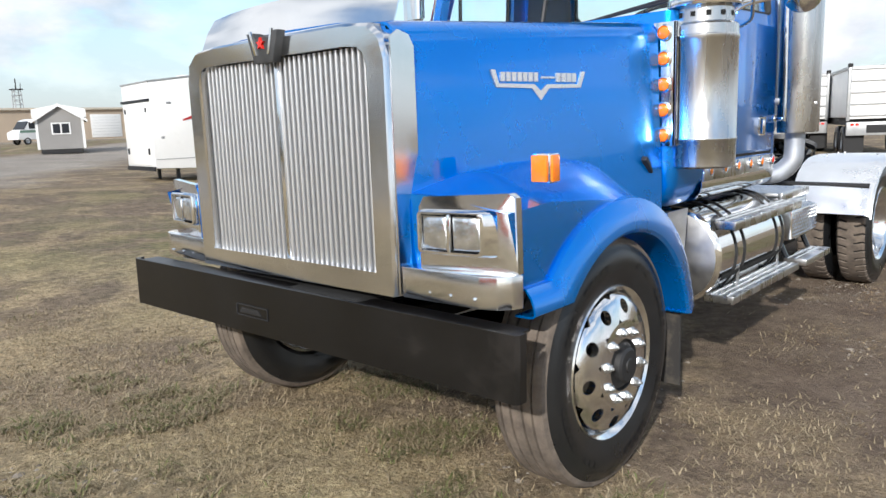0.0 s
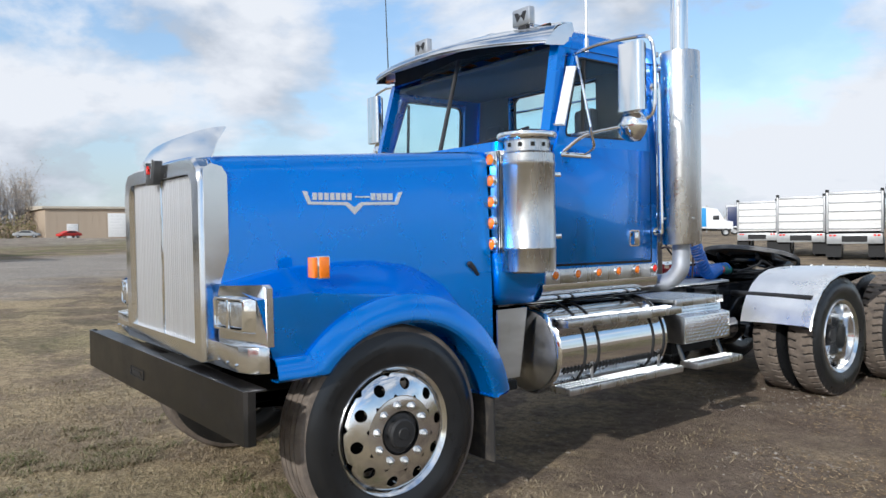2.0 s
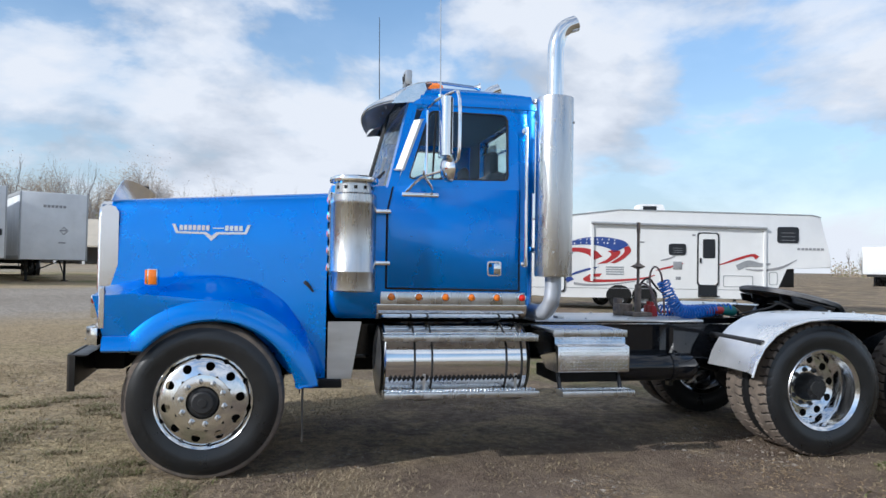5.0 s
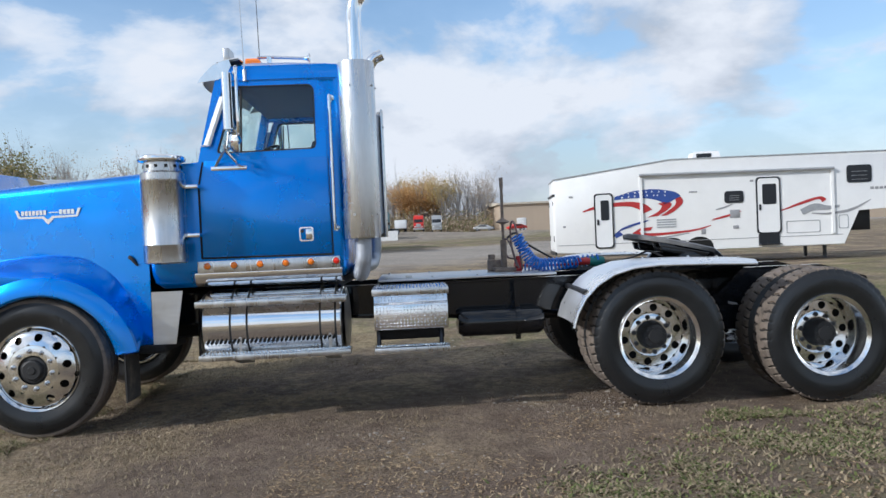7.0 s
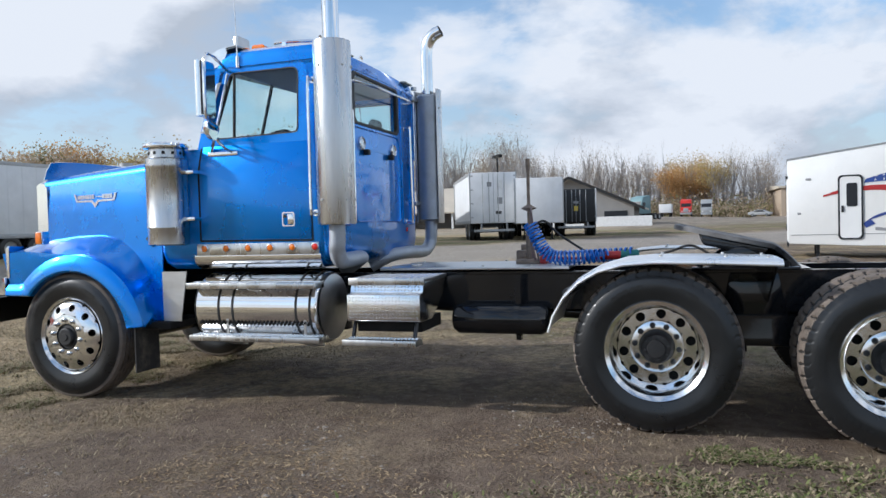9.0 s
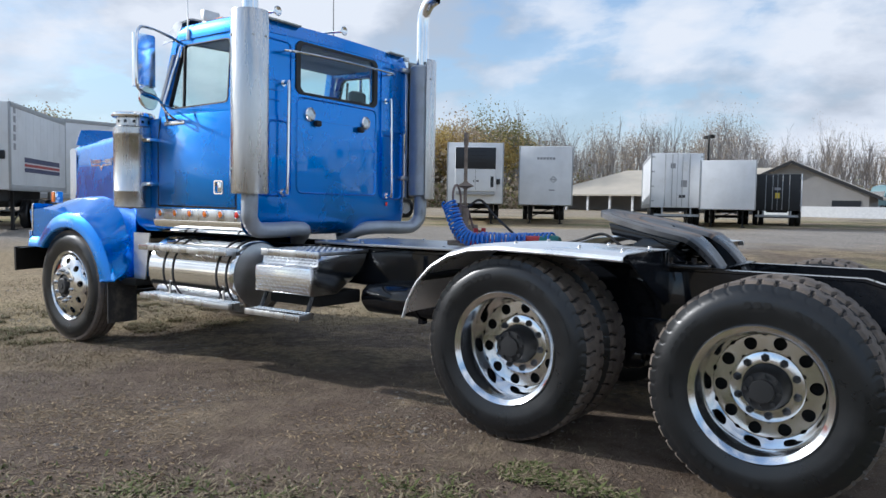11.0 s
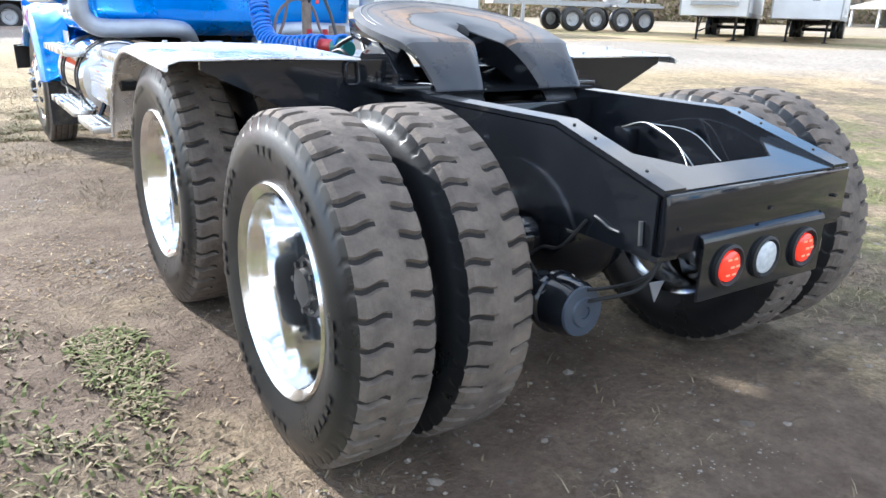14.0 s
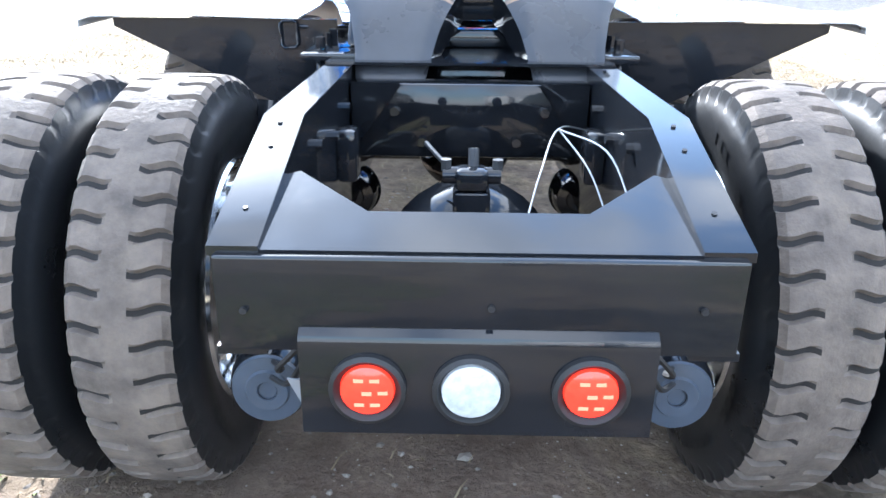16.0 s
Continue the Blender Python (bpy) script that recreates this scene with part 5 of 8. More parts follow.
for x in (0.345, -0.375):
    lampb = part("work_lamp", lathe(B(), [(0, 0.062), (0.02, 0.060), (0.028, 0.050), (0.016, 0.046)], (x, 2.42, 2.13), (0, 1, 0), 28), chrome, cab, "round chrome-rimmed work lamp")
    part("work_lamp_lens", lathe(B(), [(0, 0.047), (0.018, 0.044), (0.024, 0.0)], (x, 2.42, 2.13), (0, 1, 0), 24), clear_lens, lampb)
    bm = B()
    box(bm, x - 0.11 if x > 0 else x + 0.05, x - 0.05 if x > 0 else x + 0.11, 2.42, 2.47, 2.035, 2.085, 0.012)
    part("hose_hanger", bm, black_plastic, cab)


def grab(name, a, b, out, r=0.013):
    a, b, out = Vector(a), Vector(b), Vector(out)
    bm = tube(B(), smooth_path([a, a + out * 0.8, a * 0.97 + b * 0.03 + out, (a + b) / 2 + out, a * 0.03 + b * 0.97 + out, b + out * 0.8, b], 5), r, 10)
    for q in (a, b):
        cyl(bm, q - out * 0.02, q + out * 0.18, 0.026, seg=14)
    return part(name, bm, chrome, cab, "chrome grab handle")


grab("grab_handle", (0.65, 2.42, 2.35), (0.66, 2.42, 1.46), (0, 0.075, 0))
grab("grab_handle", (-0.67, 2.42, 2.37), (-0.69, 2.42, 1.46), (0, 0.075, 0))
for s in (1, -1):
    grab("grab_handle", (1.005 * s, 2.335, 2.56), (1.02 * s, 2.335, 1.53), (0.07 * s, -0.01, 0))
bm = tube(B(), smooth_path([(0.67, 2.42, 2.60), (0.64, 2.53, 2.60), (0.0, 2.55, 2.615), (-0.64, 2.53, 2.62), (-0.67, 2.42, 2.62)]), 0.011, 8)
part("hose_rail", bm, chrome, cab, "thin chrome rail across the rear window")
part("rear_marker", box(B(), -0.72, -0.69, 2.42, 2.428, 1.36, 1.40, 0.004), red_lens, cab)

def soft_corners(poly, r=0.035):
    """The same outline with each corner turned into a short curve."""
    res = []
    for k, (px, py) in enumerate(poly):
        ends = []
        for qx, qy in (poly[k - 1], poly[(k + 1) % len(poly)]):
            d = math.hypot(qx - px, qy - py)
            f = min(r, 0.45 * d) / d
            ends.append((px + (qx - px) * f, py + (qy - py) * f))
        (ax, ay), (bx, by) = ends
        res += [(ax, ay), (0.25 * ax + 0.5 * px + 0.25 * bx, 0.25 * ay + 0.5 * py + 0.25 * by), (bx, by)]
    return res


# doors: a proud skin with a shadow gap, window and hardware
for s in (1, -1):
    door_low = [(1.285, 1.345), (2.275, 1.335), (2.285, 1.345), (2.285, 2.10), (1.325, 2.10), (1.275, 1.9), (1.275, 1.36)]
    bm = B()
    prism(bm, door_low, "x", (CW - 0.01) * s, (CW + 0.008) * s, 0.005)
    # window frame of the door
    o = [(1.330, 2.08), (2.285, 2.08), (2.275, 2.68), (2.24, 2.715), (1.56, 2.715), (1.52, 2.68)]
    i = [(1.415, 2.150), (2.20, 2.165), (2.20, 2.65), (2.17, 2.685), (1.60, 2.685), (1.57, 2.66)]
    o, i = soft_corners(o, 0.02), soft_corners(i)
    loft(bm, [[((side_z(z) + d) * s, y, z) for y, z in p] for p, d in ((o, -0.03), (o, 0.008), (i, 0.008), (i, -0.03))], closed=True)
    door = part("door", bm, blue_paint, cab, "closed blue cab door with black window seal")
    bm = B()
    g = [(2.285, 1.335), (2.297, 1.335), (2.297, 2.71), (2.285, 2.71)]
    prism(bm, [(1.262, 1.322), (2.30, 1.312), (2.30, 1.328), (1.262, 1.338)], "x", (CW - 0.006) * s, (CW + 0.002) * s)
    prism(bm, [(2.289, 1.32), (2.303, 1.32), (2.292, 2.10), (2.289, 2.10)], "x", (CW - 0.006) * s, (CW + 0.002) * s)
    prism(bm, [(1.256, 1.33), (1.272, 1.33), (1.272, 1.9), (1.31, 2.09), (1.298, 2.09), (1.256, 1.9)], "x", (CW - 0.006) * s, (CW + 0.002) * s)
    part("door_gap", bm, dark_void, door)
    k = [(1.425, 2.160), (2.19, 2.175), (2.19, 2.65), (2.16, 2.675), (1.61, 2.675), (1.585, 2.65)]
    k = soft_corners(k)
    bm = B()
    loft(bm, [[((side_z(z) + d) * s, y, z) for y, z in p] for p, d in ((i, 0.012), (k, 0.012), (k, -0.02))], closed=True)
    part("window_seal", bm, black_plastic, door)
    bm = B()
    a = [bm.verts.new(((side_z(z) - 0.008) * s, y, z)) for y, z in k]
    bm.faces.new(a)
    bmesh.ops.solidify(bm, geom=bm.faces[:], thickness=0.005)
    pane = part("side_window", bm, window_glass, door, "tinted side window")
    pane.visible_shadow = False
    part("vent_bar", prism(B(), [(1.60, 2.16), (1.612, 2.16), (1.632, 2.66), (1.62, 2.66)], "x", 0.99 * s, 1.015 * s), black_plastic, door)
    bm = B()
    loft(bm, [[((CW + d) * s, y, z) for y, z in rounded(2.035 + e, 2.150 - e, 1.429 + e, 1.546 - e, 0.016)] for d, e in ((0.006, 0), (0.016, 0.002), (0.016, 0.012), (0.004, 0.016))], closed=True, caps=True)
    handle = part("door_handle", bm, chrome, door, "square chrome paddle door handle")
    part("handle_paddle", box(B(), *sorted(((CW + 0.008) * s, (CW + 0.022) * s)), 2.088, 2.14, 1.446, 1.53, 0.006), chrome, handle)
    part("handle_lock", cyl(B(), ((CW + 0.006) * s, 2.062, 1.512), ((CW + 0.014) * s, 2.062, 1.512), 0.013, seg=14), black_plastic, handle)
    # lamp strip below the door
    bm = B()
    box(bm, *sorted((0.98 * s, 1.026 * s)), 1.225, 2.345, 1.21, 1.305, 0.004)
    strip = part("sill_lamp_strip", bm, stainless, cab, "stainless sill strip with five amber and one red lamp")
    bm = loft(B(), [[(x * s, y, z) for x, z in ((1.022, 1.212), (1.024, 1.185), (1.012, 1.150), (0.985, 1.118), (0.93, 1.095), (0.80, 1.09))] for y in (1.20, 1.21, 2.35, 2.36)])
    thicken(bm, 0.004)
    part("sill_skirt", bm, chrome, strip)
    for q, y in enumerate((1.305, 1.512, 1.716, 1.918, 2.117, 2.318)):
        part("lamp_rim", lathe(B(), [(0, 0.034), (0.008, 0.033), (0.011, 0.026), (0.004, 0.023)], (1.026 * s, y, 1.268), (s, 0, 0), 24), chrome, strip)
        part("red_lamp" if q == 5 else "amber_lamp", lathe(B(), [(0, 0.024), (0.009, 0.022), (0.014, 0.010), (0.015, 0.0)], (1.026 * s, y, 1.268), (s, 0, 0), 20), red_lens if q == 5 else amber, strip)
    # mirror with tubular arms, convex spot mirror below
    bm = B()
    loft(bm, [[(x * s, y, z) for x, y in rounded(1.30, 1.48, 1.585, 1.655, 0.028)] for z in (2.275, 2.69)], closed=True, caps=True)
    mirror_head = part("side_mirror", bm, chrome, cab, "tall chrome-backed west-coast mirror")
    part("mirror_glass", box(B(), *sorted((1.312 * s, 1.468 * s)), 1.655, 1.659, 2.29, 2.675), chrome, mirror_head)
    part("mirror_edge", box(B(), *sorted((1.303 * s, 1.477 * s)), 1.640, 1.656, 2.28, 2.685, 0.01), black_plastic, mirror_head)
    bm = B()
    tube(bm, smooth_path([(0.985 * s, 1.56, 2.70), (1.15 * s, 1.60, 2.73), (1.36 * s, 1.67, 2.74), (1.47 * s, 1.69, 2.72), (1.50 * s, 1.70, 2.60), (1.50 * s, 1.70, 2.32), (1.46 * s, 1.69, 2.235), (1.30 * s, 1.66, 2.20), (1.12 * s, 1.50, 2.15), (1.02 * s, 1.40, 2.05)], 5), 0.012, 8)
    tube(bm, [(1.02 * s, 1.40, 2.035), (1.02 * s, 1.62, 2.035)], 0.014, 8)
    tube(bm, smooth_path([(1.02 * s, 1.60, 2.04), (1.12 * s, 1.58, 2.08), (1.15 * s, 1.52, 2.16), (1.16 * s, 1.51, 2.20)]), 0.010, 8)
    tube(bm, [(1.15 * s, 1.52, 2.17), (1.0 * s, 1.46, 2.16)], 0.009, 8)
    tube(bm, [(1.15 * s, 1.53, 2.17), (1.0 * s, 1.56, 2.68)], 0.009, 8)
    part("mirror_arm", bm, chrome, mirror_head)
    part("mirror_bracket", box(B(), *sorted((1.02 * s, 1.036 * s)), 1.37, 1.65, 2.018, 2.05, 0.004), chrome, mirror_head)
    bm = lathe(B(), [(0.0, 0.0), (0.006, 0.05), (0.03, 0.085), (0.06, 0.098), (0.064, 0.094), (0.062, 0.0)], (1.38 * s, 1.60, 2.185), (-0.25 * s, 1, 0.1), 28)
    spot = part("spot_mirror", bm, chrome, cab, "round convex chrome spot mirror")
    if s < 0:
        for ob in (mirror_head, spot):
            ob.location = (0, -0.10, 0.09)
    # white wind deflector on the A post
    bm = B()
    loft(bm, [[((side_z(z) + 0.02) * s, y - 0.045, z), ((side_z(z) + 0.06) * s, y, z), ((side_z(z) + 0.05) * s, y + 0.02, z), ((side_z(z) + 0.01) * s, y - 0.02, z)] for y, z in ((1.345, 2.22), (1.36, 2.21), (1.50, 2.60), (1.515, 2.605))], closed=True, caps=True)
    part("wind_deflector", bm, pm("deflector_white", (0.70, 0.72, 0.74), 0.3), cab, "pale plastic wind deflector on the post")

# windscreen in two panes with a centre post
for s in (1, -1):
    bm = B()
    vs = [bm.verts.new(p) for p in ((0.015 * s, 1.19, 2.10), (0.93 * s, 1.29, 2.10), (0.895 * s, 1.455, 2.80), (0.015 * s, 1.385, 2.83))]
    bm.faces.new(vs)
    bmesh.ops.solidify(bm, geom=bm.faces[:], thickness=0.006)
    pane = part("windscreen_pane", bm, window_glass, cab, "windscreen half reflecting cloud")
    pane.visible_shadow = False
    bm = tube(B(), [(0.30 * s, 1.14, 2.12), (0.45 * s, 1.165, 2.135), (0.80 * s, 1.24, 2.19)], 0.008, 6)
    tube(bm, [(0.40 * s, 1.155, 2.13), (0.86 * s, 1.255, 2.215)], 0.010, 6)
    part("wiper", bm, black_plastic, cab)
part("windscreen_post", tube(B(), [(0, 1.185, 2.10), (0, 1.385, 2.83)], 0.016, 8), black_plastic, cab)
bm = B()
loft(bm, [[(x, y, z) for x, y, z in ((-0.97, 1.27 + d, 2.09), (-0.5, 1.20 + d, 2.09), (0, 1.165 + d, 2.09), (0.5, 1.20 + d, 2.09), (0.97, 1.27 + d, 2.09))] for d in (0.0, 0.06)])
thicken(bm, 0.03)
part("windscreen_seal", bm, black_plastic, cab)
bm = B()
rings = []
for k in range(13):
    u = -1 + k / 6
    x = 0.885 * u
    y = 0.875 + 0.02 * u * u
    rings.append([(x, y, 2.045 - 0.02 * u * u), (x, 1.02, 2.085), (x, 1.20 + 0.07 * u * u, 2.11)])
loft(bm, rings)
thicken(bm, 0.02)
part("cowl", bm, blue_paint, cab)
# stainless visor, sitting a little higher on the right-hand side
def visor_rows(drop):
    rows = []
    for k in range(25):
        u = -1 + k / 12
        lean = -0.042 * u
        back = 0.125 * u * u + 0.06 * max(0.0, u) ** 2
        edge = abs(u) ** 6
        rows.append([(0.93 * u, 1.60, 2.955 - 0.03 * u * u - drop), (0.945 * u, 1.49, 2.968 - 0.045 * u * u + lean * 0.4 - drop), (0.965 * u, 1.36 + back * 0.25, 2.950 - 0.055 * u * u + lean * 0.7 - drop), (0.98 * u, 1.22 + back * 0.75, 2.898 - 0.042 * u * u + lean - drop), (0.985 * u, 1.165 + back * 0.97, 2.862 - 0.036 * u * u + lean - drop), (0.985 * u, 1.155 + back, 2.838 - 0.038 * u * u + lean - drop)])
    return rows


bm = loft(B(), visor_rows(0.0))
thicken(bm, 0.006)
visor = part("sun_visor", bm, polished, cab, "polished stainless drop visor")
bm = loft(B(), [[(x * 0.998, y + 0.006, z) for x, y, z in row] for row in visor_rows(0.014)])
thicken(bm, 0.004)
part("visor_underside", bm, brushed, visor)
for s in (1, -1):
    h = 0.0 if s > 0 else 0.084
    bm = prism(B(), [(1.285, 2.722 + h), (1.315, 2.765 + h), (1.36, 2.812 + h), (1.41, 2.855 + h), (1.47, 2.882 + h), (1.54, 2.896 + h * 0.6), (1.555, 2.85 + h * 0.5), (1.52, 2.785 + h * 0.7), (1.453, 2.742 + h)], "x", *sorted((0.982 * s, 0.988 * s)))
    part("visor_wing", bm, polished, visor)
# black sheet added to paint in the shade between visor and windscreen
part("visor_filler", box(B(), -0.90, 0.90, 1.42, 1.437, 2.79, 2.90), dark_void, visor)
for k in range(7):
    u = -0.84 + k * 0.28
    part("visor_rivet", cyl(B(), (u, 1.36 + 0.06 * u * u, 2.885 - 0.04 * u), (u, 1.36 + 0.06 * u * u, 2.912 - 0.04 * u - 0.03 * u * u), 0.008, seg=8), brushed, visor)
# roof furniture
for x, h in ((0.62, 0.0), (-0.54, 0.035)):
    bm = box(B(), x - 0.085, x + 0.085, 1.43, 1.485, 2.945 + h, 3.065 + h, 0.010)
    rl = part("roof_lamp", bm, brushed, cab, "square chrome roof lamp cover with dark emblem")
    prism(bm := B(), [(x - 0.055, 3.035 + h), (x - 0.032, 2.975 + h), (x - 0.006, 3.01 + h), (x + 0.006, 3.01 + h), (x + 0.032, 2.975 + h), (x + 0.055, 3.035 + h), (x + 0.028, 3.035 + h), (x + 0.012, 3.015 + h), (x - 0.012, 3.015 + h), (x - 0.028, 3.035 + h)], "y", 1.424, 1.43)
    part("lamp_emblem", bm, black_plastic, rl)
    part("lamp_foot", box(B(), x - 0.04, x + 0.04, 1.44, 1.48, 2.90 + h, 2.95 + h, 0.006), black_plastic, rl)
for x in (0.66, -0.56, 0.0, 0.32, -0.28):
    bm = B()
    loft(bm, [[(x + a * f, y, z) for a, y, z in ((-0.05, 1.61, z0), (0.05, 1.61, z0), (0.05, 1.76 + e, z0), (-0.05, 1.76 + e, z0))] for f, z0, e in ((1.0, 2.87, 0), (0.9, 2.955, -0.03), (0.5, 2.975, -0.06))], closed=True, caps=True)
    part("clearance_lamp", bm, amber, cab, "amber roof clearance lamp")
for s in (1, -1):
    bm = tube(B(), smooth_path([(0.42 * s, 1.66, 3.045), (0.42 * s, 1.78, 3.045), (0.42 * s, 2.02, 3.03), (0.42 * s, 2.08, 3.028)]), 0.013, 10)
    lathe(bm, [(0, 0.013), (0.03, 0.022), (0.05, 0.045), (0.052, 0.04), (0.03, 0.0)], (0.42 * s, 2.06, 3.028), (0, 1, 0), 18)
    box(bm, 0.42 * s - 0.015, 0.42 * s + 0.015, 1.74, 1.78, 2.86, 3.045)
    part("air_horn", bm, chrome, cab, "chrome roof air horn")
    ay, ah = (1.66, 0.0) if s > 0 else (1.42, 0.10)
    bm = tube(B(), [(1.0 * s, ay, 2.75 + ah), (1.005 * s, ay - 0.01, 3.3 + ah), (1.01 * s, ay - 0.02, 3.95 + ah)], 0.006, 6, r_end=0.003)
    cyl(bm, (1.0 * s, ay, 2.72 + ah), (1.0 * s, ay, 2.81 + ah), 0.014, seg=8)
    part("antenna", bm, black_plastic if s < 0 else stainless, cab, "thin whip antenna")
# inside the cab
bm = B()
box(bm, -0.93, 0.93, 1.32, 1.55, 1.75, 2.13, 0.04)
part("dashboard", bm, trim_grey, cab)
bm = B()
box(bm, -0.93, 0.93, 2.30, 2.36, 1.4, 2.30, 0.02)
part("back_trim", bm, trim_grey, cab)
for x in (0.52, -0.52):
    bm = B()
    box(bm, x - 0.26, x + 0.26, 1.75, 2.22, 1.66, 1.82, 0.05)
    box(bm, x - 0.25, x + 0.25, 2.12, 2.27, 1.80, 2.28, 0.06)
    box(bm, x - 0.10, x + 0.10, 2.15, 2.24, 2.26, 2.46, 0.04)
    part("driver_seat", bm, seat_cloth, cab, "dark cloth high-back seat")
bm = B()
d = Vector((0, -0.55, 0.83)).normalized()
u, v = Vector((1, 0, 0)), d.cross(Vector((1, 0, 0)))
ctr = Vector((0.52, 1.64, 2.14))
loop = [ctr + (u * math.cos(2 * math.pi * k / 28) + v * math.sin(2 * math.pi * k / 28)) * 0.21 for k in range(29)]
tube(bm, loop, 0.014, 8)
for k in (0, 10, 18):
    tube(bm, [ctr, loop[k]], 0.012, 6)
tube(bm, [ctr, ctr - d * 0.3], 0.03, 8)
part("steering_wheel", bm, black_plastic, cab)

# exhaust stacks
for s in (1, -1):
    cx, cy = 1.095 * s, 2.545
    bm = lathe(B(), [(1.46, 0.0), (1.46, 0.10), (1.475, 0.122), (2.74, 0.122), (2.76, 0.10), (2.76, 0.06)], (cx, cy, 0), (0, 0, 1), 36)
    stack = part("exhaust_muffler", bm, muffler_grey, truck, "grey vertical muffler with chrome heat shield")
    bm = B()
    d0 = 0 if s > 0 else 180
    rings = []
    for z in (1.435, 1.45, 2.80, 2.812):
        rr = 0.143 if 1.44 < z < 2.81 else 0.140
        rings.append([(cx + rr * math.cos(radians(d0 + a)), cy + rr * math.sin(radians(d0 + a)), z) for a in range(-125, 126, 10)])
    loft(bm, rings)
    thicken(bm, 0.004)
    shield = part("heat_shield", bm, stainless, stack, "scuffed polished heat shield with bolt heads")
    bm = B()
    for a in (-105, -20, 60, 105):
        for z in (1.62, 2.62):
            q = Vector((math.cos(radians(d0 + a)), math.sin(radians(d0 + a)), 0))
            cyl(bm, Vector((cx, cy, z)) + q * 0.142, Vector((cx, cy, z)) + q * 0.152, 0.009, seg=8)
    part("shield_bolts", bm, brushed, shield, kind="stuff")
    bm = tube(B(), smooth_path([(cx, cy, 2.72), (cx, cy, 2.95), (cx, cy, 3.18), (cx, cy + 0.02, 3.29), (cx, cy + 0.075, 3.37), (cx, cy + 0.16, 3.41)], 6), 0.062, 24, caps=False)
    thicken(bm, 0.003)
    part("tail_pipe", bm, chrome, stack, "curved chrome exhaust pipe")
    bm = tube(B(), smooth_path([(cx, cy, 1.48), (cx, cy, 1.34), (cx - 0.01 * s, cy - 0.01, 1.24), (cx - 0.09 * s, cy - 0.03, 1.165), (cx - 0.22 * s, cy - 0.05, 1.15), (0.52 * s, cy - 0.08, 1.155), (0.36 * s, cy - 0.17, 1.13), (0.27 * s, cy - 0.34, 1.04)], 6), 0.063, 20)
    part("exhaust_elbow", bm, muffler_grey, stack)
    bm = B()
    for z in (1.62, 2.68):
        box(bm, *sorted((0.88 * s, 1.05 * s)), 2.42, 2.47, z, z + 0.04, 0.006)
    box(bm, *sorted((0.98 * s, 1.0 * s)), 2.43, 2.45, 1.45, 2.74, 0.004)
    part("stack_bracket", bm, brushed, stack)
    bm = B()
    cyl(bm, (cx - 0.14 * s, cy - 0.1, 2.80), (cx - 0.14 * s, cy - 0.1, 2.83), 0.03, seg=12)
    part("stack_clamp", bm, brushed, stack)

# fuel tank, straps, steps
def lozenges(bm, o, u, v, n, m):
    """Raised slanting lozenges in n by m places over the face from o along u and v."""
    o, u, v = Vector(o), Vector(u), Vector(v)
    du, dv = u.normalized(), v.normalized()
    nrm = du.cross(dv)
    if nrm.dot(Vector((o.x, 0, 2))) < 0:
        nrm = -nrm
    for j in range(m):
        for i in range(n):
            c = o + u * ((i + 0.5) / n) + v * ((j + 0.5) / m)
            t = 0.79 if (i + j) % 2 else -0.79
            a = du * math.cos(t) + dv * math.sin(t)
            b = du * -math.sin(t) + dv * math.cos(t)
            q = [bm.verts.new(c + a * x + b * y + nrm * z) for x, y, z in ((-0.013, 0, 0), (0, -0.0045, 0), (0.013, 0, 0), (0, 0.0045, 0), (-0.007, 0, 0.004), (0.007, 0, 0.004))]
            for f in ((0, 1, 5, 4), (1, 2, 5), (2, 3, 4, 5), (3, 0, 4)):
                bm.faces.new([q[k] for k in f])
    bmesh.ops.recalc_face_normals(bm, faces=bm.faces[:])
    return bm


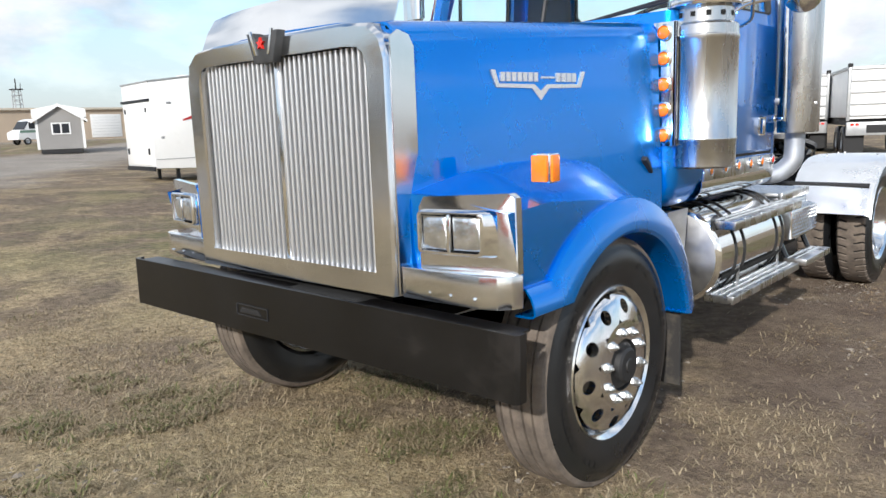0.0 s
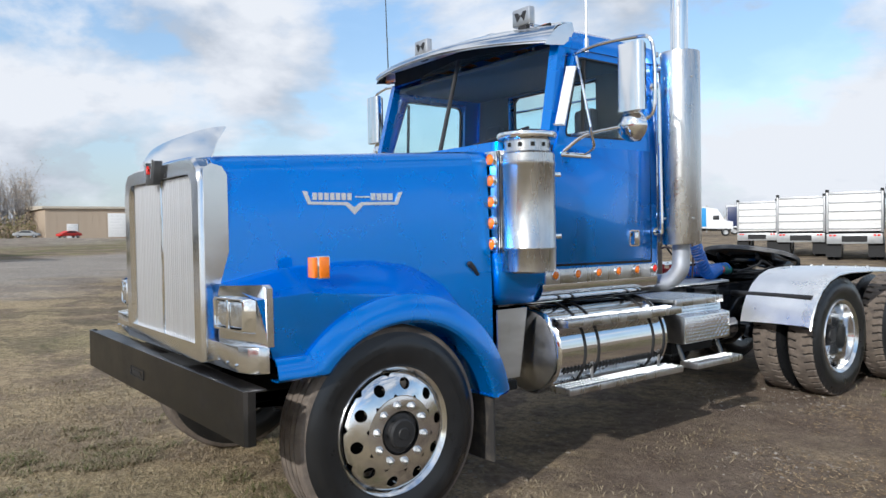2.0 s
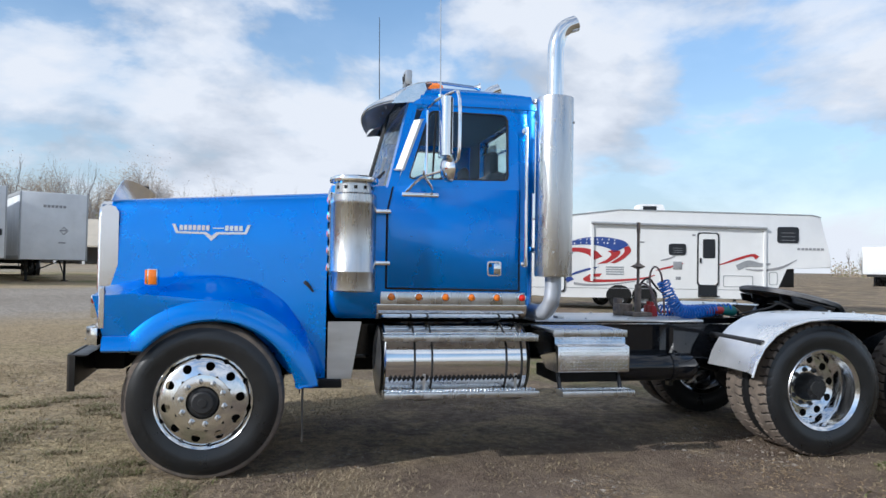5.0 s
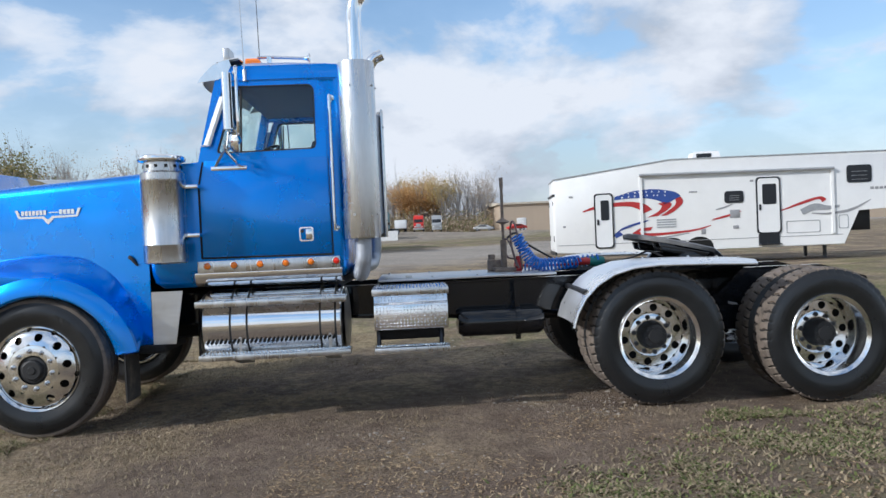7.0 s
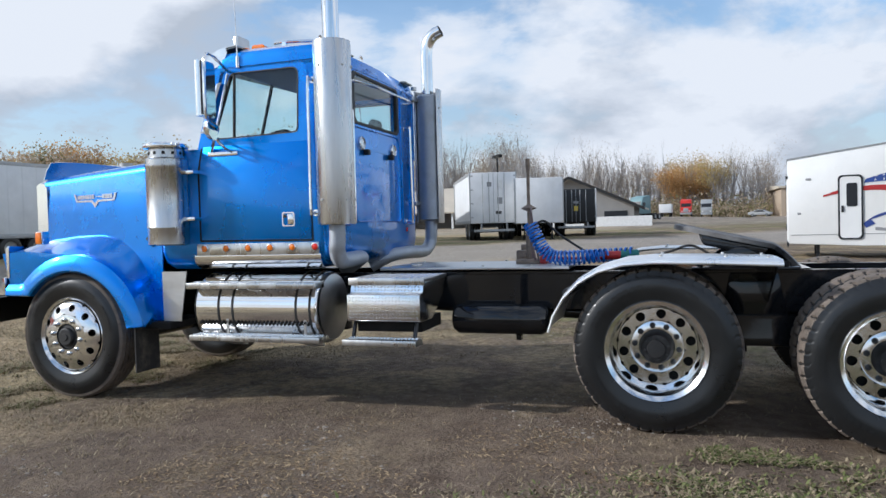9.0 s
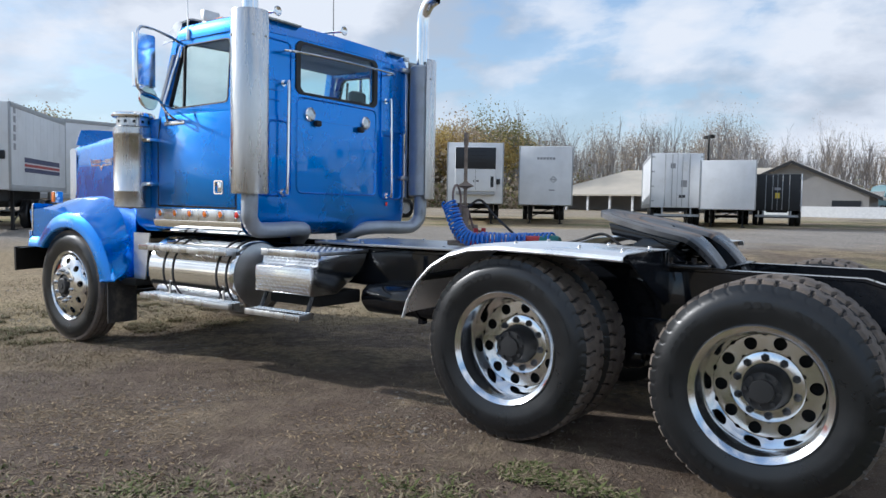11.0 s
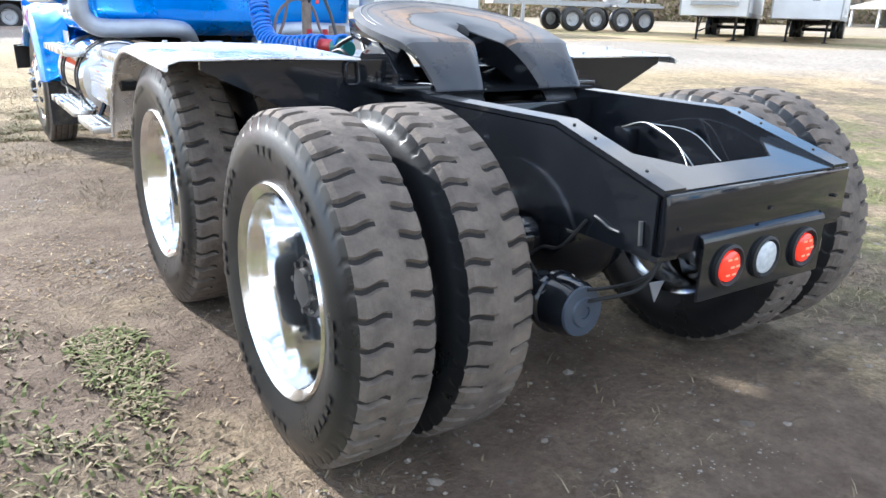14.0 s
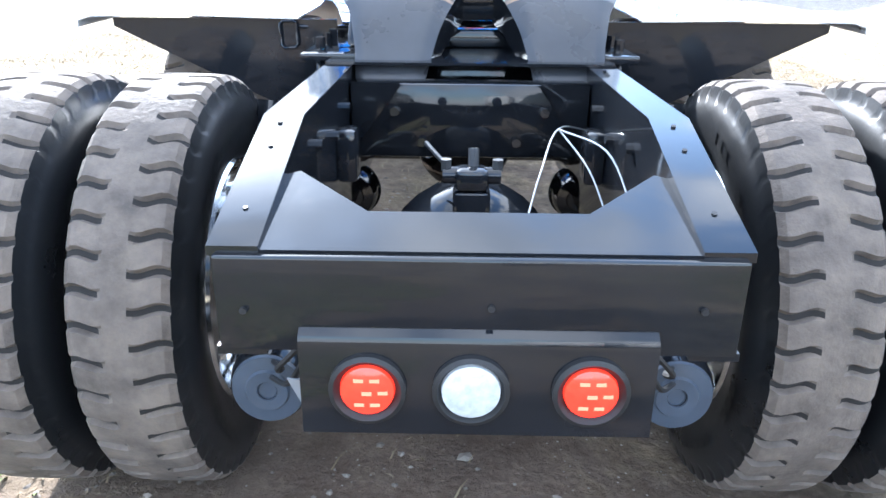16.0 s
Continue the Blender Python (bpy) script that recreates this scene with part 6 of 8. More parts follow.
def fuel_side(s):
    cx, cz, r = 0.835 * s, 0.78, 0.285
    bm = lathe(B(), [(0, 0.0), (0.0, 0.20), (0.012, 0.262), (0.03, r), (1.10, r), (1.118, 0.262), (1.13, 0.20), (1.13, 0.0)], (cx, 1.235, cz), (0, 1, 0), 56)
    tank = part("fuel_tank", bm, chrome, truck, "mirror-polished cylindrical aluminium fuel tank")
    for y, d in ((1.235, -1), (2.365, 1)):
        part("tank_end", lathe(B(), [(0.004, 0.262), (0.018, 0.20), (0.03, 0.10), (0.033, 0.0)], (cx, y, cz), (0, d, 0), 40), brushed, tank)
    for y in (1.47, 1.60, 2.17, 2.29):
        part("tank_strap", lathe(B(), [(0, r + 0.001), (0, r + 0.007), (0.014, r + 0.007), (0.014, r + 0.001)], (cx, y, cz), (0, 1, 0), 56), black_plastic, tank)
    # perforated step strips low and high on the tank
    for a, n in ((38, 30), (-22, 30)):
        w = radians(a)
        q = Vector((cx + s * math.cos(w) * (r + 0.006), 0, cz + math.sin(w) * (r + 0.006)))
        t = Vector((-s * math.sin(w), 0, math.cos(w)))
        nrm = Vector((s * math.cos(w), 0, math.sin(w)))
        bm = B()
        for k in range(n):
            y = 1.30 + 0.98 * k / (n - 1)
            cen = q + Vector((0, y, 0))
            vs = [bm.verts.new(cen + t * a_ + Vector((0, b_, 0)) + nrm * c_) for c_ in (0.0, 0.006) for a_, b_ in ((-0.022, -0.010), (-0.006, -0.016), (0.022, 0.004), (0.012, 0.016), (-0.01, 0.008))]
            bm.faces.new(vs[5:])
            for i in range(5):
                bm.faces.new((vs[i], vs[(i + 1) % 5], vs[5 + (i + 1) % 5], vs[5 + i]))
        part("tank_tread_strip", bm, dark_void, tank, kind="stuff")
    for y in (1.42, 1.62, 2.14, 2.3):
        part("tank_bracket", box(B(), *sorted((0.44 * s, 0.56 * s)), y, y + 0.04, 0.55, 1.0, 0.005), black_paint, tank)
    def step(y0, y1, x0, x1, z, h, name, label):
        bm = B()
        box(bm, *sorted((x0 * s, x1 * s)), y0, y1, z - h, z - 0.006, 0.004)
        st = part(name, bm, stainless, truck, label)
        bm = B()
        n = int((y1 - y0) / 0.028)
        for row in range(max(2, int((x1 - x0) / 0.05))):
            for k in range(n):
                y = y0 + 0.02 + k * 0.028 + (0.014 if row % 2 else 0)
                x = x0 + 0.025 + row * 0.045
                if x < x1 - 0.01 and y < y1 - 0.012:
                    lathe(bm, [(0, 0.0105), (0.006, 0.009), (0.006, 0.005)], (x * s, y, z - 0.006), (0, 0, 1), 6)
        part("step_grip", bm, polished, st, kind="stuff")
        return st
    step(1.235, 2.40, 1.06, 1.20, 1.005, 0.055, "upper_step", "gripped aluminium step on top of the tank")
    low = step(1.245, 2.415, 1.04, 1.195, 0.585, 0.05, "lower_step", "long gripped aluminium running step")
    for y in (1.50, 2.20):
        bm = B()
        prism(bm, [(0.93, 0.47), (1.15, 0.53), (1.15, 0.545), (0.93, 0.53)], "y", y, y + 0.12) if s > 0 else prism(bm, [(-0.93, 0.47), (-1.15, 0.53), (-1.15, 0.545), (-0.93, 0.53)], "y", y, y + 0.12)
        box(bm, *sorted((1.10 * s, 1.11 * s)), y + 0.04, y + 0.06, 0.55, 0.70)
        part("step_bracket", bm, brushed, low)
    low2 = step(2.60, 3.19, 1.04, 1.19, 0.575, 0.05, "box_step", "short gripped step below the tool box")
    for y in (2.63, 3.13):
        part("step_hanger", tube(B(), [(0.98 * s, y, 0.72), (1.06 * s, y, 0.545)], 0.018, 6), black_paint, low2)
    # tread plate box with a stepped top
    bm = B()
    prism(bm, [(0.46 * s, 0.985), (1.0 * s, 0.985), (1.005 * s, 0.905), (1.085 * s, 0.895), (1.085 * s, 0.70), (1.06 * s, 0.69), (0.80 * s, 0.69), (0.52 * s, 0.86)], "y", 2.60, 3.19, 0.006)
    bx = part("tool_box", bm, polished, truck, "bright tread-plate tool box with step top")
    bm = B()
    box(bm, *sorted((0.99 * s, 1.02 * s)), 2.585, 3.205, 0.965, 1.018, 0.006)
    part("box_step_edge", bm, stainless, bx)
    part("box_tread", lozenges(B(), (1.0855 * s, 2.61, 0.712), (0, 0.57, 0), (0, 0, 0.175), 21, 7), polished, bx, kind="stuff")
    part("box_tread", lozenges(B(), (1.0065 * s, 2.62, 0.912), (0, 0.55, 0), (0, 0, 0.05), 20, 2), polished, bx, kind="stuff")
    part("box_tread", lozenges(B(), (1.012 * s, 2.61, 0.9045), (0, 0.57, 0), (0.07 * s, 0, -0.008), 21, 3), polished, bx, kind="stuff")
    part("box_tread", lozenges(B(), (0.50 * s, 2.60, 1.0155), (0, 0.59, 0), (0.48 * s, 0, 0), 21, 15), polished, bx, kind="stuff")
    bm = B()
    box(bm, *sorted((0.46 * s, 0.99 * s)), 2.585, 3.205, 0.99, 1.015, 0.004)
    part("box_lid", bm, brushed, bx)
    bm = B()
    box(bm, *sorted((0.50 * s, 0.95 * s)), 2.62, 3.16, 0.60, 0.70, 0.01)
    part("box_mount", bm, dark_void, bx)


fuel_side(1)
# air tank under the frame
bm = lathe(B(), [(0, 0.0), (0.02, 0.09), (0.06, 0.118), (0.72, 0.118), (0.76, 0.09), (0.78, 0.0)], (0.56, 3.28, 0.66), (0, 1, 0), 32)
air_tank = part("air_tank", bm, black_paint, truck, "black cylindrical air reservoir")
bm = lathe(B(), [(0, 0.119), (0, 0.126), (0.04, 0.126), (0.04, 0.119)], (0.56, 3.80, 0.66), (0, 1, 0), 32)
box(bm, 0.53, 0.59, 3.80, 3.84, 0.50, 1.0)
part("tank_strap", bm, black_paint, air_tank)
# deck plate behind the cab
bm = B()
box(bm, -0.47, 0.47, 2.62, 4.20, 1.040, 1.062, 0.004)
deck = part("deck_plate", bm, brushed, truck, "flat aluminium deck plate behind the cab")
bm = B()
for x in (-0.42, 0.42):
    for y in (2.7, 3.1, 3.5, 3.9, 4.15):
        cyl(bm, (x, y, 1.06), (x, y, 1.074), 0.012, seg=8)
box(bm, 0.25, 0.36, 2.86, 2.92, 1.062, 1.085, 0.004)
part("deck_bolts", bm, brushed, deck, kind="stuff")
# hose post and coiled air lines
bm = B()
cyl(bm, (-0.01, 3.80, 1.06), (-0.01, 3.80, 1.36), 0.030, seg=14)
cyl(bm, (-0.01, 3.80, 1.36), (-0.01, 3.80, 1.85), 0.014, seg=10)
cyl(bm, (-0.01, 3.80, 1.85), (-0.01, 3.80, 1.95), 0.018, seg=10)
lathe(bm, [(0.0, 0.0), (0.03, 0.07), (0.06, 0.02), (0.09, 0.0)], (-0.01, 3.80, 1.50), (0, 0, 1), 14)
box(bm, -0.11, 0.09, 3.70, 3.90, 1.062, 1.10, 0.006)
box(bm, -0.23, -0.11, 3.66, 3.80, 1.062, 1.17, 0.01)
box(bm, -0.31, -0.21, 3.68, 3.74, 1.062, 1.22, 0.01)
part("hose_post", bm, rust, truck, "rusty post with brackets for the air lines")


def coil(a, sag, b, turns, r, wire):
    mid = smooth_path([a, sag, b], 40)
    n = turns * 14
    pts = []
    for k in range(n + 1):
        f = k / n * (len(mid) - 1)
        i = min(int(f), len(mid) - 2)
        p = mid[i].lerp(mid[i + 1], f - i)
        d = (mid[i + 1] - mid[i]).normalized()
        _, u, v = frame_of(d)
        w = 2 * math.pi * k / 14
        pts.append(p + (u * math.cos(w) + v * math.sin(w)) * r)
    return tube(B(), pts, wire, 6)


part("coiled_air_line", coil((0.33, 3.87, 1.40), (0.33, 4.05, 1.135), (0.19, 4.46, 1.13), 24, 0.052, 0.0085), hose_blue, truck, "bright blue coiled air hose")
part("coiled_air_line", coil((0.05, 3.98, 1.12), (0.06, 4.3, 1.12), (0.16, 4.66, 1.14), 18, 0.05, 0.0085), hose_blue, truck, "bright blue coiled air hose")
part("hose_grip", cyl(B(), (0.19, 4.45, 1.13), (0.17, 4.57, 1.13), 0.035, seg=14), hose_red, truck, "red hose grip")
part("hose_grip", lathe(B(), [(0, 0.03), (0.04, 0.045), (0.14, 0.05), (0.16, 0.04), (0.16, 0.0)], (0.17, 4.55, 1.13), (-0.1, 1, -0.05), 16), hose_green, truck, "green hose grip")
part("red_air_line", tube(B(), smooth_path([(-0.02, 3.9, 1.12), (-0.1, 4.05, 1.10), (0.0, 4.25, 1.10), (0.2, 4.45, 1.11)]), 0.012, 8), hose_red, truck)
for x, y in ((0.03, 3.93), (-0.07, 3.94)):
    bm = box(B(), x - 0.045, x + 0.045, y - 0.03, y + 0.03, 1.062, 1.165, 0.008)
    cyl(bm, (x, y, 1.165), (x, y, 1.20), 0.018, seg=10)
    part("valve_block", bm, hose_red, truck, "faded red valve block at the post's foot")
part("hose_loop", tube(B(), smooth_path([(0.26, 3.93, 1.09), (0.29, 3.90, 1.30), (0.28, 3.88, 1.47), (0.20, 3.86, 1.53), (0.13, 3.85, 1.44), (0.16, 3.86, 1.25), (0.25, 3.9, 1.10)]), 0.009, 8), hose_brown, truck, "looped weathered hose")
part("hose_loop", tube(B(), smooth_path([(0.24, 3.88, 1.12), (0.20, 3.85, 1.28), (0.08, 3.82, 1.37), (-0.04, 3.81, 1.33), (-0.08, 3.84, 1.2), (-0.07, 3.92, 1.17)]), 0.009, 8), hose_brown, truck, "looped weathered hose")
part("black_air_line", tube(B(), smooth_path([(-0.01, 3.80, 1.34), (-0.04, 3.92, 1.42), (-0.05, 4.05, 1.30), (0.02, 4.30, 1.14)]), 0.010, 8), black_plastic, truck)

# rear fenders over the first drive axle
for s in (1, -1):
    prof = [(4.165, 0.69), (4.20, 0.80), (4.27, 0.92), (4.37, 1.02), (4.50, 1.095), (4.66, 1.140), (4.85, 1.155), (5.2, 1.150), (5.62, 1.135)]
    rings = []
    for y, z in prof:
        xi = 0.60 if y < 4.9 else 0.56
        xo = 1.24 + 0.06 * smoothstep(4.3, 5.5, y)
        rings.append([(xi * s, y, z), (0.9 * s, y, z + 0.006), ((xo - 0.05) * s, y, z + 0.002), ((xo - 0.005) * s, y, z - 0.012), (xo * s, y, z - 0.035)])
    bm = loft(B(), rings)
    thicken(bm, 0.006)
    f = part("rear_fender", bm, fender_metal, truck, "bright half fender over the front drive tyres")
    part("fender_edge", tube(B(), [((1.24 + 0.06 * smoothstep(4.3, 5.5, y)) * s, y, z - 0.03) for y, z in prof], 0.010, 8), fender_metal, f)
    bm = tube(B(), [(0.43 * s, 4.30, 0.93), (1.20 * s, 4.285, 0.925)], 0.026, 12)
    part("fender_tube", bm, black_plastic, f)
    bm = B()
    p = [(0.437, 1.02), (0.46, 0.86), (0.55, 0.80), (1.18, 1.10), (1.18, 1.128), (0.437, 1.128)]
    prism(bm, [(x * s, z) for x, z in p], "y", 5.592, 5.604)
    part("fender_gusset", bm, black_paint, f)
    bm = B()
    for y, z in ((4.9, 1.162), (5.3, 1.156), (5.55, 1.146)):
        for x in (0.7, 1.12):
            cyl(bm, (x * s, y, z - 0.005), (x * s, y, z + 0.008), 0.011, seg=8)
    part("fender_bolts", bm, brushed, f, kind="stuff")

# fifth wheel, tipped back: a round plate whose two rear legs curve down either side of the throat
def plate_material():
    """Scuffed grey steel with a tan ring of old grease and dark scored edges."""
    m = pm("greasy_plate", (0.17, 0.168, 0.168), 0.50, 0.0, var=0.35, scale=7, bump=0.06, bscale=30, rvar=0.25)
    t = m.node_tree
    b = t.nodes["Principled BSDF"]
    tc = t.nodes.new("ShaderNodeTexCoord")
    ln = t.nodes.new("ShaderNodeVectorMath")
    ln.operation = "LENGTH"
    t.links.new(tc.outputs["Object"], ln.inputs[0])
    wob = node(t, "ShaderNodeTexNoise", Scale=3.6, Detail=5.0, Roughness=0.6, Distortion=0.6)
    t.links.new(tc.outputs["Object"], wob.inputs["Vector"])
    r = math_node(t, "ADD", ln.outputs["Value"], math_node(t, "MULTIPLY", math_node(t, "SUBTRACT", wob.outputs[0], 0.5), 0.20))
    ring = ramp(t, r, [(0.235, 0.0), (0.25, 1.0), (0.30, 0.75), (0.335, 0.15), (0.36, 0.45), (0.40, 0.0)])
    line = ramp(t, r, [(0.232, 0.0), (0.242, 0.85), (0.252, 0.0), (0.328, 0.0), (0.336, 0.6), (0.344, 0.0)])
    streak = node(t, "ShaderNodeTexNoise", Scale=8.0, Detail=7.0, Roughness=0.7)
    t.links.new(tc.outputs["Object"], streak.inputs["Vector"])
    amount = math_node(t, "MULTIPLY", ring, ramp(t, streak.outputs[0], [(0.36, 0.35), (0.54, 1.0)]))
    old = b.inputs["Base Color"].links[0].from_socket
    color = mix(t, amount, old, mix(t, streak.outputs[0], (0.13, 0.065, 0.03), (0.46, 0.31, 0.20)))
    color = mix(t, line, color, (0.022, 0.014, 0.010))
    t.links.new(color, b.inputs["Base Color"])
    b.inputs["Specular IOR Level"].default_value = 0.22
    return m


def leg_drop(y):
    d = max(0.0, y - 0.22)
    return 0.30 * d + 1.02 * d * d


def plate_row(y):
    """Inner and outer half-width of the plate at a place along it."""
    out = math.sqrt(max(0.0, 0.48 ** 2 - y * y)) if y < 0.10 else float(np.interp(y, (0.10, 0.20, 0.30, 0.42, 0.54), (0.4695, 0.445, 0.405, 0.382, 0.372)))
    return float(np.interp(y, (-0.001, 0.0, 0.02, 0.10, 0.22, 0.36, 0.54), (0.0, 0.012, 0.034, 0.045, 0.075, 0.125, 0.172))), out


FW = Matrix.Translation((-0.030, 5.45, 1.266)) @ pose(0, 0, 0, -13.0)
bm = B()
rows_y = [-0.48 * math.cos(math.pi / 2 * k / 16) for k in range(17)] + [0.54 * k / 26 for k in range(1, 27)]
rows_y[0] = -0.4795
for s in (1, -1):
    R = []
    for y in rows_y:
        a, c = plate_row(y)
        row = []
        for k in range(15):
            u = k / 14
            x = a + (c - a) * u
            rim = smoothstep(0.445, 0.48, math.hypot(x, y)) if y < 0.1 else smoothstep(0.90, 1.0, u)
            z = -leg_drop(y) - 0.014 * rim - (0.02 * smoothstep(0.12, 0.0, u) if y > 0.02 else 0.0)
            row.append((x * s, y - 0.10 * max(0.0, y - 0.22), z))
        R.append(row)
    loft(bm, R)
bmesh.ops.remove_doubles(bm, verts=bm.verts[:], dist=0.0005)
for f in bm.faces:
    f.material_index = 0 if f.calc_center_median().y < 0.25 else 1
thicken(bm, 0.035)
bmesh.ops.recalc_face_normals(bm, faces=bm.faces[:])
leg_paint = pm("leg_paint", (0.040, 0.042, 0.047), 0.28, 0.1, var=0.3, scale=6, bump=0.05, bscale=30, rvar=0.2)
fifth = part("fifth_wheel", bm, plate_material(), truck, "greasy steel fifth-wheel plate tipped back, brown grease ring", 40)
fifth.data.materials.append(leg_paint)
fifth.matrix_basis = FW
for r in (0.418, 0.446):
    pts = [(r * math.cos(a), r * math.sin(a), -0.0015 - 0.014 * smoothstep(0.445, 0.48, r)) for a in np.linspace(radians(176), radians(364), 50)]
    part("wear_ring", tube(B(), pts, 0.0028, 6), cast_grey, fifth)
part("lock_jaw", box(B(), -0.15, 0.15, -0.14, 0.10, -0.13, -0.045, 0.015), under_black, fifth)
for s in (1, -1):
    # deep dark wall along each side of the throat
    rows = []
    for k in range(15):
        y = 0.02 + 0.47 * k / 14
        a = plate_row(y)[0] + 0.002
        z = -leg_drop(y) - 0.022
        deep = 0.10 * (1 - smoothstep(0.30, 0.49, y)) + 0.012
        yy = y - 0.10 * max(0.0, y - 0.22)
        rows.append([(a * s, yy, z), ((a + 0.016) * s, yy, z), ((a + 0.022) * s, yy, z - deep), ((a + 0.006) * s, yy, z - deep)])
    part("throat_wall", loft(B(), rows, closed=True), under_black, fifth)
for x in (0.22, 0.40, -0.22, -0.40):
    part("plate_rib", prism(B(), [(-0.28, -0.05), (0.20, -0.05), (0.16, -0.12), (-0.24, -0.12)], "x", x - 0.02, x + 0.02, 0.01), black_paint, fifth)
bm = B()
for s in (1, -1):
    prism(bm, [(5.22, 1.05), (5.66, 1.05), (5.55, 1.14), (5.47, 1.19), (5.40, 1.19), (5.32, 1.14)], "x", 0.30 * s, 0.40 * s, 0.01)
    box(bm, *sorted((0.30 * s, 0.52 * s)), 5.10, 5.82, 1.022, 1.045, 0.004)
    for y in (5.16, 5.30, 5.60, 5.74):
        cyl(bm, (0.47 * s, y, 1.04), (0.47 * s, y, 1.085), 0.016, seg=8)
box(bm, -0.35, 0.35, 5.40, 5.50, 1.03, 1.09, 0.01)
mount = part("fifth_wheel_mount", bm, black_paint, truck, "black fifth-wheel base brackets")
bm = tube(B(), smooth_path([(0.36, 5.45, 1.09), (0.48, 5.56, 1.10), (0.56, 5.615, 1.105)]), 0.007, 8)
part("release_bar", bm, black_paint, mount)
bm = tube(B(), [(0.570, 5.618, 1.118), (0.566, 5.618, 1.050), (0.576, 5.618, 1.038), (0.612, 5.618, 1.036), (0.622, 5.618, 1.046), (0.624, 5.618, 1.112), (0.614, 5.618, 1.122), (0.578, 5.618, 1.124), (0.570, 5.618, 1.118)], 0.005, 8)
part("release_handle", bm, black_paint, mount, "black wire release loop")
bm = tube(B(), smooth_path([(0.25, 4.7, 1.1), (0.32, 4.95, 1.16), (0.30, 5.1, 1.20), (0.34, 5.25, 1.12), (0.30, 5.3, 1.08)]), 0.010, 6)
tube(bm, smooth_path([(0.2, 4.7, 1.08), (0.36, 4.9, 1.10), (0.40, 5.12, 1.14), (0.36, 5.2, 1.07)]), 0.008, 6)
part("black_air_line", bm, black_plastic, truck)
part("sliding_plate", box(B(), -0.43, 0.43, 4.95, 5.9, 1.022, 1.03), black_paint, truck)

# ---- round the lot ----
white_paint = pm("trailer_white", (0.74, 0.75, 0.76), 0.42, var=0.10, scale=1.2, bump=0.02, bscale=8, dirt=(0.42, 0.40, 0.37), dirt_amount=0.16, dirt_scale=0.9)
rv_white = pm("rv_white", (0.80, 0.80, 0.79), 0.35, var=0.05, scale=1.0, dirt=(0.6, 0.58, 0.55), dirt_amount=0.08)
trailer_dark = pm("underframe", (0.018, 0.018, 0.019), 0.75, var=0.3)
dark_panel = pm("dark_panel", (0.012, 0.014, 0.018), 0.35, var=0.2)
steel_grey = pm("steel_grey", (0.40, 0.41, 0.42), 0.45, 0.4, var=0.15, dirt=DUST, dirt_amount=0.2)
orange_paint = pm("orange_paint", (0.70, 0.10, 0.03), 0.45, var=0.1, scale=1)
navy_paint = pm("navy_paint", (0.012, 0.025, 0.09), 0.4, var=0.15, scale=1)
sky_paint = pm("sky_blue_paint", (0.03, 0.27, 0.60), 0.4, var=0.1, scale=1)
red_paint = pm("red_paint", (0.55, 0.03, 0.02), 0.35, var=0.1, scale=2)
tank_paint = pm("tank_white", (0.66, 0.67, 0.67), 0.4, var=0.12, scale=1.5, dirt=(0.40, 0.37, 0.33), dirt_amount=0.3)
beige_wall = pm("beige_wall", (0.45, 0.36, 0.27), 0.8, var=0.08, scale=0.2, stretch=(1, 1, 0.2))
tan_roof = pm("tan_roof", (0.52, 0.46, 0.37), 0.7, var=0.12, scale=0.5)
grey_wall = pm("grey_siding", (0.28, 0.27, 0.26), 0.8, var=0.1, scale=0.8)
white_trim = pm("white_trim", (0.75, 0.75, 0.74), 0.5)
navy_stripe = pm("navy_stripe", (0.02, 0.025, 0.10), 0.4)
red_stripe = pm("red_stripe", (0.42, 0.03, 0.03), 0.4)
grey_stripe = pm("grey_stripe", (0.30, 0.30, 0.31), 0.4)

far_tyre = part_mesh(lathe(B(), [(-0.13, 0.30), (-0.14, 0.40), (-0.12, 0.48), (-0.08, 0.51), (0.08, 0.51), (0.12, 0.48), (0.14, 0.40), (0.13, 0.30)], (0, 0, 0), (1, 0, 0), 24), "far_tyre", rubber)
far_rim = part_mesh(lathe(B(), [(0.10, 0.30), (0.11, 0.29), (0.04, 0.25), (0.02, 0.12), (0.06, 0.10), (0.06, 0.0)], (0, 0, 0), (1, 0, 0), 20), "far_rim", steel_grey)


def far_wheel(parent, x, y, s, z=0.51, scale=1.0):
    w = part("wheel", far_rim, None, parent)
    w.matrix_basis = Matrix.Translation((x, y, z)) @ pose(0, 0, 0, 0, 0, 0 if s > 0 else 180) @ Matrix.Scale(scale, 4)
    part("tyre", far_tyre, None, w)


def at_ground(x, y, turn):
    return Matrix.Translation((x, y, ground_z(x, y))) @ pose(0, 0, 0, 0, 0, turn)


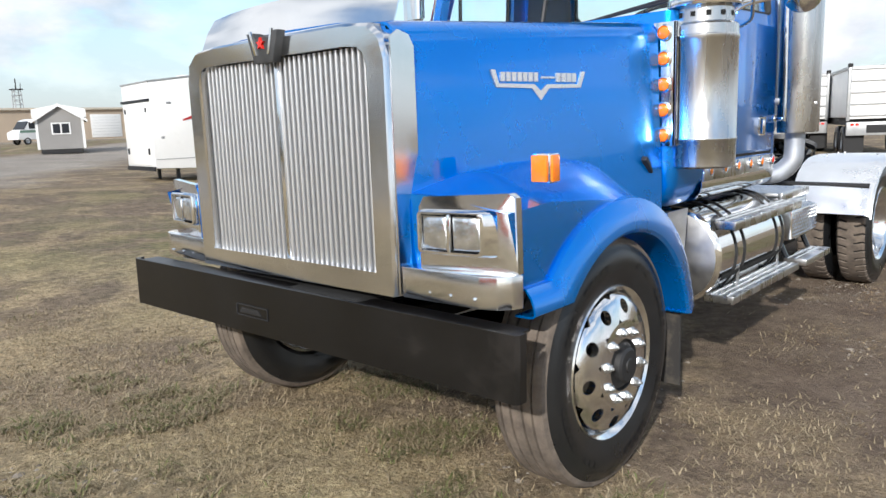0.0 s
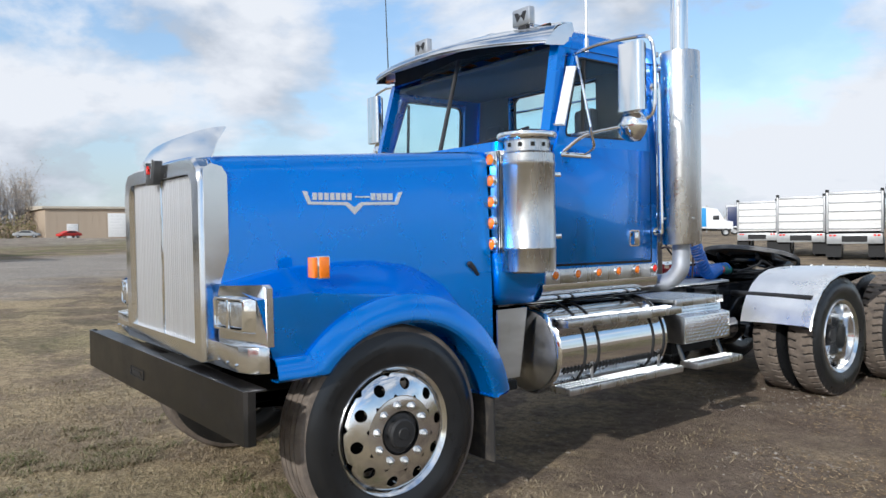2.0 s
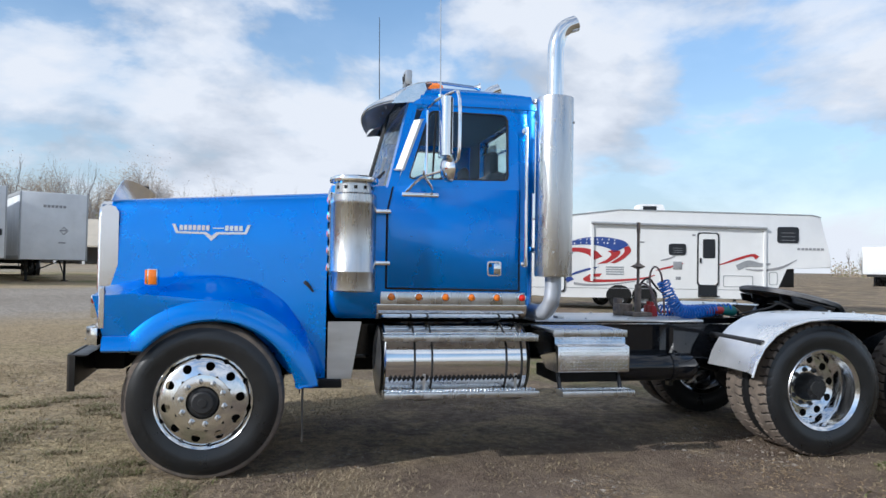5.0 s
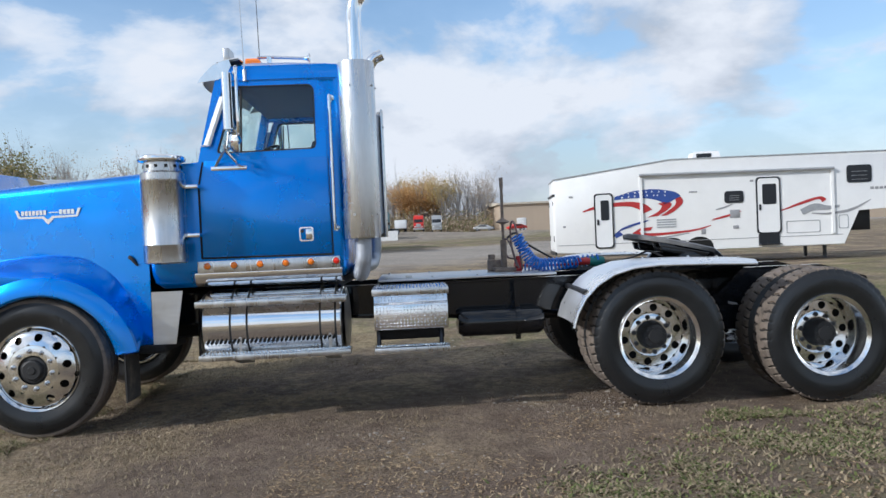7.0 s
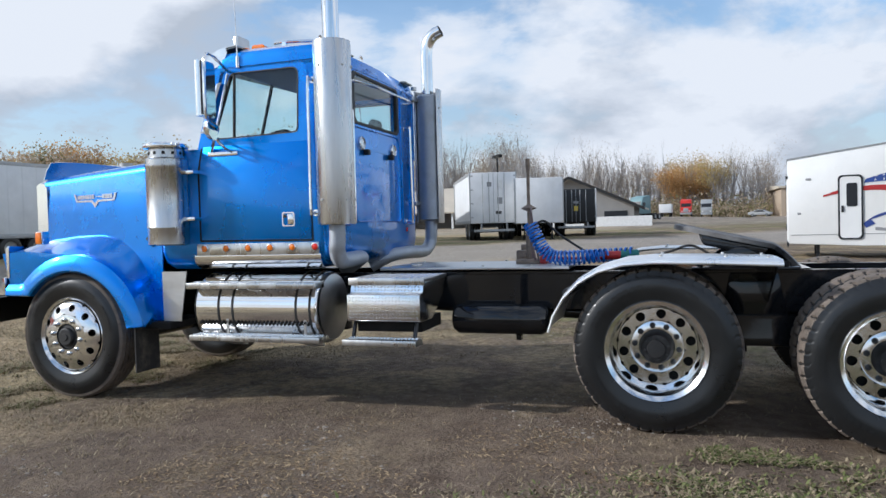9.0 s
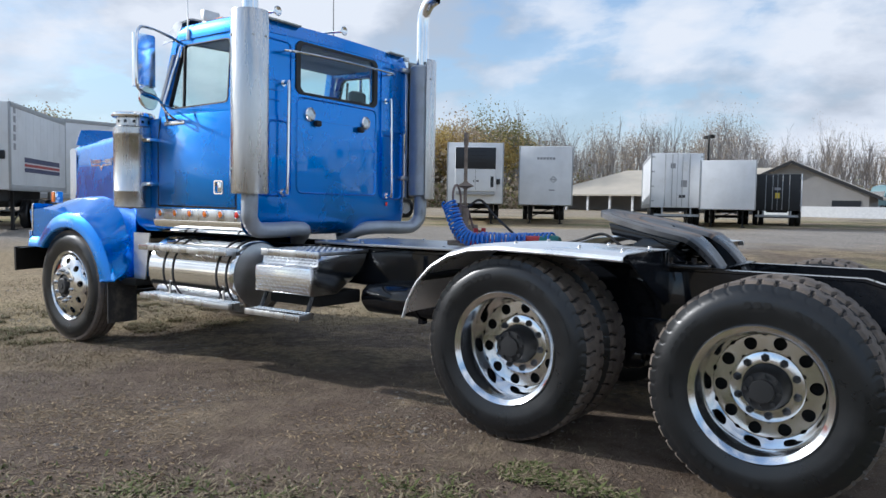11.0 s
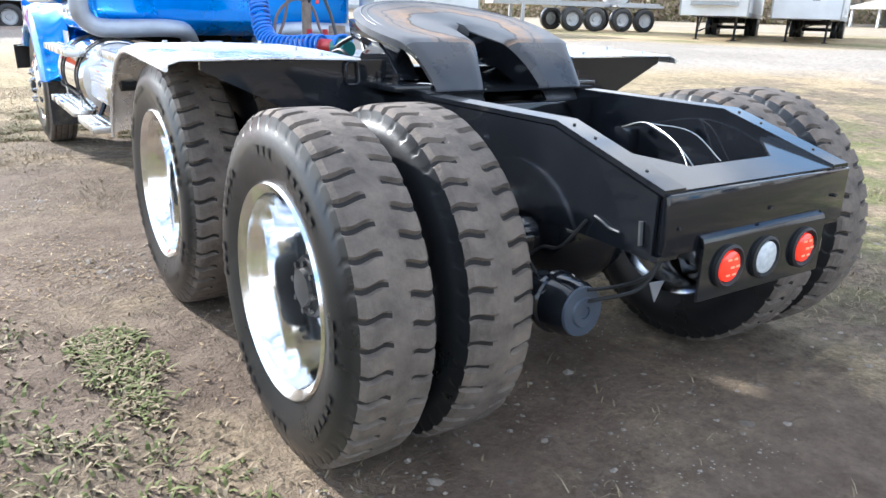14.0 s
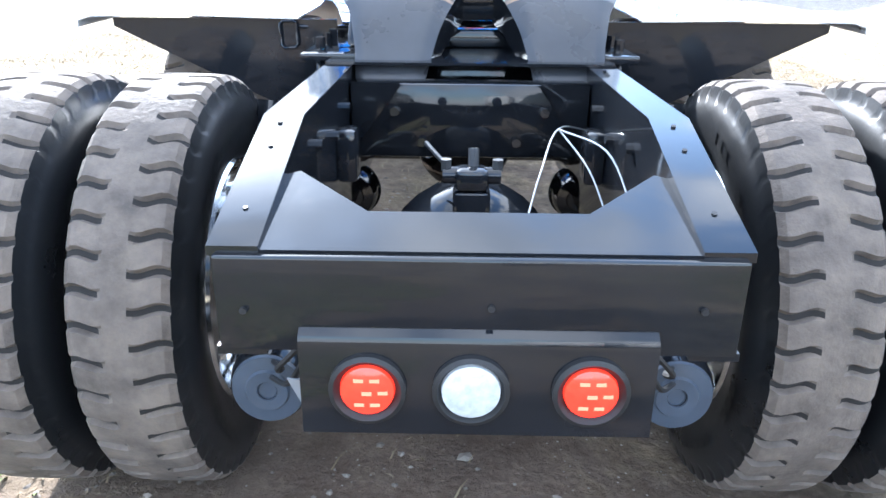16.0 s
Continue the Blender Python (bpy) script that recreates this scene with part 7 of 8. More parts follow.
def box_trailer(label, x, y, turn, length, top=4.05, floor=1.12, paint=None, width=2.55, reefer=False, bars=(), stripe=False, rear=False, placard=False, group="parked trailers"):
    """A van trailer; its front face is centred on its own origin, looking along -y, its body runs towards +y."""
    paint = paint or white_paint
    tr = thing("box_trailer", label, "trailer", group, at_ground(x, y, turn))
    h = width / 2
    body = part("body", box(B(), -h, h, 0, length, floor, top, 0.04), paint, tr)
    trim = white_paint if paint is not white_paint else steel_grey
    for s in (-1, 1):
        part("side_rail", box(B(), h * s - 0.03, h * s + 0.012, 0.0, length, floor - 0.02, floor + 0.16, 0.008), trim, tr)
        part("side_rail", box(B(), h * s - 0.03, h * s + 0.012, 0.0, length, top - 0.14, top + 0.01, 0.008), trim, tr)
        for e in (0.0, length - 0.06):
            part("corner_post", box(B(), h * s - 0.05, h * s + 0.012, e - 0.008, e + 0.068, floor, top, 0.008), trim, tr)
    bm = B()
    n = int(length / 0.62)
    for s in (-1, 1):
        for k in range(1, n):
            box(bm, h * s - 0.004, h * s + 0.004, k * length / n - 0.03, k * length / n + 0.03, floor + 0.16, top - 0.14)
    part("side_seam", bm, paint, tr, kind="stuff")
    if not rear:
        bm = B()
        for x0 in (-0.8, 0.72):
            box(bm, x0, x0 + 0.08, 1.6, 1.72, 0.05, floor)
            box(bm, x0 - 0.08, x0 + 0.16, 1.52, 1.80, 0.0, 0.06)
        tube(bm, [(-0.76, 1.66, 0.35), (0.76, 1.66, 1.0)], 0.03, 6)
        tube(bm, [(-0.76, 1.66, 0.25), (-0.76, 3.0, 1.05)], 0.03, 6)
        tube(bm, [(0.76, 1.66, 0.25), (0.76, 3.0, 1.05)], 0.03, 6)
        part("landing_gear", bm, trailer_dark, tr)
    axles = (length - 1.3, length - 2.55) if not rear else (1.3, 2.55)
    bm = B()
    box(bm, -0.55, 0.55, min(axles) - 1.0, max(axles) + 0.8, 0.75, floor)
    for a in axles:
        cyl(bm, (-1.1, a, 0.51), (1.1, a, 0.51), 0.07)
    part("underframe", bm, trailer_dark, tr)
    part("front_bolster", box(B(), -0.9, 0.9, 0.05, 0.9, 0.95, floor), trailer_dark, tr)
    for a in axles:
        for s in (-1, 1):
            far_wheel(tr, 1.12 * s, a, s)
            far_wheel(tr, 0.80 * s, a, s)
    bm = B()
    e = length if not rear else 0.0
    box(bm, -1.1, 1.1, e - 0.06, e + 0.06, 0.50, 0.62)
    for xx in (-0.7, 0.7):
        box(bm, xx - 0.04, xx + 0.04, e - 0.05, e + 0.05, 0.55, floor)
    part("rear_guard", bm, steel_grey, tr)
    if reefer:
        bm = B()
        box(bm, -0.95, 0.95, -0.42, 0.0, floor + 0.55, top - 0.22, 0.06)
        unit = part("cooling_unit", bm, white_paint, tr, "white cooling unit with a black grille")
        bm = B()
        box(bm, -0.93, 0.93, -0.44, -0.40, top - 1.25, top - 0.26, 0.03)
        part("unit_grille", bm, dark_panel, unit)
        bm = B()
        for k in range(5):
            box(bm, -0.5, 0.5, -0.446, -0.438, top - 1.15 + k * 0.17, top - 1.13 + k * 0.17)
        part("unit_slat", bm, trailer_dark, unit)
        bm = B()
        box(bm, -0.006, 0.006, -0.428, -0.418, floor + 0.6, top - 1.27)
        part("panel_gap", bm, dark_panel, unit)
        for x0, x1, z0, z1 in ((0.70, 0.84, 0.75, 1.25), (-0.12, -0.05, 1.0, 1.06), (0.02, 0.16, 1.0, 1.06)):
            part("unit_mark", box(B(), x0, x1, -0.426, -0.42, floor + z0, floor + z1), dark_panel, unit)
        box(bm := B(), -0.9, 0.9, -0.36, 0.0, floor + 0.40, floor + 0.56, 0.02)
        part("unit_skirt", bm, steel_grey, unit)
        bm = box(B(), 0.98, 1.15, -0.08, 0.0, floor + 0.9, floor + 1.15, 0.02)
        part("control_box", bm, dark_panel, tr)
    for x0, x1, z0, z1, m in bars:
        part("front_marking", box(B(), x0, x1, -0.008, 0.002, z0, z1), m, tr)
    if placard:
        bm = prism(B(), [(0.35, 2.02), (0.53, 2.2), (0.35, 2.38), (0.17, 2.2)], "y", -0.01, 0.002)
        part("placard", bm, grey_stripe, tr)
        bm = prism(B(), [(0.35, 2.07), (0.48, 2.2), (0.35, 2.33), (0.22, 2.2)], "y", -0.014, -0.01)
        part("placard_face", bm, white_trim, tr)
        part("placard_bar", box(B(), 0.25, 0.45, -0.018, -0.012, 2.18, 2.23), grey_stripe, tr)
    if stripe:
        for z0, z1, m in ((2.15, 2.30, navy_stripe), (2.02, 2.10, red_stripe), (1.85, 1.98, navy_stripe)):
            part("side_stripe", box(B(), h, h + 0.010, 1.2, length - 0.8, z0, z1), m, tr)
            part("side_stripe", box(B(), -h - 0.010, -h, 1.2, length - 0.8, z0, z1), m, tr)
        for k in range(5):
            part("side_marking", box(B(), h, h + 0.008, 0.28, 0.46, 3.55 - 0.27 * k, 3.74 - 0.27 * k), grey_stripe, tr)
    if rear:
        part("door_seam", box(B(), -0.012, 0.012, -0.012, 0.0, floor, top), steel_grey, tr)
        for x0 in (-0.6, -0.25, 0.25, 0.6):
            part("door_rod", tube(B(), [(x0, -0.03, floor + 0.05), (x0, -0.03, top - 0.05)], 0.02, 6), steel_grey, tr)
        for s in (-1, 1):
            for k in range(4):
                part("door_hinge", box(B(), s * 1.2 - 0.08, s * 1.2 + 0.08, -0.02, 0.0, floor + 0.3 + k * 0.75, floor + 0.36 + k * 0.75), steel_grey, tr)
    return tr


# fronts look back towards the truck; turn makes -y face that way
box_trailer("white refrigerated trailer with black grilled cooling unit", -24.3, -11.55, 121.5, 12.5, 3.83, 0.99, reefer=True, width=2.6)
box_trailer("plain white van trailer with a diamond placard", -27.2, -9.35, 117.7, 12.5, 3.80, 0.96, bars=[(-0.45 + k * 0.15, -0.34 + k * 0.15, 3.16, 3.27, grey_stripe) for k in range(6)] + [(0.15, 0.42, 1.66, 1.72, grey_stripe)], placard=True)
box_trailer("white van trailer with stickers on its closed rear doors", -32.8, -4.75, 112.5, 9.0, 3.72, 0.95, rear=True, bars=[(-0.35, -0.1, 2.95, 3.2, grey_stripe), (0.18, 0.5, 2.8, 3.3, white_trim), (0.2, 0.48, 2.0, 2.35, grey_stripe), (0.1, 0.42, 1.45, 1.6, dark_panel)])
box_trailer("long plain white trailer behind others", -32.6, -2.2, 104.0, 12.0, 3.33, 0.92)
box_trailer("short black trailer with a yellow mark", -39.4, -1.2, 101.0, 7.0, 2.90, 0.85, paint=pm("trailer_black", (0.015, 0.016, 0.018), 0.5, var=0.3), width=2.45, rear=True, bars=[(-0.12, 0.12, 1.55, 1.85, pm("yellow_mark", (0.75, 0.55, 0.05), 0.5)), (-0.16, 0.16, 2.0, 2.15, grey_stripe)])
box_trailer("white refrigerated trailer with navy and red side stripes", -4.6, -16.6, 136.9, 5.5, 3.85, 1.28, reefer=True, stripe=True)
box_trailer("long white van trailer standing side-on", -6.55, -23.4, 83.8, 13.0, 4.05, 0.95)
box_trailer("orange van trailer with white roof rail", 11.0, -25.6, 92, 14.0, 4.0, paint=orange_paint)


# pneumatic tanker on a short chassis
tk = thing("tank_trailer", "chalky white pneumatic tank trailer with ladder and many wheels", "tank trailer", "parked trailers", at_ground(-21.9, -23.4, 73.0) @ Matrix.Scale(1.2, 4))
for y0 in (1.2, 4.4):
    bm = lathe(B(), [(0, 0.0), (0.15, 0.55), (0.5, 0.95), (0.9, 1.08), (2.3, 1.08), (2.7, 0.95), (3.05, 0.55), (3.2, 0.0)], (0, y0, 2.55), (0, 1, 0), 36)
    lathe(bm, [(0, 0.25), (0.9, 0.95)], (0, y0 + 1.6, 0.95), (0, 0, 1), 24)
    part("tank", bm, tank_paint, tk)
    bm = B()
    for q in (0.9, 2.3):
        lathe(bm, [(0, 1.081), (0, 1.10), (0.06, 1.10), (0.06, 1.081)], (0, y0 + q, 2.55), (0, 1, 0), 36)
    cyl(bm, (0, y0 + 1.6, 3.6), (0, y0 + 1.6, 3.75), 0.28, seg=18)
    part("tank_band", bm, steel_grey, tk)
bm = B()
box(bm, -0.5, 0.5, 0.0, 8.0, 1.05, 1.25)
box(bm, -1.15, 1.15, 5.5, 7.8, 1.05, 1.15)
for s in (-1, 1):
    tube(bm, [(0.9 * s, 0.1, 1.15), (0.9 * s, 0.9, 2.9), (0.9 * s, 1.3, 2.9)], 0.06, 6)
    tube(bm, [(0.9 * s, 1.0, 1.15), (0.9 * s, 0.5, 2.2)], 0.05, 6)
    box(bm, 0.7 * s - 0.05, 0.7 * s + 0.05, 1.2, 1.35, 0.0, 1.1)
part("chassis", bm, steel_grey, tk)
bm = B()
for xx in (1.0, 1.3):
    tube(bm, [(xx, 4.3, 1.2), (xx, 4.3, 3.7)], 0.025, 6)
for k in range(8):
    tube(bm, [(1.0, 4.3, 1.4 + k * 0.3), (1.3, 4.3, 1.4 + k * 0.3)], 0.02, 6)
part("ladder", bm, steel_grey, tk)
for a in (3.4, 4.5, 5.8, 6.9):
    for s in (-1, 1):
        far_wheel(tk, 1.05 * s, a, s)


# fifth-wheel caravan, side on, rear ramp towards the truck's front
def rv_build():
    rv = thing("travel_trailer", "long white fifth-wheel travel trailer with red and blue flag swoosh", "travel trailer", at=Matrix.Translation((-19.54, 0.92, 0.10)) @ pose(0, 0, 0, 0, 0, -6.9) @ Matrix.Scale(0.94, 4))
    prof = [(7.72, 0.50), (7.72, 3.24), (12.0, 3.79), (19.7, 3.74), (20.05, 3.66), (20.45, 2.2), (20.50, 1.70), (18.66, 1.66), (18.15, 0.42), (9.9, 0.42)]
    bm = prism(B(), prof, "x", -2.5, 0.0, 0.03)
    part("body", bm, rv_white, rv)
    roof = [(7.70, 3.235), (12.0, 3.785), (19.7, 3.735), (20.07, 3.66), (20.07, 3.70), (19.72, 3.78), (12.0, 3.83), (7.70, 3.28)]
    part("roof_edge", prism(B(), roof, "x", -2.52, 0.02), steel_grey, rv)
    for y0, y1, z0, z1 in ((9.17, 9.87, 0.62, 2.67), (15.05, 15.92, 0.92, 3.0)):
        d = part("entry_door", prism(B(), rounded(y0 + 0.05, y1 - 0.05, z0 + 0.05, z1 - 0.05, 0.10), "x", 0.0, 0.03), rv_white, rv, "white rounded caravan door with black frame")
        bm = B()
        loft(bm, [[(x, y, z) for y, z in rounded(y0 + e, y1 - e, z0 + e, z1 - e, 0.12)] for x, e in ((0.0, 0), (0.035, 0), (0.035, 0.05), (0.0, 0.05))], closed=True)
        part("door_frame", bm, dark_panel, d)
        w0 = y0 + 0.24 if y0 < 12 else y0 + 0.22
        part("door_window", prism(B(), rounded(w0, y1 - 0.16, z1 - 1.0, z1 - 0.26, 0.05), "x", 0.03, 0.045), dark_panel, d)
        part("door_knob", box(B(), 0.03, 0.06, y0 + 0.09, y0 + 0.16, z0 + 0.88, z0 + 1.08), dark_panel, d)
    for y0, y1, z0, z1 in ((13.92, 14.6, 2.1, 2.54), (18.28, 19.15, 2.65, 3.28)):
        w = part("window", prism(B(), rounded(y0, y1, z0, z1, 0.10), "x", 0.0, 0.03), dark_panel, rv, "dark tinted caravan window")
        bm = B()
        for k in range(3):
            box(bm, 0.03, 0.036, y0 + 0.16, y1 - 0.16, z0 + 0.1 + k * (z1 - z0 - 0.2) / 3, z0 + 0.115 + k * (z1 - z0 - 0.2) / 3)
        part("blind_slat", bm, grey_stripe, w)
    bm = tube(B(), [(0.10, 10.85, 3.27), (0.10, 17.8, 3.20)], 0.055, 10)
    aw = part("awning", bm, steel_grey, rv, "rolled grey awning on folding arms")
    for y in (10.9, 17.76):
        part("awning_arm", box(B(), 0.01, 0.06, y - 0.05, y + 0.05, 0.85 if y > 12 else 1.05, 3.25), rv_white, aw)
    bm = B()
    rings = []
    for f, z in ((1.0, 3.80), (1.0, 3.95), (0.9, 4.11), (0.75, 4.14)):
        rings.append([(-1.25 + 0.36 * f * a, 13.58 + 0.52 * f * b, z) for a, b in ((-1, -1), (1, -1), (1, 1), (-1, 1))])
    part("air_conditioner", loft(bm, rings, closed=True, caps=True), rv_white, rv, "white roof air conditioner")
    part("ac_grille", box(B(), -0.90, -0.885, 13.21, 13.76, 3.90, 4.05), dark_panel, rv)
    for y, z in ((9.6, 3.46), (11.4, 3.70), (16.5, 3.80), (17.8, 3.80)):
        part("roof_vent", box(B(), -1.5, -1.0, y - 0.35, y + 0.35, z, z + 0.09, 0.03), rv_white, rv)
    bm = B()
    for y0, y1 in ((11.48, 12.46), (12.50, 13.46)):
        pts = [(y0, 0.40)] + [((y0 + y1) / 2 - 0.5 * math.cos(a), 0.52 + 0.40 * math.sin(a)) for a in np.linspace(0, math.pi, 12)] + [(y1, 0.40)]
        prism(bm, pts, "x", -0.3, 0.006)
    part("wheel_arch", bm, dark_void, rv)
    for y in (11.98, 12.96):
        for x in (-0.14, -2.36):
            w = part("wheel", far_rim, None, rv)
            w.matrix_basis = Matrix.Translation((x, y, 0.39)) @ pose(0, 0, 0, 0, 0, 0 if x > -1 else 180) @ Matrix.Scale(0.72, 4)
            part("tyre", far_tyre, None, w)
    for y in (8.6, 17.6):
        for x in (-0.4, -2.1):
            part("jack", box(B(), x - 0.05, x + 0.05, y - 0.05, y + 0.05, -0.05, 0.5), dark_panel, rv)
    bm = box(B(), -0.05, 0.25, 15.1, 15.85, 0.52, 0.56)
    box(bm, -0.02, 0.02, 15.1, 15.85, 0.50, 0.92)
    part("entry_step", bm, dark_panel, rv)
    part("pin_box", box(B(), -1.6, -0.9, 18.9, 19.5, 0.9, 1.70, 0.02), dark_panel, rv)
    # rear ramp door with two dark hinges
    part("ramp_door", box(B(), -2.40, -0.10, 7.69, 7.725, 0.60, 2.62, 0.01), rv_white, rv)
    part("ramp_header", box(B(), -2.5, 0.0, 7.66, 7.73, 2.64, 2.72), dark_panel, rv)
    part("rear_bumper", box(B(), -2.5, 0.0, 7.68, 7.74, 0.42, 0.56), dark_panel, rv)
    for x in (-2.2, -0.3):
        part("ramp_hinge", box(B(), x - 0.06, x + 0.06, 7.665, 7.70, 0.95, 1.15), dark_panel, rv)
        part("ramp_latch", box(B(), x - 0.04, x + 0.04, 7.665, 7.70, 2.3, 2.45), dark_panel, rv)
    # flag swoosh, built flat on the side
    def ribbon(name, top, low, m, x=0.012):
        a, b = smooth_path([(0, *p) for p in top], 5), smooth_path([(0, *p) for p in low], 5)
        bm = B()
        loft(bm, [[(x, p.y, p.z) for p in a], [(x, p.y, p.z) for p in b]])
        part(name, bm, m, rv)
    ribbon("flag_field", [(9.95, 2.52), (10.6, 2.70), (11.4, 2.74), (12.1, 2.62), (12.35, 2.45)], [(9.9, 2.40), (10.6, 2.44), (11.2, 2.40), (11.6, 2.28), (11.75, 2.14)], pm("flag_blue", (0.03, 0.07, 0.28), 0.4))
    ribbon("flag_stripe", [(8.75, 2.05), (9.4, 2.25), (10.4, 2.32), (11.0, 2.22), (11.3, 2.0)], [(8.75, 2.0), (9.4, 2.12), (10.3, 2.16), (10.75, 2.05), (10.95, 1.85)], red_stripe)
    ribbon("flag_stripe", [(11.75, 2.25), (12.0, 2.2), (11.9, 2.0), (11.5, 1.75)], [(11.5, 2.2), (11.65, 2.1), (11.5, 1.9), (11.1, 1.7)], red_stripe)
    ribbon("flag_stripe", [(12.35, 2.42), (12.42, 2.2), (12.1, 1.9), (11.8, 1.75)], [(12.15, 2.36), (12.15, 2.15), (11.85, 1.9), (11.6, 1.75)], red_stripe)
    ribbon("flag_stripe", [(11.2, 1.62), (10.6, 1.5), (10.1, 1.3), (10.2, 1.1)], [(11.0, 1.52), (10.4, 1.35), (9.9, 1.15), (9.95, 0.98)], pm("swoosh_blue", (0.03, 0.06, 0.25), 0.4))
    ribbon("flag_stripe", [(11.3, 1.35), (10.8, 1.30), (10.9, 1.15), (11.6, 1.12), (12.8, 1.20), (13.4, 1.33)], [(11.2, 1.22), (10.6, 1.18), (10.7, 1.02), (11.5, 1.02), (12.8, 1.13), (13.4, 1.30)], red_stripe)
    ribbon("flag_stripe", [(10.2, 1.0), (10.8, 0.94), (11.6, 0.96), (12.6, 1.08)], [(10.2, 0.90), (10.8, 0.86), (11.6, 0.90), (12.6, 1.05)], grey_stripe)
    ribbon("eagle_stripe", [(15.9, 1.75), (16.7, 2.05), (17.3, 2.20), (17.55, 2.1)], [(15.9, 1.72), (16.7, 1.95), (17.25, 2.10), (17.4, 1.98)], red_stripe, 0.014)
    ribbon("eagle_stripe", [(17.0, 1.62), (17.6, 1.60), (18.4, 1.72), (19.1, 2.02)], [(17.0, 1.58), (17.6, 1.53), (18.4, 1.62), (19.1, 2.0)], grey_stripe, 0.014)
    ribbon("eagle_stripe", [(16.6, 1.75), (17.1, 1.95), (17.6, 1.85), (18.0, 1.86)], [(16.7, 1.55), (17.1, 1.70), (17.6, 1.70), (18.0, 1.78)], steel_grey, 0.016)
    ribbon("eagle_stripe", [(13.5, 1.55), (14.0, 1.68), (14.5, 1.80)], [(13.4, 1.48), (14.0, 1.60), (14.5, 1.78)], red_stripe, 0.014)
    ribbon("eagle_stripe", [(13.6, 1.90), (13.9, 1.98), (14.2, 2.08)], [(13.6, 1.86), (13.9, 1.92), (14.2, 2.06)], grey_stripe, 0.014)
    for k in range(7):
        part("name_bar", box(B(), 0.0, 0.012, 19.1 + k * 0.16, 19.22 + k * 0.16, 2.38, 2.47), grey_stripe, rv)
    rngf = random.Random(5)
    for k in range(16):
        y = 10.2 + 1.8 * (k % 8) / 8 + rngf.uniform(-0.05, 0.05)
        z = 2.52 + 0.13 * (k // 8) - 0.03 * (k % 8 - 4) ** 2 * 0.08
        st = [(y + 0.045 * math.sin(q * math.pi / 5) * (1 if q % 2 == 0 else 0.4), z + 0.045 * math.cos(q * math.pi / 5) * (1 if q % 2 == 0 else 0.4)) for q in range(10)]
        part("flag_star", prism(B(), st, "x", 0.012, 0.018), white_trim, rv)
    bm = B()
    for k in range(4):
        box(bm, 0.0, 0.014, 11.45, 12.15, 1.30 + k * 0.09, 1.35 + k * 0.09)
    part("side_vent", bm, steel_grey, rv)
    bm = B()
    for y0, y1, z0, z1 in ((8.25, 8.4, 2.55, 2.62), (8.0, 8.1, 1.45, 1.52), (12.65, 12.95, 2.55, 2.60), (14.1, 14.45, 1.55, 1.85), (14.2, 14.4, 1.15, 1.27), (13.05, 13.2, 1.0, 1.2), (14.85, 14.98, 2.85, 2.92)):
        part("side_fitting", box(B(), 0.0, 0.016, y0, y1, z0, z1, 0.004), grey_stripe, rv)
    for y0, y1, z0, z1 in ((16.1, 17.3, 0.9, 1.35), (17.95, 18.3, 1.0, 1.5)):
        bm = B()
        loft(bm, [[(x, y, z) for y, z in rounded(y0 + e, y1 - e, z0 + e, z1 - e, 0.06)] for x, e in ((0.0, 0), (0.012, 0), (0.012, 0.025), (0.0, 0.025))], closed=True)
        part("locker_hatch", bm, steel_grey, rv)
    part("skirt_line", box(B(), 0.0, 0.012, 7.8, 18.1, 0.78, 0.80), grey_stripe, rv)


rv_build()


# dump trailers seen end-on beyond the tail
def dump_trailer(x, y, turn, top=2.95):
    d = thing("dump_trailer", "white ribbed end-dump trailer seen from behind", "dump trailer", "row of dump trailers", at_ground(x, y, turn))
    part("tub", box(B(), -1.08, 1.08, 0.0, 8.0, 1.30, top, 0.05), white_paint, d)
    gate = part("tailgate", box(B(), -0.98, 0.98, -0.06, 0.0, 1.26, top - 0.03, 0.015), white_trim, d, "white ribbed tailgate")
    for k in range(5):
        z = 1.38 + k * (top - 1.45) / 4
        part("gate_rib", box(B(), -0.98, 0.98, -0.10, -0.06, z - 0.03, z + 0.03, 0.012), steel_grey, gate)
    for s in (-1, 1):
        part("gate_post", box(B(), 1.03 * s - 0.05, 1.03 * s + 0.05, -0.10, 0.05, 1.2, top + 0.05, 0.02), steel_grey, d)
        part("gate_hinge", box(B(), 1.03 * s - 0.07, 1.03 * s + 0.07, -0.13, 0.04, top, top + 0.12, 0.02), trailer_dark, d)
    part("side_rail", box(B(), -1.12, 1.12, 0.0, 8.0, top - 0.10, top + 0.02, 0.02), steel_grey, d)
    bm = box(B(), -1.0, 1.0, 0.1, 8.0, 1.05, 1.30)
    part("chassis", bm, trailer_dark, d)
    bumper = part("rear_bumper", box(B(), -1.06, 1.06, -0.09, 0.10, 0.72, 1.16, 0.02), steel_grey, d, "dull grey rear bumper")
    part("bumper_recess", box(B(), -0.48, 0.48, -0.096, -0.088, 0.80, 1.06), trailer_dark, bumper)
    for xx in (-0.9, -0.75, 0.75, 0.9):
        part("tail_lamp", box(B(), xx - 0.05, xx + 0.05, -0.11, -0.088, 1.05, 1.12), red_lens, bumper)
    for a in (0.8, 2.1):
        for s in (-1, 1):
            far_wheel(d, 0.96 * s, a, s)
            far_wheel(d, 0.68 * s, a, s)
    for s in (-1, 1):
        part("mud_flap", box(B(), s * 0.80 - 0.30, s * 0.80 + 0.30, 0.10, 0.12, 0.15, 0.75), trailer_dark, d)


for x, y in ((-18.1, 37.8), (-13.6, 33.8), (-9.9, 31.0), (-6.3, 28.0), (-2.8, 25.1)):
    dump_trailer(x, y, 21)


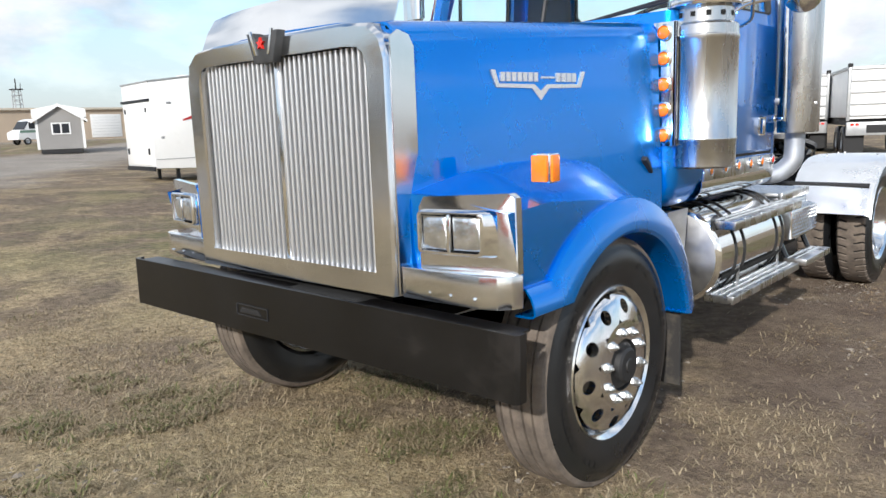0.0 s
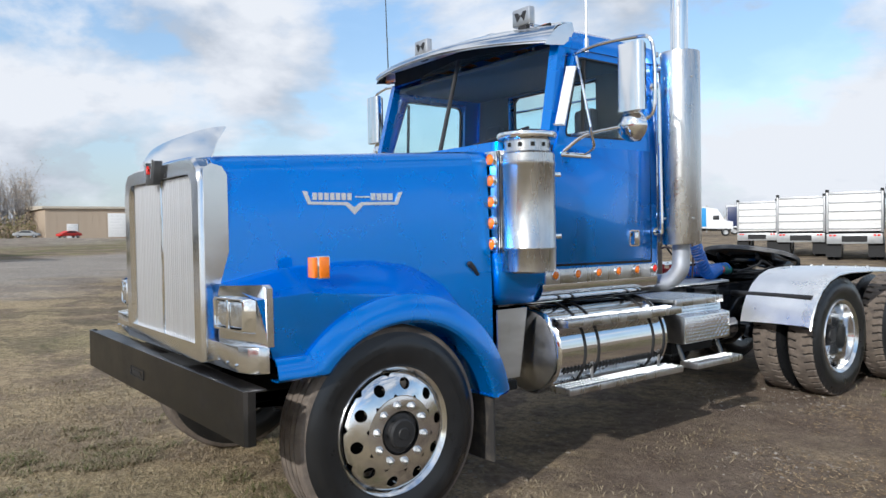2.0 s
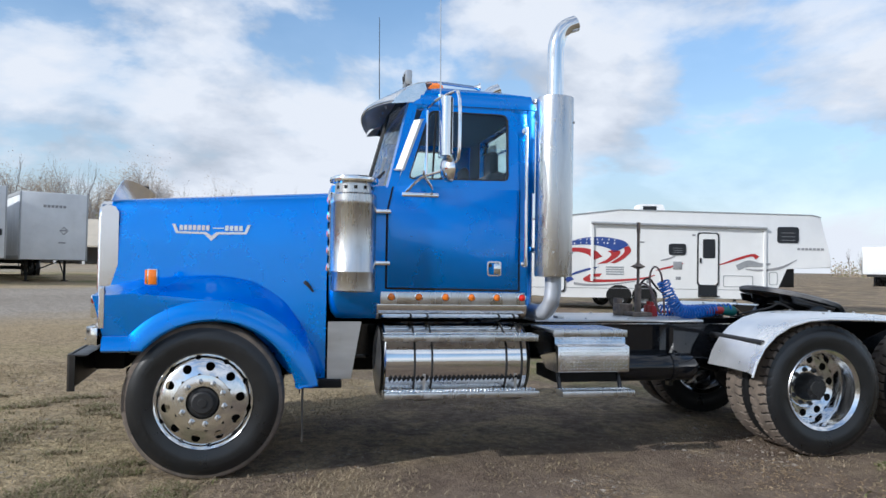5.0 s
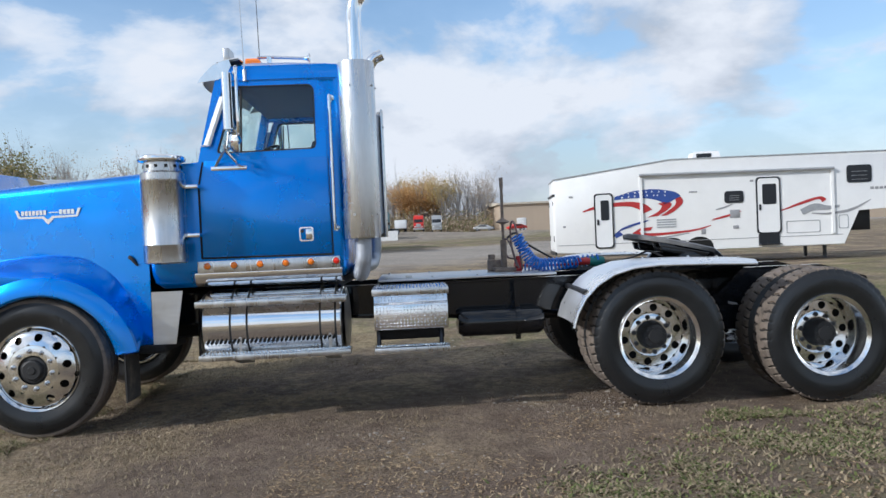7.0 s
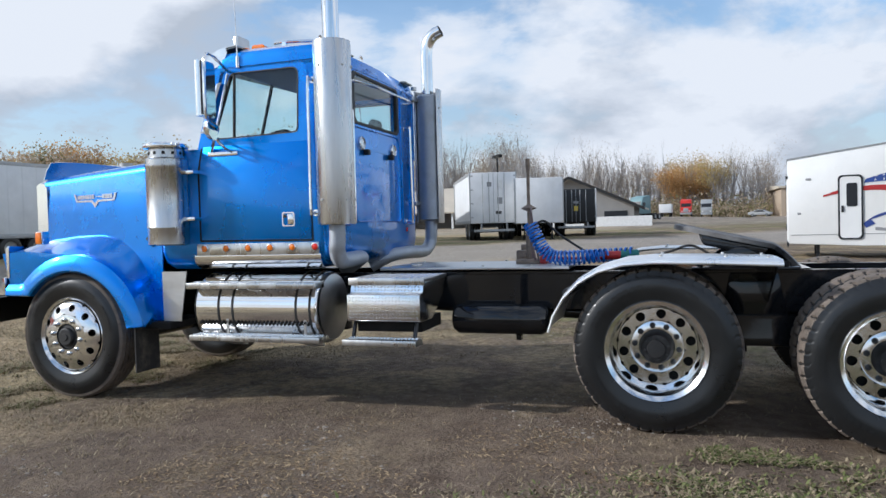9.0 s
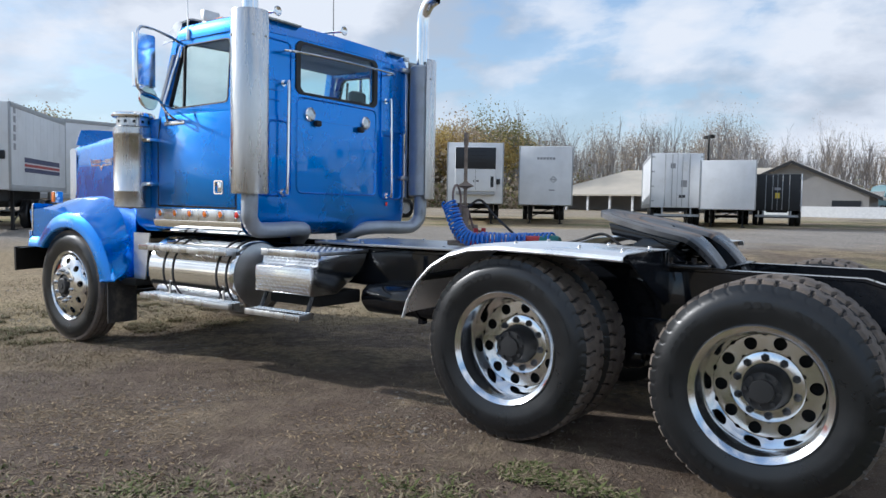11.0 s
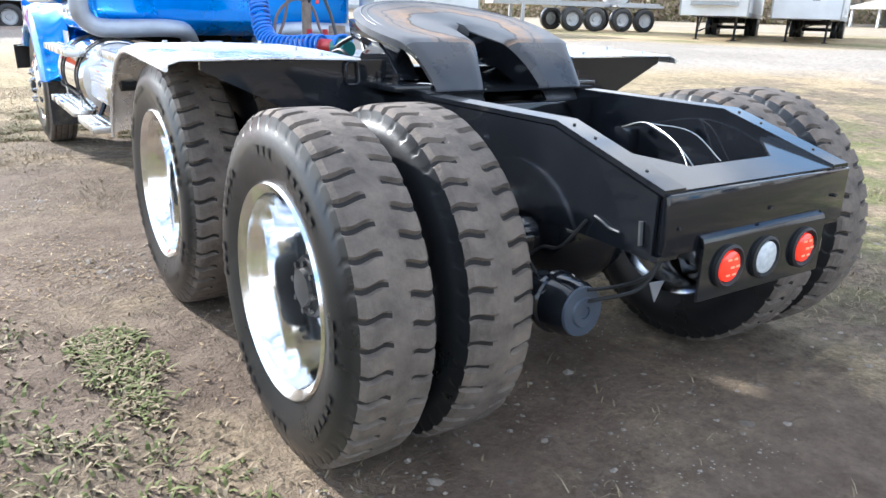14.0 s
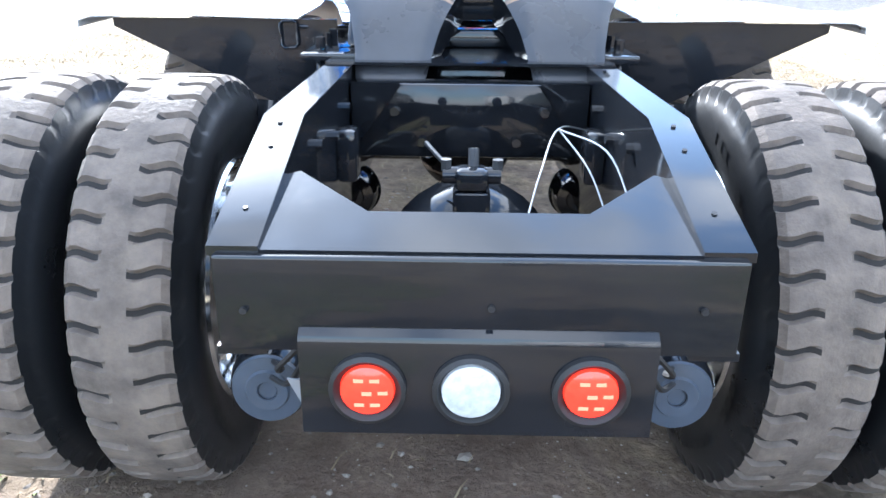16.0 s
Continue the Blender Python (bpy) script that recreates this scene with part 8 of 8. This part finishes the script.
# tractors and trailers far across the lot
def far_tractor(x, y, turn, paint, label):
    d = thing("parked_tractor", label, "truck", "", at_ground(x, y, turn))
    bm = prism(B(), [(0, 0.9), (0, 1.9), (1.2, 2.1), (1.5, 2.9), (1.9, 3.6), (3.6, 3.9), (4.0, 3.8), (4.0, 1.0)], "x", -1.15, 1.15, 0.08)
    part("body", bm, paint, d)
    part("windscreen", prism(B(), [(1.22, 2.15), (1.52, 2.88), (1.48, 2.90), (1.18, 2.17)], "x", -1.0, 1.0), dark_panel, d)
    for s in (-1, 1):
        part("side_window", box(B(), 1.14 * s - 0.02, 1.14 * s + 0.02, 1.7, 2.5, 2.15, 2.75, 0.02), dark_panel, d)
        part("headlamp", box(B(), 0.8 * s - 0.15, 0.8 * s + 0.15, -0.03, 0.03, 1.1, 1.3, 0.02), white_trim, d)
    part("grille", box(B(), -0.5, 0.5, -0.03, 0.02, 1.0, 1.85, 0.02), steel_grey, d)
    part("bumper", box(B(), -1.2, 1.2, -0.12, 0.2, 0.45, 0.9, 0.05), steel_grey, d)
    part("chassis", box(B(), -0.45, 0.45, 0.3, 7.0, 0.7, 1.05), trailer_dark, d)
    for a in (0.9, 5.3, 6.5):
        for s in (-1, 1):
            far_wheel(d, 1.05 * s, a, s)


box_trailer("dark blue curtain-side trailer far across the lot", -50.3, 54.9, -45, 4.7, 4.0, 1.2, paint=navy_paint, group="far trailers")
box_trailer("white van trailer far across the lot", -55.5, 56.6, 30, 6.0, 3.9, 1.2, group="far trailers")
box_trailer("white van trailer far across the lot", -63.3, 85.0, -60, 4.0, 3.4, 1.0, group="far trailers")
box_trailer("bright blue lettered trailer far across the lot", -57.0, 83.5, -55.7, 5.3, 3.9, 1.1, paint=sky_paint, bars=(), group="far trailers")
box_trailer("dark blue trailer beyond the dump trailers", -58.7, 101.3, -55.7, 2.4, 4.4, 1.1, paint=navy_paint, group="far trailers")
far_tractor(-43.8, 60.8, 135, white_paint, "white highway tractor far across the lot")
far_tractor(-49.9, 88.3, 124, white_paint, "white tractor before the blue trailer")
far_tractor(-162.0, 5.7, 88, red_paint, "red highway tractor at the wood's edge")
far_tractor(-161.5, 9.9, 88, steel_grey, "pale highway tractor at the wood's edge")
far_tractor(-113.4, -2.8, 60, pm("faded_teal", (0.16, 0.27, 0.29), 0.5, var=0.1), "faded teal tractor beside the barn")
far_tractor(-81.2, -61.9, 120, red_paint, "red tractor beyond the parked trailers")
far_tractor(-85.5, -60.0, 110, navy_paint, "dark blue tractor beyond the parked trailers")
box_trailer("small white trailer at the wood's edge", -154.2, 1.6, 88, 5.0, 2.6, 0.8, group="far trailers")

def car(x, y, turn, paint, label):
    c = thing("parked_car", label, "car", "", at_ground(x, y, turn))
    bm = prism(B(), [(0, 0.35), (0, 0.75), (0.9, 0.92), (1.5, 1.38), (2.9, 1.40), (3.7, 0.98), (4.4, 0.92), (4.45, 0.4)], "x", -0.85, 0.85, 0.08)
    part("body", bm, paint, c)
    for s in (-1, 1):
        part("side_window", prism(B(), [(1.15, 0.95), (1.6, 1.30), (2.85, 1.32), (3.4, 0.98)], "x", 0.82 * s, 0.87 * s), dark_panel, c)
        for a in (0.85, 3.55):
            w = part("wheel", far_rim, None, c)
            w.matrix_basis = Matrix.Translation((0.78 * s, a, 0.32)) @ pose(0, 0, 0, 0, 0, 0 if s > 0 else 180) @ Matrix.Scale(0.62, 4)
            part("tyre", far_tyre, None, w)


car(-153.7, 25.2, 20, red_paint, "low red car by the warehouse")
car(-152.4, 21.9, 160, steel_grey, "silver car by the warehouse")


# long beige warehouse
wh = thing("warehouse", "long beige metal warehouse with a white roller door", "building", "", at_ground(-169.0, 25.5, 0) @ Matrix.Scale(1.4, 4))
part("wall", box(B(), -30, 0, 0.0, 75.0, -1.0, 4.5), beige_wall, wh)
part("roof", prism(B(), [(-31, 4.45), (0.35, 4.45), (0.35, 4.75), (-15, 5.4), (-31, 4.75)], "y", -0.4, 75.4), tan_roof, wh)
for y0, y1, z1 in ((8.8, 14.3, 3.75), (2.9, 4.5, 2.1), (32, 37, 3.7)):
    d = part("roller_door", box(B(), 0.0, 0.06, y0, y1, 0.0, z1, 0.02), white_trim, wh, "white roller door")
    bm = B()
    for k in range(1, 8):
        box(bm, 0.058, 0.068, y0 + 0.1, y1 - 0.1, z1 * k / 8 - 0.015, z1 * k / 8 + 0.015)
    part("door_rib", bm, steel_grey, d)
bm = B()
for k in range(0, 75, 1):
    box(bm, 0.0, 0.025, k + 0.45, k + 0.55, 0.0, 4.45)
part("wall_rib", bm, beige_wall, wh)
tower = thing("roof_tower", "small lattice tower above the warehouse roof", "tower", "", Matrix.Translation((-175, 57.7, 8.4)))
bm = B()
for dx, dy in ((-0.8, -0.8), (0.8, -0.8), (0.8, 0.8), (-0.8, 0.8)):
    tube(bm, [(dx, dy, 0.0), (dx * 0.8, dy * 0.8, 4.0)], 0.10, 6)
for z in (0.8, 1.8, 2.8):
    box(bm, -0.85, 0.85, -0.85, 0.85, z, z + 0.10)
    tube(bm, [(-0.8, -0.8, z), (0.75, -0.75, z + 1.0)], 0.06, 6)
    tube(bm, [(0.8, 0.8, z), (0.75, -0.75, z + 1.0)], 0.06, 6)
part("lattice", bm, steel_grey, tower)
bm = box(B(), -1.1, 1.1, -1.1, 1.1, 4.0, 4.2)
tube(bm, [(0, 0, 4.2), (0, 0, 6.4)], 0.12, 6)
tube(bm, [(0.7, 0.7, 4.2), (0.7, 0.7, 5.4)], 0.08, 6)
tube(bm, [(-0.8, 0.2, 4.2), (-0.8, 0.2, 5.0)], 0.12, 6)
part("platform", bm, trailer_dark, tower)

# grey tiny house
th = thing("tiny_house", "grey clapboard tiny house with white trim", "shed", "", at_ground(-51.0, 18.0, -22))
part("wall", prism(B(), [(-1.5, 0.35), (1.5, 0.35), (1.5, 2.35), (0, 3.3), (-1.5, 2.35)], "x", -6.0, 0.0), grey_wall, th)
bm = B()
for s in (-1, 1):
    prism(bm, [(0, 3.30), (1.72 * s, 2.21), (1.72 * s, 2.33), (0, 3.44)], "x", -6.2, 0.22)
part("roof", bm, tan_roof, th)
bm = B()
for s in (-1, 1):
    prism(bm, [(0, 3.24), (1.74 * s, 2.14), (1.74 * s, 2.34), (0, 3.46)], "x", 0.22, 0.26)
    box(bm, -0.02, 0.04, 1.42 * s - 0.08, 1.42 * s + 0.08, 0.35, 2.4)
part("white_trim", bm, white_trim, th)
part("dormer", prism(B(), [(0.2, 2.9), (1.7, 2.5), (1.7, 3.1), (0.2, 3.4)], "x", -4.5, -1.2), white_trim, th)
part("dormer", prism(B(), [(-0.2, 2.9), (-1.7, 2.5), (-1.7, 3.1), (-0.2, 3.4)], "x", -4.5, -1.2), white_trim, th)
w = part("window", box(B(), 0.0, 0.05, -0.55, 0.65, 1.35, 2.15), white_trim, th)
for y0 in (-0.45, 0.1):
    part("pane", box(B(), 0.05, 0.06, y0, y0 + 0.45, 1.43, 2.07), dark_panel, w)
bm = B()
for k in range(10):
    box(bm, 0.0, 0.02, -1.42, 1.42, 0.45 + 0.2 * k, 0.47 + 0.2 * k)
part("siding_lap", bm, grey_wall, th)
part("trailer_base", box(B(), -6.0, 0.0, -1.3, 1.3, 0.05, 0.35), trailer_dark, th)

# white and green motor home
mh = thing("motor_home", "old white motor home with a green band", "camper van", "", at_ground(-81.5, 26.5, 10))
part("body", prism(B(), [(-1.6, 0.55), (-1.6, 1.3), (-0.9, 1.55), (-0.3, 2.45), (0.2, 2.65), (5.5, 2.65), (5.7, 2.4), (5.7, 0.5)], "x", -1.1, 1.1, 0.05), white_paint, mh)
part("green_band", box(B(), 1.095, 1.115, -1.4, 5.6, 1.25, 1.5), pm("pale_green", (0.16, 0.26, 0.20), 0.5), mh)
part("windscreen", prism(B(), [(-0.92, 1.6), (-0.36, 2.38), (-0.40, 2.42), (-0.97, 1.62)], "x", -1.0, 1.0), dark_panel, mh)
part("side_window", box(B(), 1.09, 1.12, -0.45, 0.5, 1.65, 2.3), dark_panel, mh)
part("side_window", box(B(), 1.09, 1.12, 1.5, 3.0, 1.7, 2.3), dark_panel, mh)
for a in (-0.7, 4.2):
    for s in (-1, 1):
        w = part("wheel", far_rim, None, mh)
        w.matrix_basis = Matrix.Translation((1.0 * s, a, 0.40)) @ pose(0, 0, 0, 0, 0, 0 if s > 0 else 180) @ Matrix.Scale(0.78, 4)
        part("tyre", far_tyre, None, w)

# barn with a gable end and open porch
bn = thing("barn", "grey pole barn with tan roof and open porch bays", "barn", "", at_ground(-82.0, -7.9, 0) @ Matrix.Diagonal((1.22, 1.22, 0.98, 1.0)))
part("gable_wall", prism(B(), [(-5.8, -0.6), (6.2, -0.6), (6.2, 2.35), (0.2, 5.75), (-5.8, 2.35)], "x", -9.0, 0.0), grey_wall, bn)
bm = B()
prism(bm, [(0.2, 5.75), (7.2, 1.80), (7.2, 2.02), (0.2, 6.0)], "x", -9.4, 0.7)
prism(bm, [(0.2, 5.75), (-6.6, 1.90), (-6.6, 2.12), (0.2, 6.0)], "x", -9.4, 0.7)
part("gable_roof", bm, tan_roof, bn)
bm = B()
prism(bm, [(0.2, 5.66), (7.25, 1.68), (7.25, 2.04), (0.2, 6.03)], "x", 0.7, 0.78)
prism(bm, [(0.2, 5.66), (-6.65, 1.78), (-6.65, 2.14), (0.2, 6.03)], "x", 0.7, 0.78)
part("verge_board", bm, trailer_dark, bn)
# long wing with its eave towards the lot
bm = B()
loft(bm, [[(-9.0, -18.5, 5.85), (-9.0, 0.0, 5.95)], [(0.6, -24.5, 2.25), (0.6, -6.0, 2.25)], [(0.6, -24.5, 2.05), (0.6, -6.0, 2.05)]])
loft(bm, [[(-9.0, -18.5, 5.85), (-9.0, 0.0, 5.95)], [(-18.6, -24.5, 2.25), (-18.6, -2.0, 2.25)]])
loft(bm, [[(-9.0, -18.5, 5.85), (-9.0, -18.49, 5.85)], [(0.6, -24.5, 2.25), (-18.6, -24.5, 2.25)]])
part("roof", bm, tan_roof, bn, "tan ribbed metal roof")
part("wall", box(B(), -17.5, -4.5, -23.5, -5.8, -0.6, 2.2), grey_wall, bn)
for k in range(8):
    part("porch_post", box(B(), 0.1, 0.3, -24.0 + k * 2.4, -23.8 + k * 2.4, -0.6, 2.1), white_trim, bn)
part("bay_door", box(B(), 0.0, 0.05, -4.6, -2.2, 0.0, 2.2), dark_panel, bn)
part("bay_door", box(B(), 0.0, 0.05, 3.4, 5.6, 0.0, 1.7), dark_panel, bn)
part("gable_window", box(B(), 0.0, 0.05, -3.2, -2.0, 2.6, 3.4), dark_panel, bn)
part("fence_panel", box(B(), 4.0, 4.1, -2.0, 8.0, -0.4, 1.0), white_trim, bn)


# lamp posts and a sign
def lamp_post(x, y, h, label, heads=1):
    p = thing("lamp_post", label, "lamp post", "", at_ground(x, y, 40))
    part("post", cyl(B(), (0, 0, -0.3), (0, 0, h), 0.16, 0.11, seg=10), trailer_dark, p)
    for s in (-1, 1)[:heads]:
        part("lamp_head", box(B(), -0.9 if s < 0 else 0.1, -0.1 if s < 0 else 0.9, -0.25, 0.25, h - 0.1, h + 0.25, 0.05), trailer_dark, p)


lamp_post(-41.6, 57.5, 9.7, "tall dark wooden lamp post")
lamp_post(-79.4, -15.9, 8.5, "dark lamp post behind the trailers", 2)
lamp_post(-82.7, 118.0, 11.5, "twin-headed lot light far off", 2)
sg = thing("roadside_sign", "white and teal pole sign", "sign", "", at_ground(-14.6, 54.6, -10))
part("post", cyl(B(), (0, 0, -0.3), (0, 0, 5.2), 0.15), trailer_dark, sg)
part("panel", box(B(), -1.6, 1.6, -0.15, 0.15, 5.0, 6.9, 0.05), dark_panel, sg)
part("sign_face", box(B(), -1.5, 1.5, -0.17, -0.15, 5.8, 6.8), white_trim, sg)
part("sign_band", box(B(), -1.5, 1.5, -0.17, -0.15, 5.1, 5.7), pm("teal", (0.05, 0.35, 0.45), 0.5), sg)

# ---- trees ----
# bark and leaf colours are made paler, with distance haze mixed in
bark = island_mat("bark", (0.27, 0.25, 0.235), (0.46, 0.43, 0.41))
hazed_leaf_mats = [island_mat("leaf_orange", (0.46, 0.26, 0.11), (0.70, 0.47, 0.22), trans=0.4), island_mat("leaf_gold", (0.42, 0.30, 0.10), (0.62, 0.50, 0.22), trans=0.4),
             island_mat("leaf_olive", (0.19, 0.19, 0.09), (0.34, 0.31, 0.15), trans=0.4), island_mat("leaf_brown", (0.36, 0.28, 0.20), (0.54, 0.45, 0.34), trans=0.4)]


def stick(V, F, M, a, b, r0, r1, k=0, n=3):
    a, b = Vector(a), Vector(b)
    _, u, v = frame_of(b - a)
    i = len(V)
    for p, r in ((a, r0), (b, r1)):
        for q in range(n):
            w = 2 * math.pi * q / n
            V.append(tuple(p + (u * math.cos(w) + v * math.sin(w)) * r))
    for q in range(n):
        F.append((i + q, i + (q + 1) % n, i + n + (q + 1) % n, i + n + q))
        M.append(k)


def tree_into(rng, V, F, M, base, h, kind, leaves, slim=1.0, depth=3, low=0.45, size=0.20):
    """kind: leaf material index + 1, or 0 for a bare tree; slim below 1 keeps the limbs upright; low is where they begin."""
    tips = []

    def grow(p, d, l, r, level):
        e = p + d * l
        stick(V, F, M, p, e, r, r * 0.62, 0, 5 if level == 0 else 3)
        if level >= depth:
            tips.append(e)
            return
        n = 4 if level == 0 else 3
        for k in range(n + (2 if level == 0 else 0)):
            f = rng.uniform(low, 1.0)
            a = rng.uniform(0, 6.28)
            out = Vector((math.cos(a), math.sin(a), 0))
            nd = (d * rng.uniform(0.7, 1.0) + out * rng.uniform(0.35, 0.8) * slim + Vector((0, 0, 0.22))).normalized()
            grow(p + d * l * f, nd, l * rng.uniform(0.5, 0.72), r * 0.5 * (1.1 - 0.3 * f), level + 1)
        if level:
            tips.append(e)
    grow(Vector(base), Vector((rng.uniform(-0.05, 0.05), rng.uniform(-0.05, 0.05), 1)).normalized(), h * (0.42 if slim > 0.8 else 0.50), h * 0.012, 0)
    if kind:
        for k in range(leaves):
            t = rng.choice(tips)
            p = t + Vector((rng.gauss(0, 1), rng.gauss(0, 1), rng.gauss(0, 0.8))) * h * 0.075
            s = rng.uniform(0.4, 1.0) * size
            u = Vector((rng.uniform(-1, 1), rng.uniform(-1, 1), rng.uniform(-1, 1))).normalized() * s
            v = u.cross(Vector((rng.uniform(-1, 1), rng.uniform(-1, 1), rng.uniform(-1, 1)))).normalized() * s * 0.8
            i = len(V)
            V.extend([tuple(p - u), tuple(p + v), tuple(p + u), tuple(p - v)])
            F.append((i, i + 1, i + 2, i + 3))
            M.append(kind)


def plant(name, V, F, M, label, category, kind=""):
    me = bpy.data.meshes.new(name)
    me.from_pydata(V, [], F)
    for m in [bark] + hazed_leaf_mats:
        me.materials.append(m)
    me.polygons.foreach_set("material_index", M)
    return tagged(new(name, me), label, category, kind=kind)


rng = random.Random(11)
ORANGE = (86.9, 90.4)
for nm, a0, a1, d0, d1, count, h0, h1, label in (
        ("autumn_wood", 83, 101, 176, 210, 120, 13, 18.5, "bare and orange autumn trees along the far edge"),
        ("autumn_wood", 100, 121, 112, 150, 100, 12, 16.5, "grey leafless wood behind the barn"),
        ("autumn_wood", 118, 146, 95, 125, 110, 10, 15, "gold and olive autumn trees behind the trailers"),
        ("autumn_wood", 146, 172, 100, 130, 40, 9, 13, "autumn trees beyond the lane"),
        ("autumn_wood", 20, 50, 210, 260, 26, 7, 10, "thin far trees on the skyline")):
    V, F, M = [], [], []
    for k in range(count):
        a = radians(a0 + (a1 - a0) * (k + rng.random()) / count)
        d = rng.uniform(d0, d1)
        x, y = -d * math.sin(a), 3 + d * math.cos(a)
        deg = math.degrees(a)
        if 138 <= deg < 172:
            kind = rng.choice((3, 4, 4, 0, 0, 2))
        elif 119 <= deg < 138:
            kind = rng.choice((1, 2, 2, 3, 4, 4, 0))
        elif ORANGE[0] < deg < ORANGE[1]:
            kind = rng.choice((1, 1, 1, 2, 4))
        else:
            kind = rng.choice((0, 0, 0, 4, 4))
        foot = (x, y, ground_z(x, y) - 0.2)
        if deg > 119:
            tree_into(rng, V, F, M, foot, rng.uniform(h0, h1), kind, rng.randint(2000, 2500), depth=3 if kind else 4)
        elif kind == 1 or kind == 2:
            tree_into(rng, V, F, M, foot, rng.uniform(h0, h1) * 0.9, kind, 2600, 0.7, 3, 0.25)
        else:
            tree_into(rng, V, F, M, foot, rng.uniform(h0, h1) * rng.uniform(0.8, 1.1), kind, 900, 0.45, 3 if kind else 4, 0.22, 0.12)
    # undergrowth
    for k in range(count * 330):
        a = radians(a0 + (a1 - a0) * rng.random())
        d = rng.uniform(d0 - 6, d1)
        x, y = -d * math.sin(a), 3 + d * math.cos(a)
        p = Vector((x, y, ground_z(x, y) + abs(rng.gauss(0, 2.0))))
        s = rng.uniform(0.12, 0.30)
        u = Vector((rng.uniform(-1, 1), rng.uniform(-1, 1), rng.uniform(-1, 1))).normalized() * s
        v = u.cross(Vector((rng.uniform(-1, 1), rng.uniform(-1, 1), rng.uniform(-1, 1)))).normalized() * s
        i = len(V)
        V.extend([tuple(p - u), tuple(p + v), tuple(p + u), tuple(p - v)])
        F.append((i, i + 1, i + 2, i + 3))
        M.append(rng.choice((4, 4, 3)))
    plant(nm, V, F, M, label, "woodland", "stuff")
for x, y, h, kind, sp, label in ((-104.0, -16.8, 16.5, 0, 0.4, "large bare tree behind the barn"), (-77.2, 93.0, 12.5, 3, 0.3, "half-bare tree standing alone")):
    V, F, M = [], [], []
    tree_into(rng, V, F, M, (x, y, ground_z(x, y) - 0.2), h, kind, 260, sp * 2.5, 4)
    tree = thing("lone_tree", label, "tree", "", Matrix.Identity(4))
    for pn, want in (("trunk", False), ("crown", True)):
        pick = [k for k, m in enumerate(M) if (m > 0) == want]
        if pick:
            used = sorted({v for k in pick for v in F[k]})
            at = {v: i for i, v in enumerate(used)}
            me = bpy.data.meshes.new(pn)
            me.from_pydata([V[v] for v in used], [], [[at[v] for v in F[k]] for k in pick])
            me.materials.append(hazed_leaf_mats[kind - 1] if want else bark)
            part(pn, me, None, tree, kind="stuff")
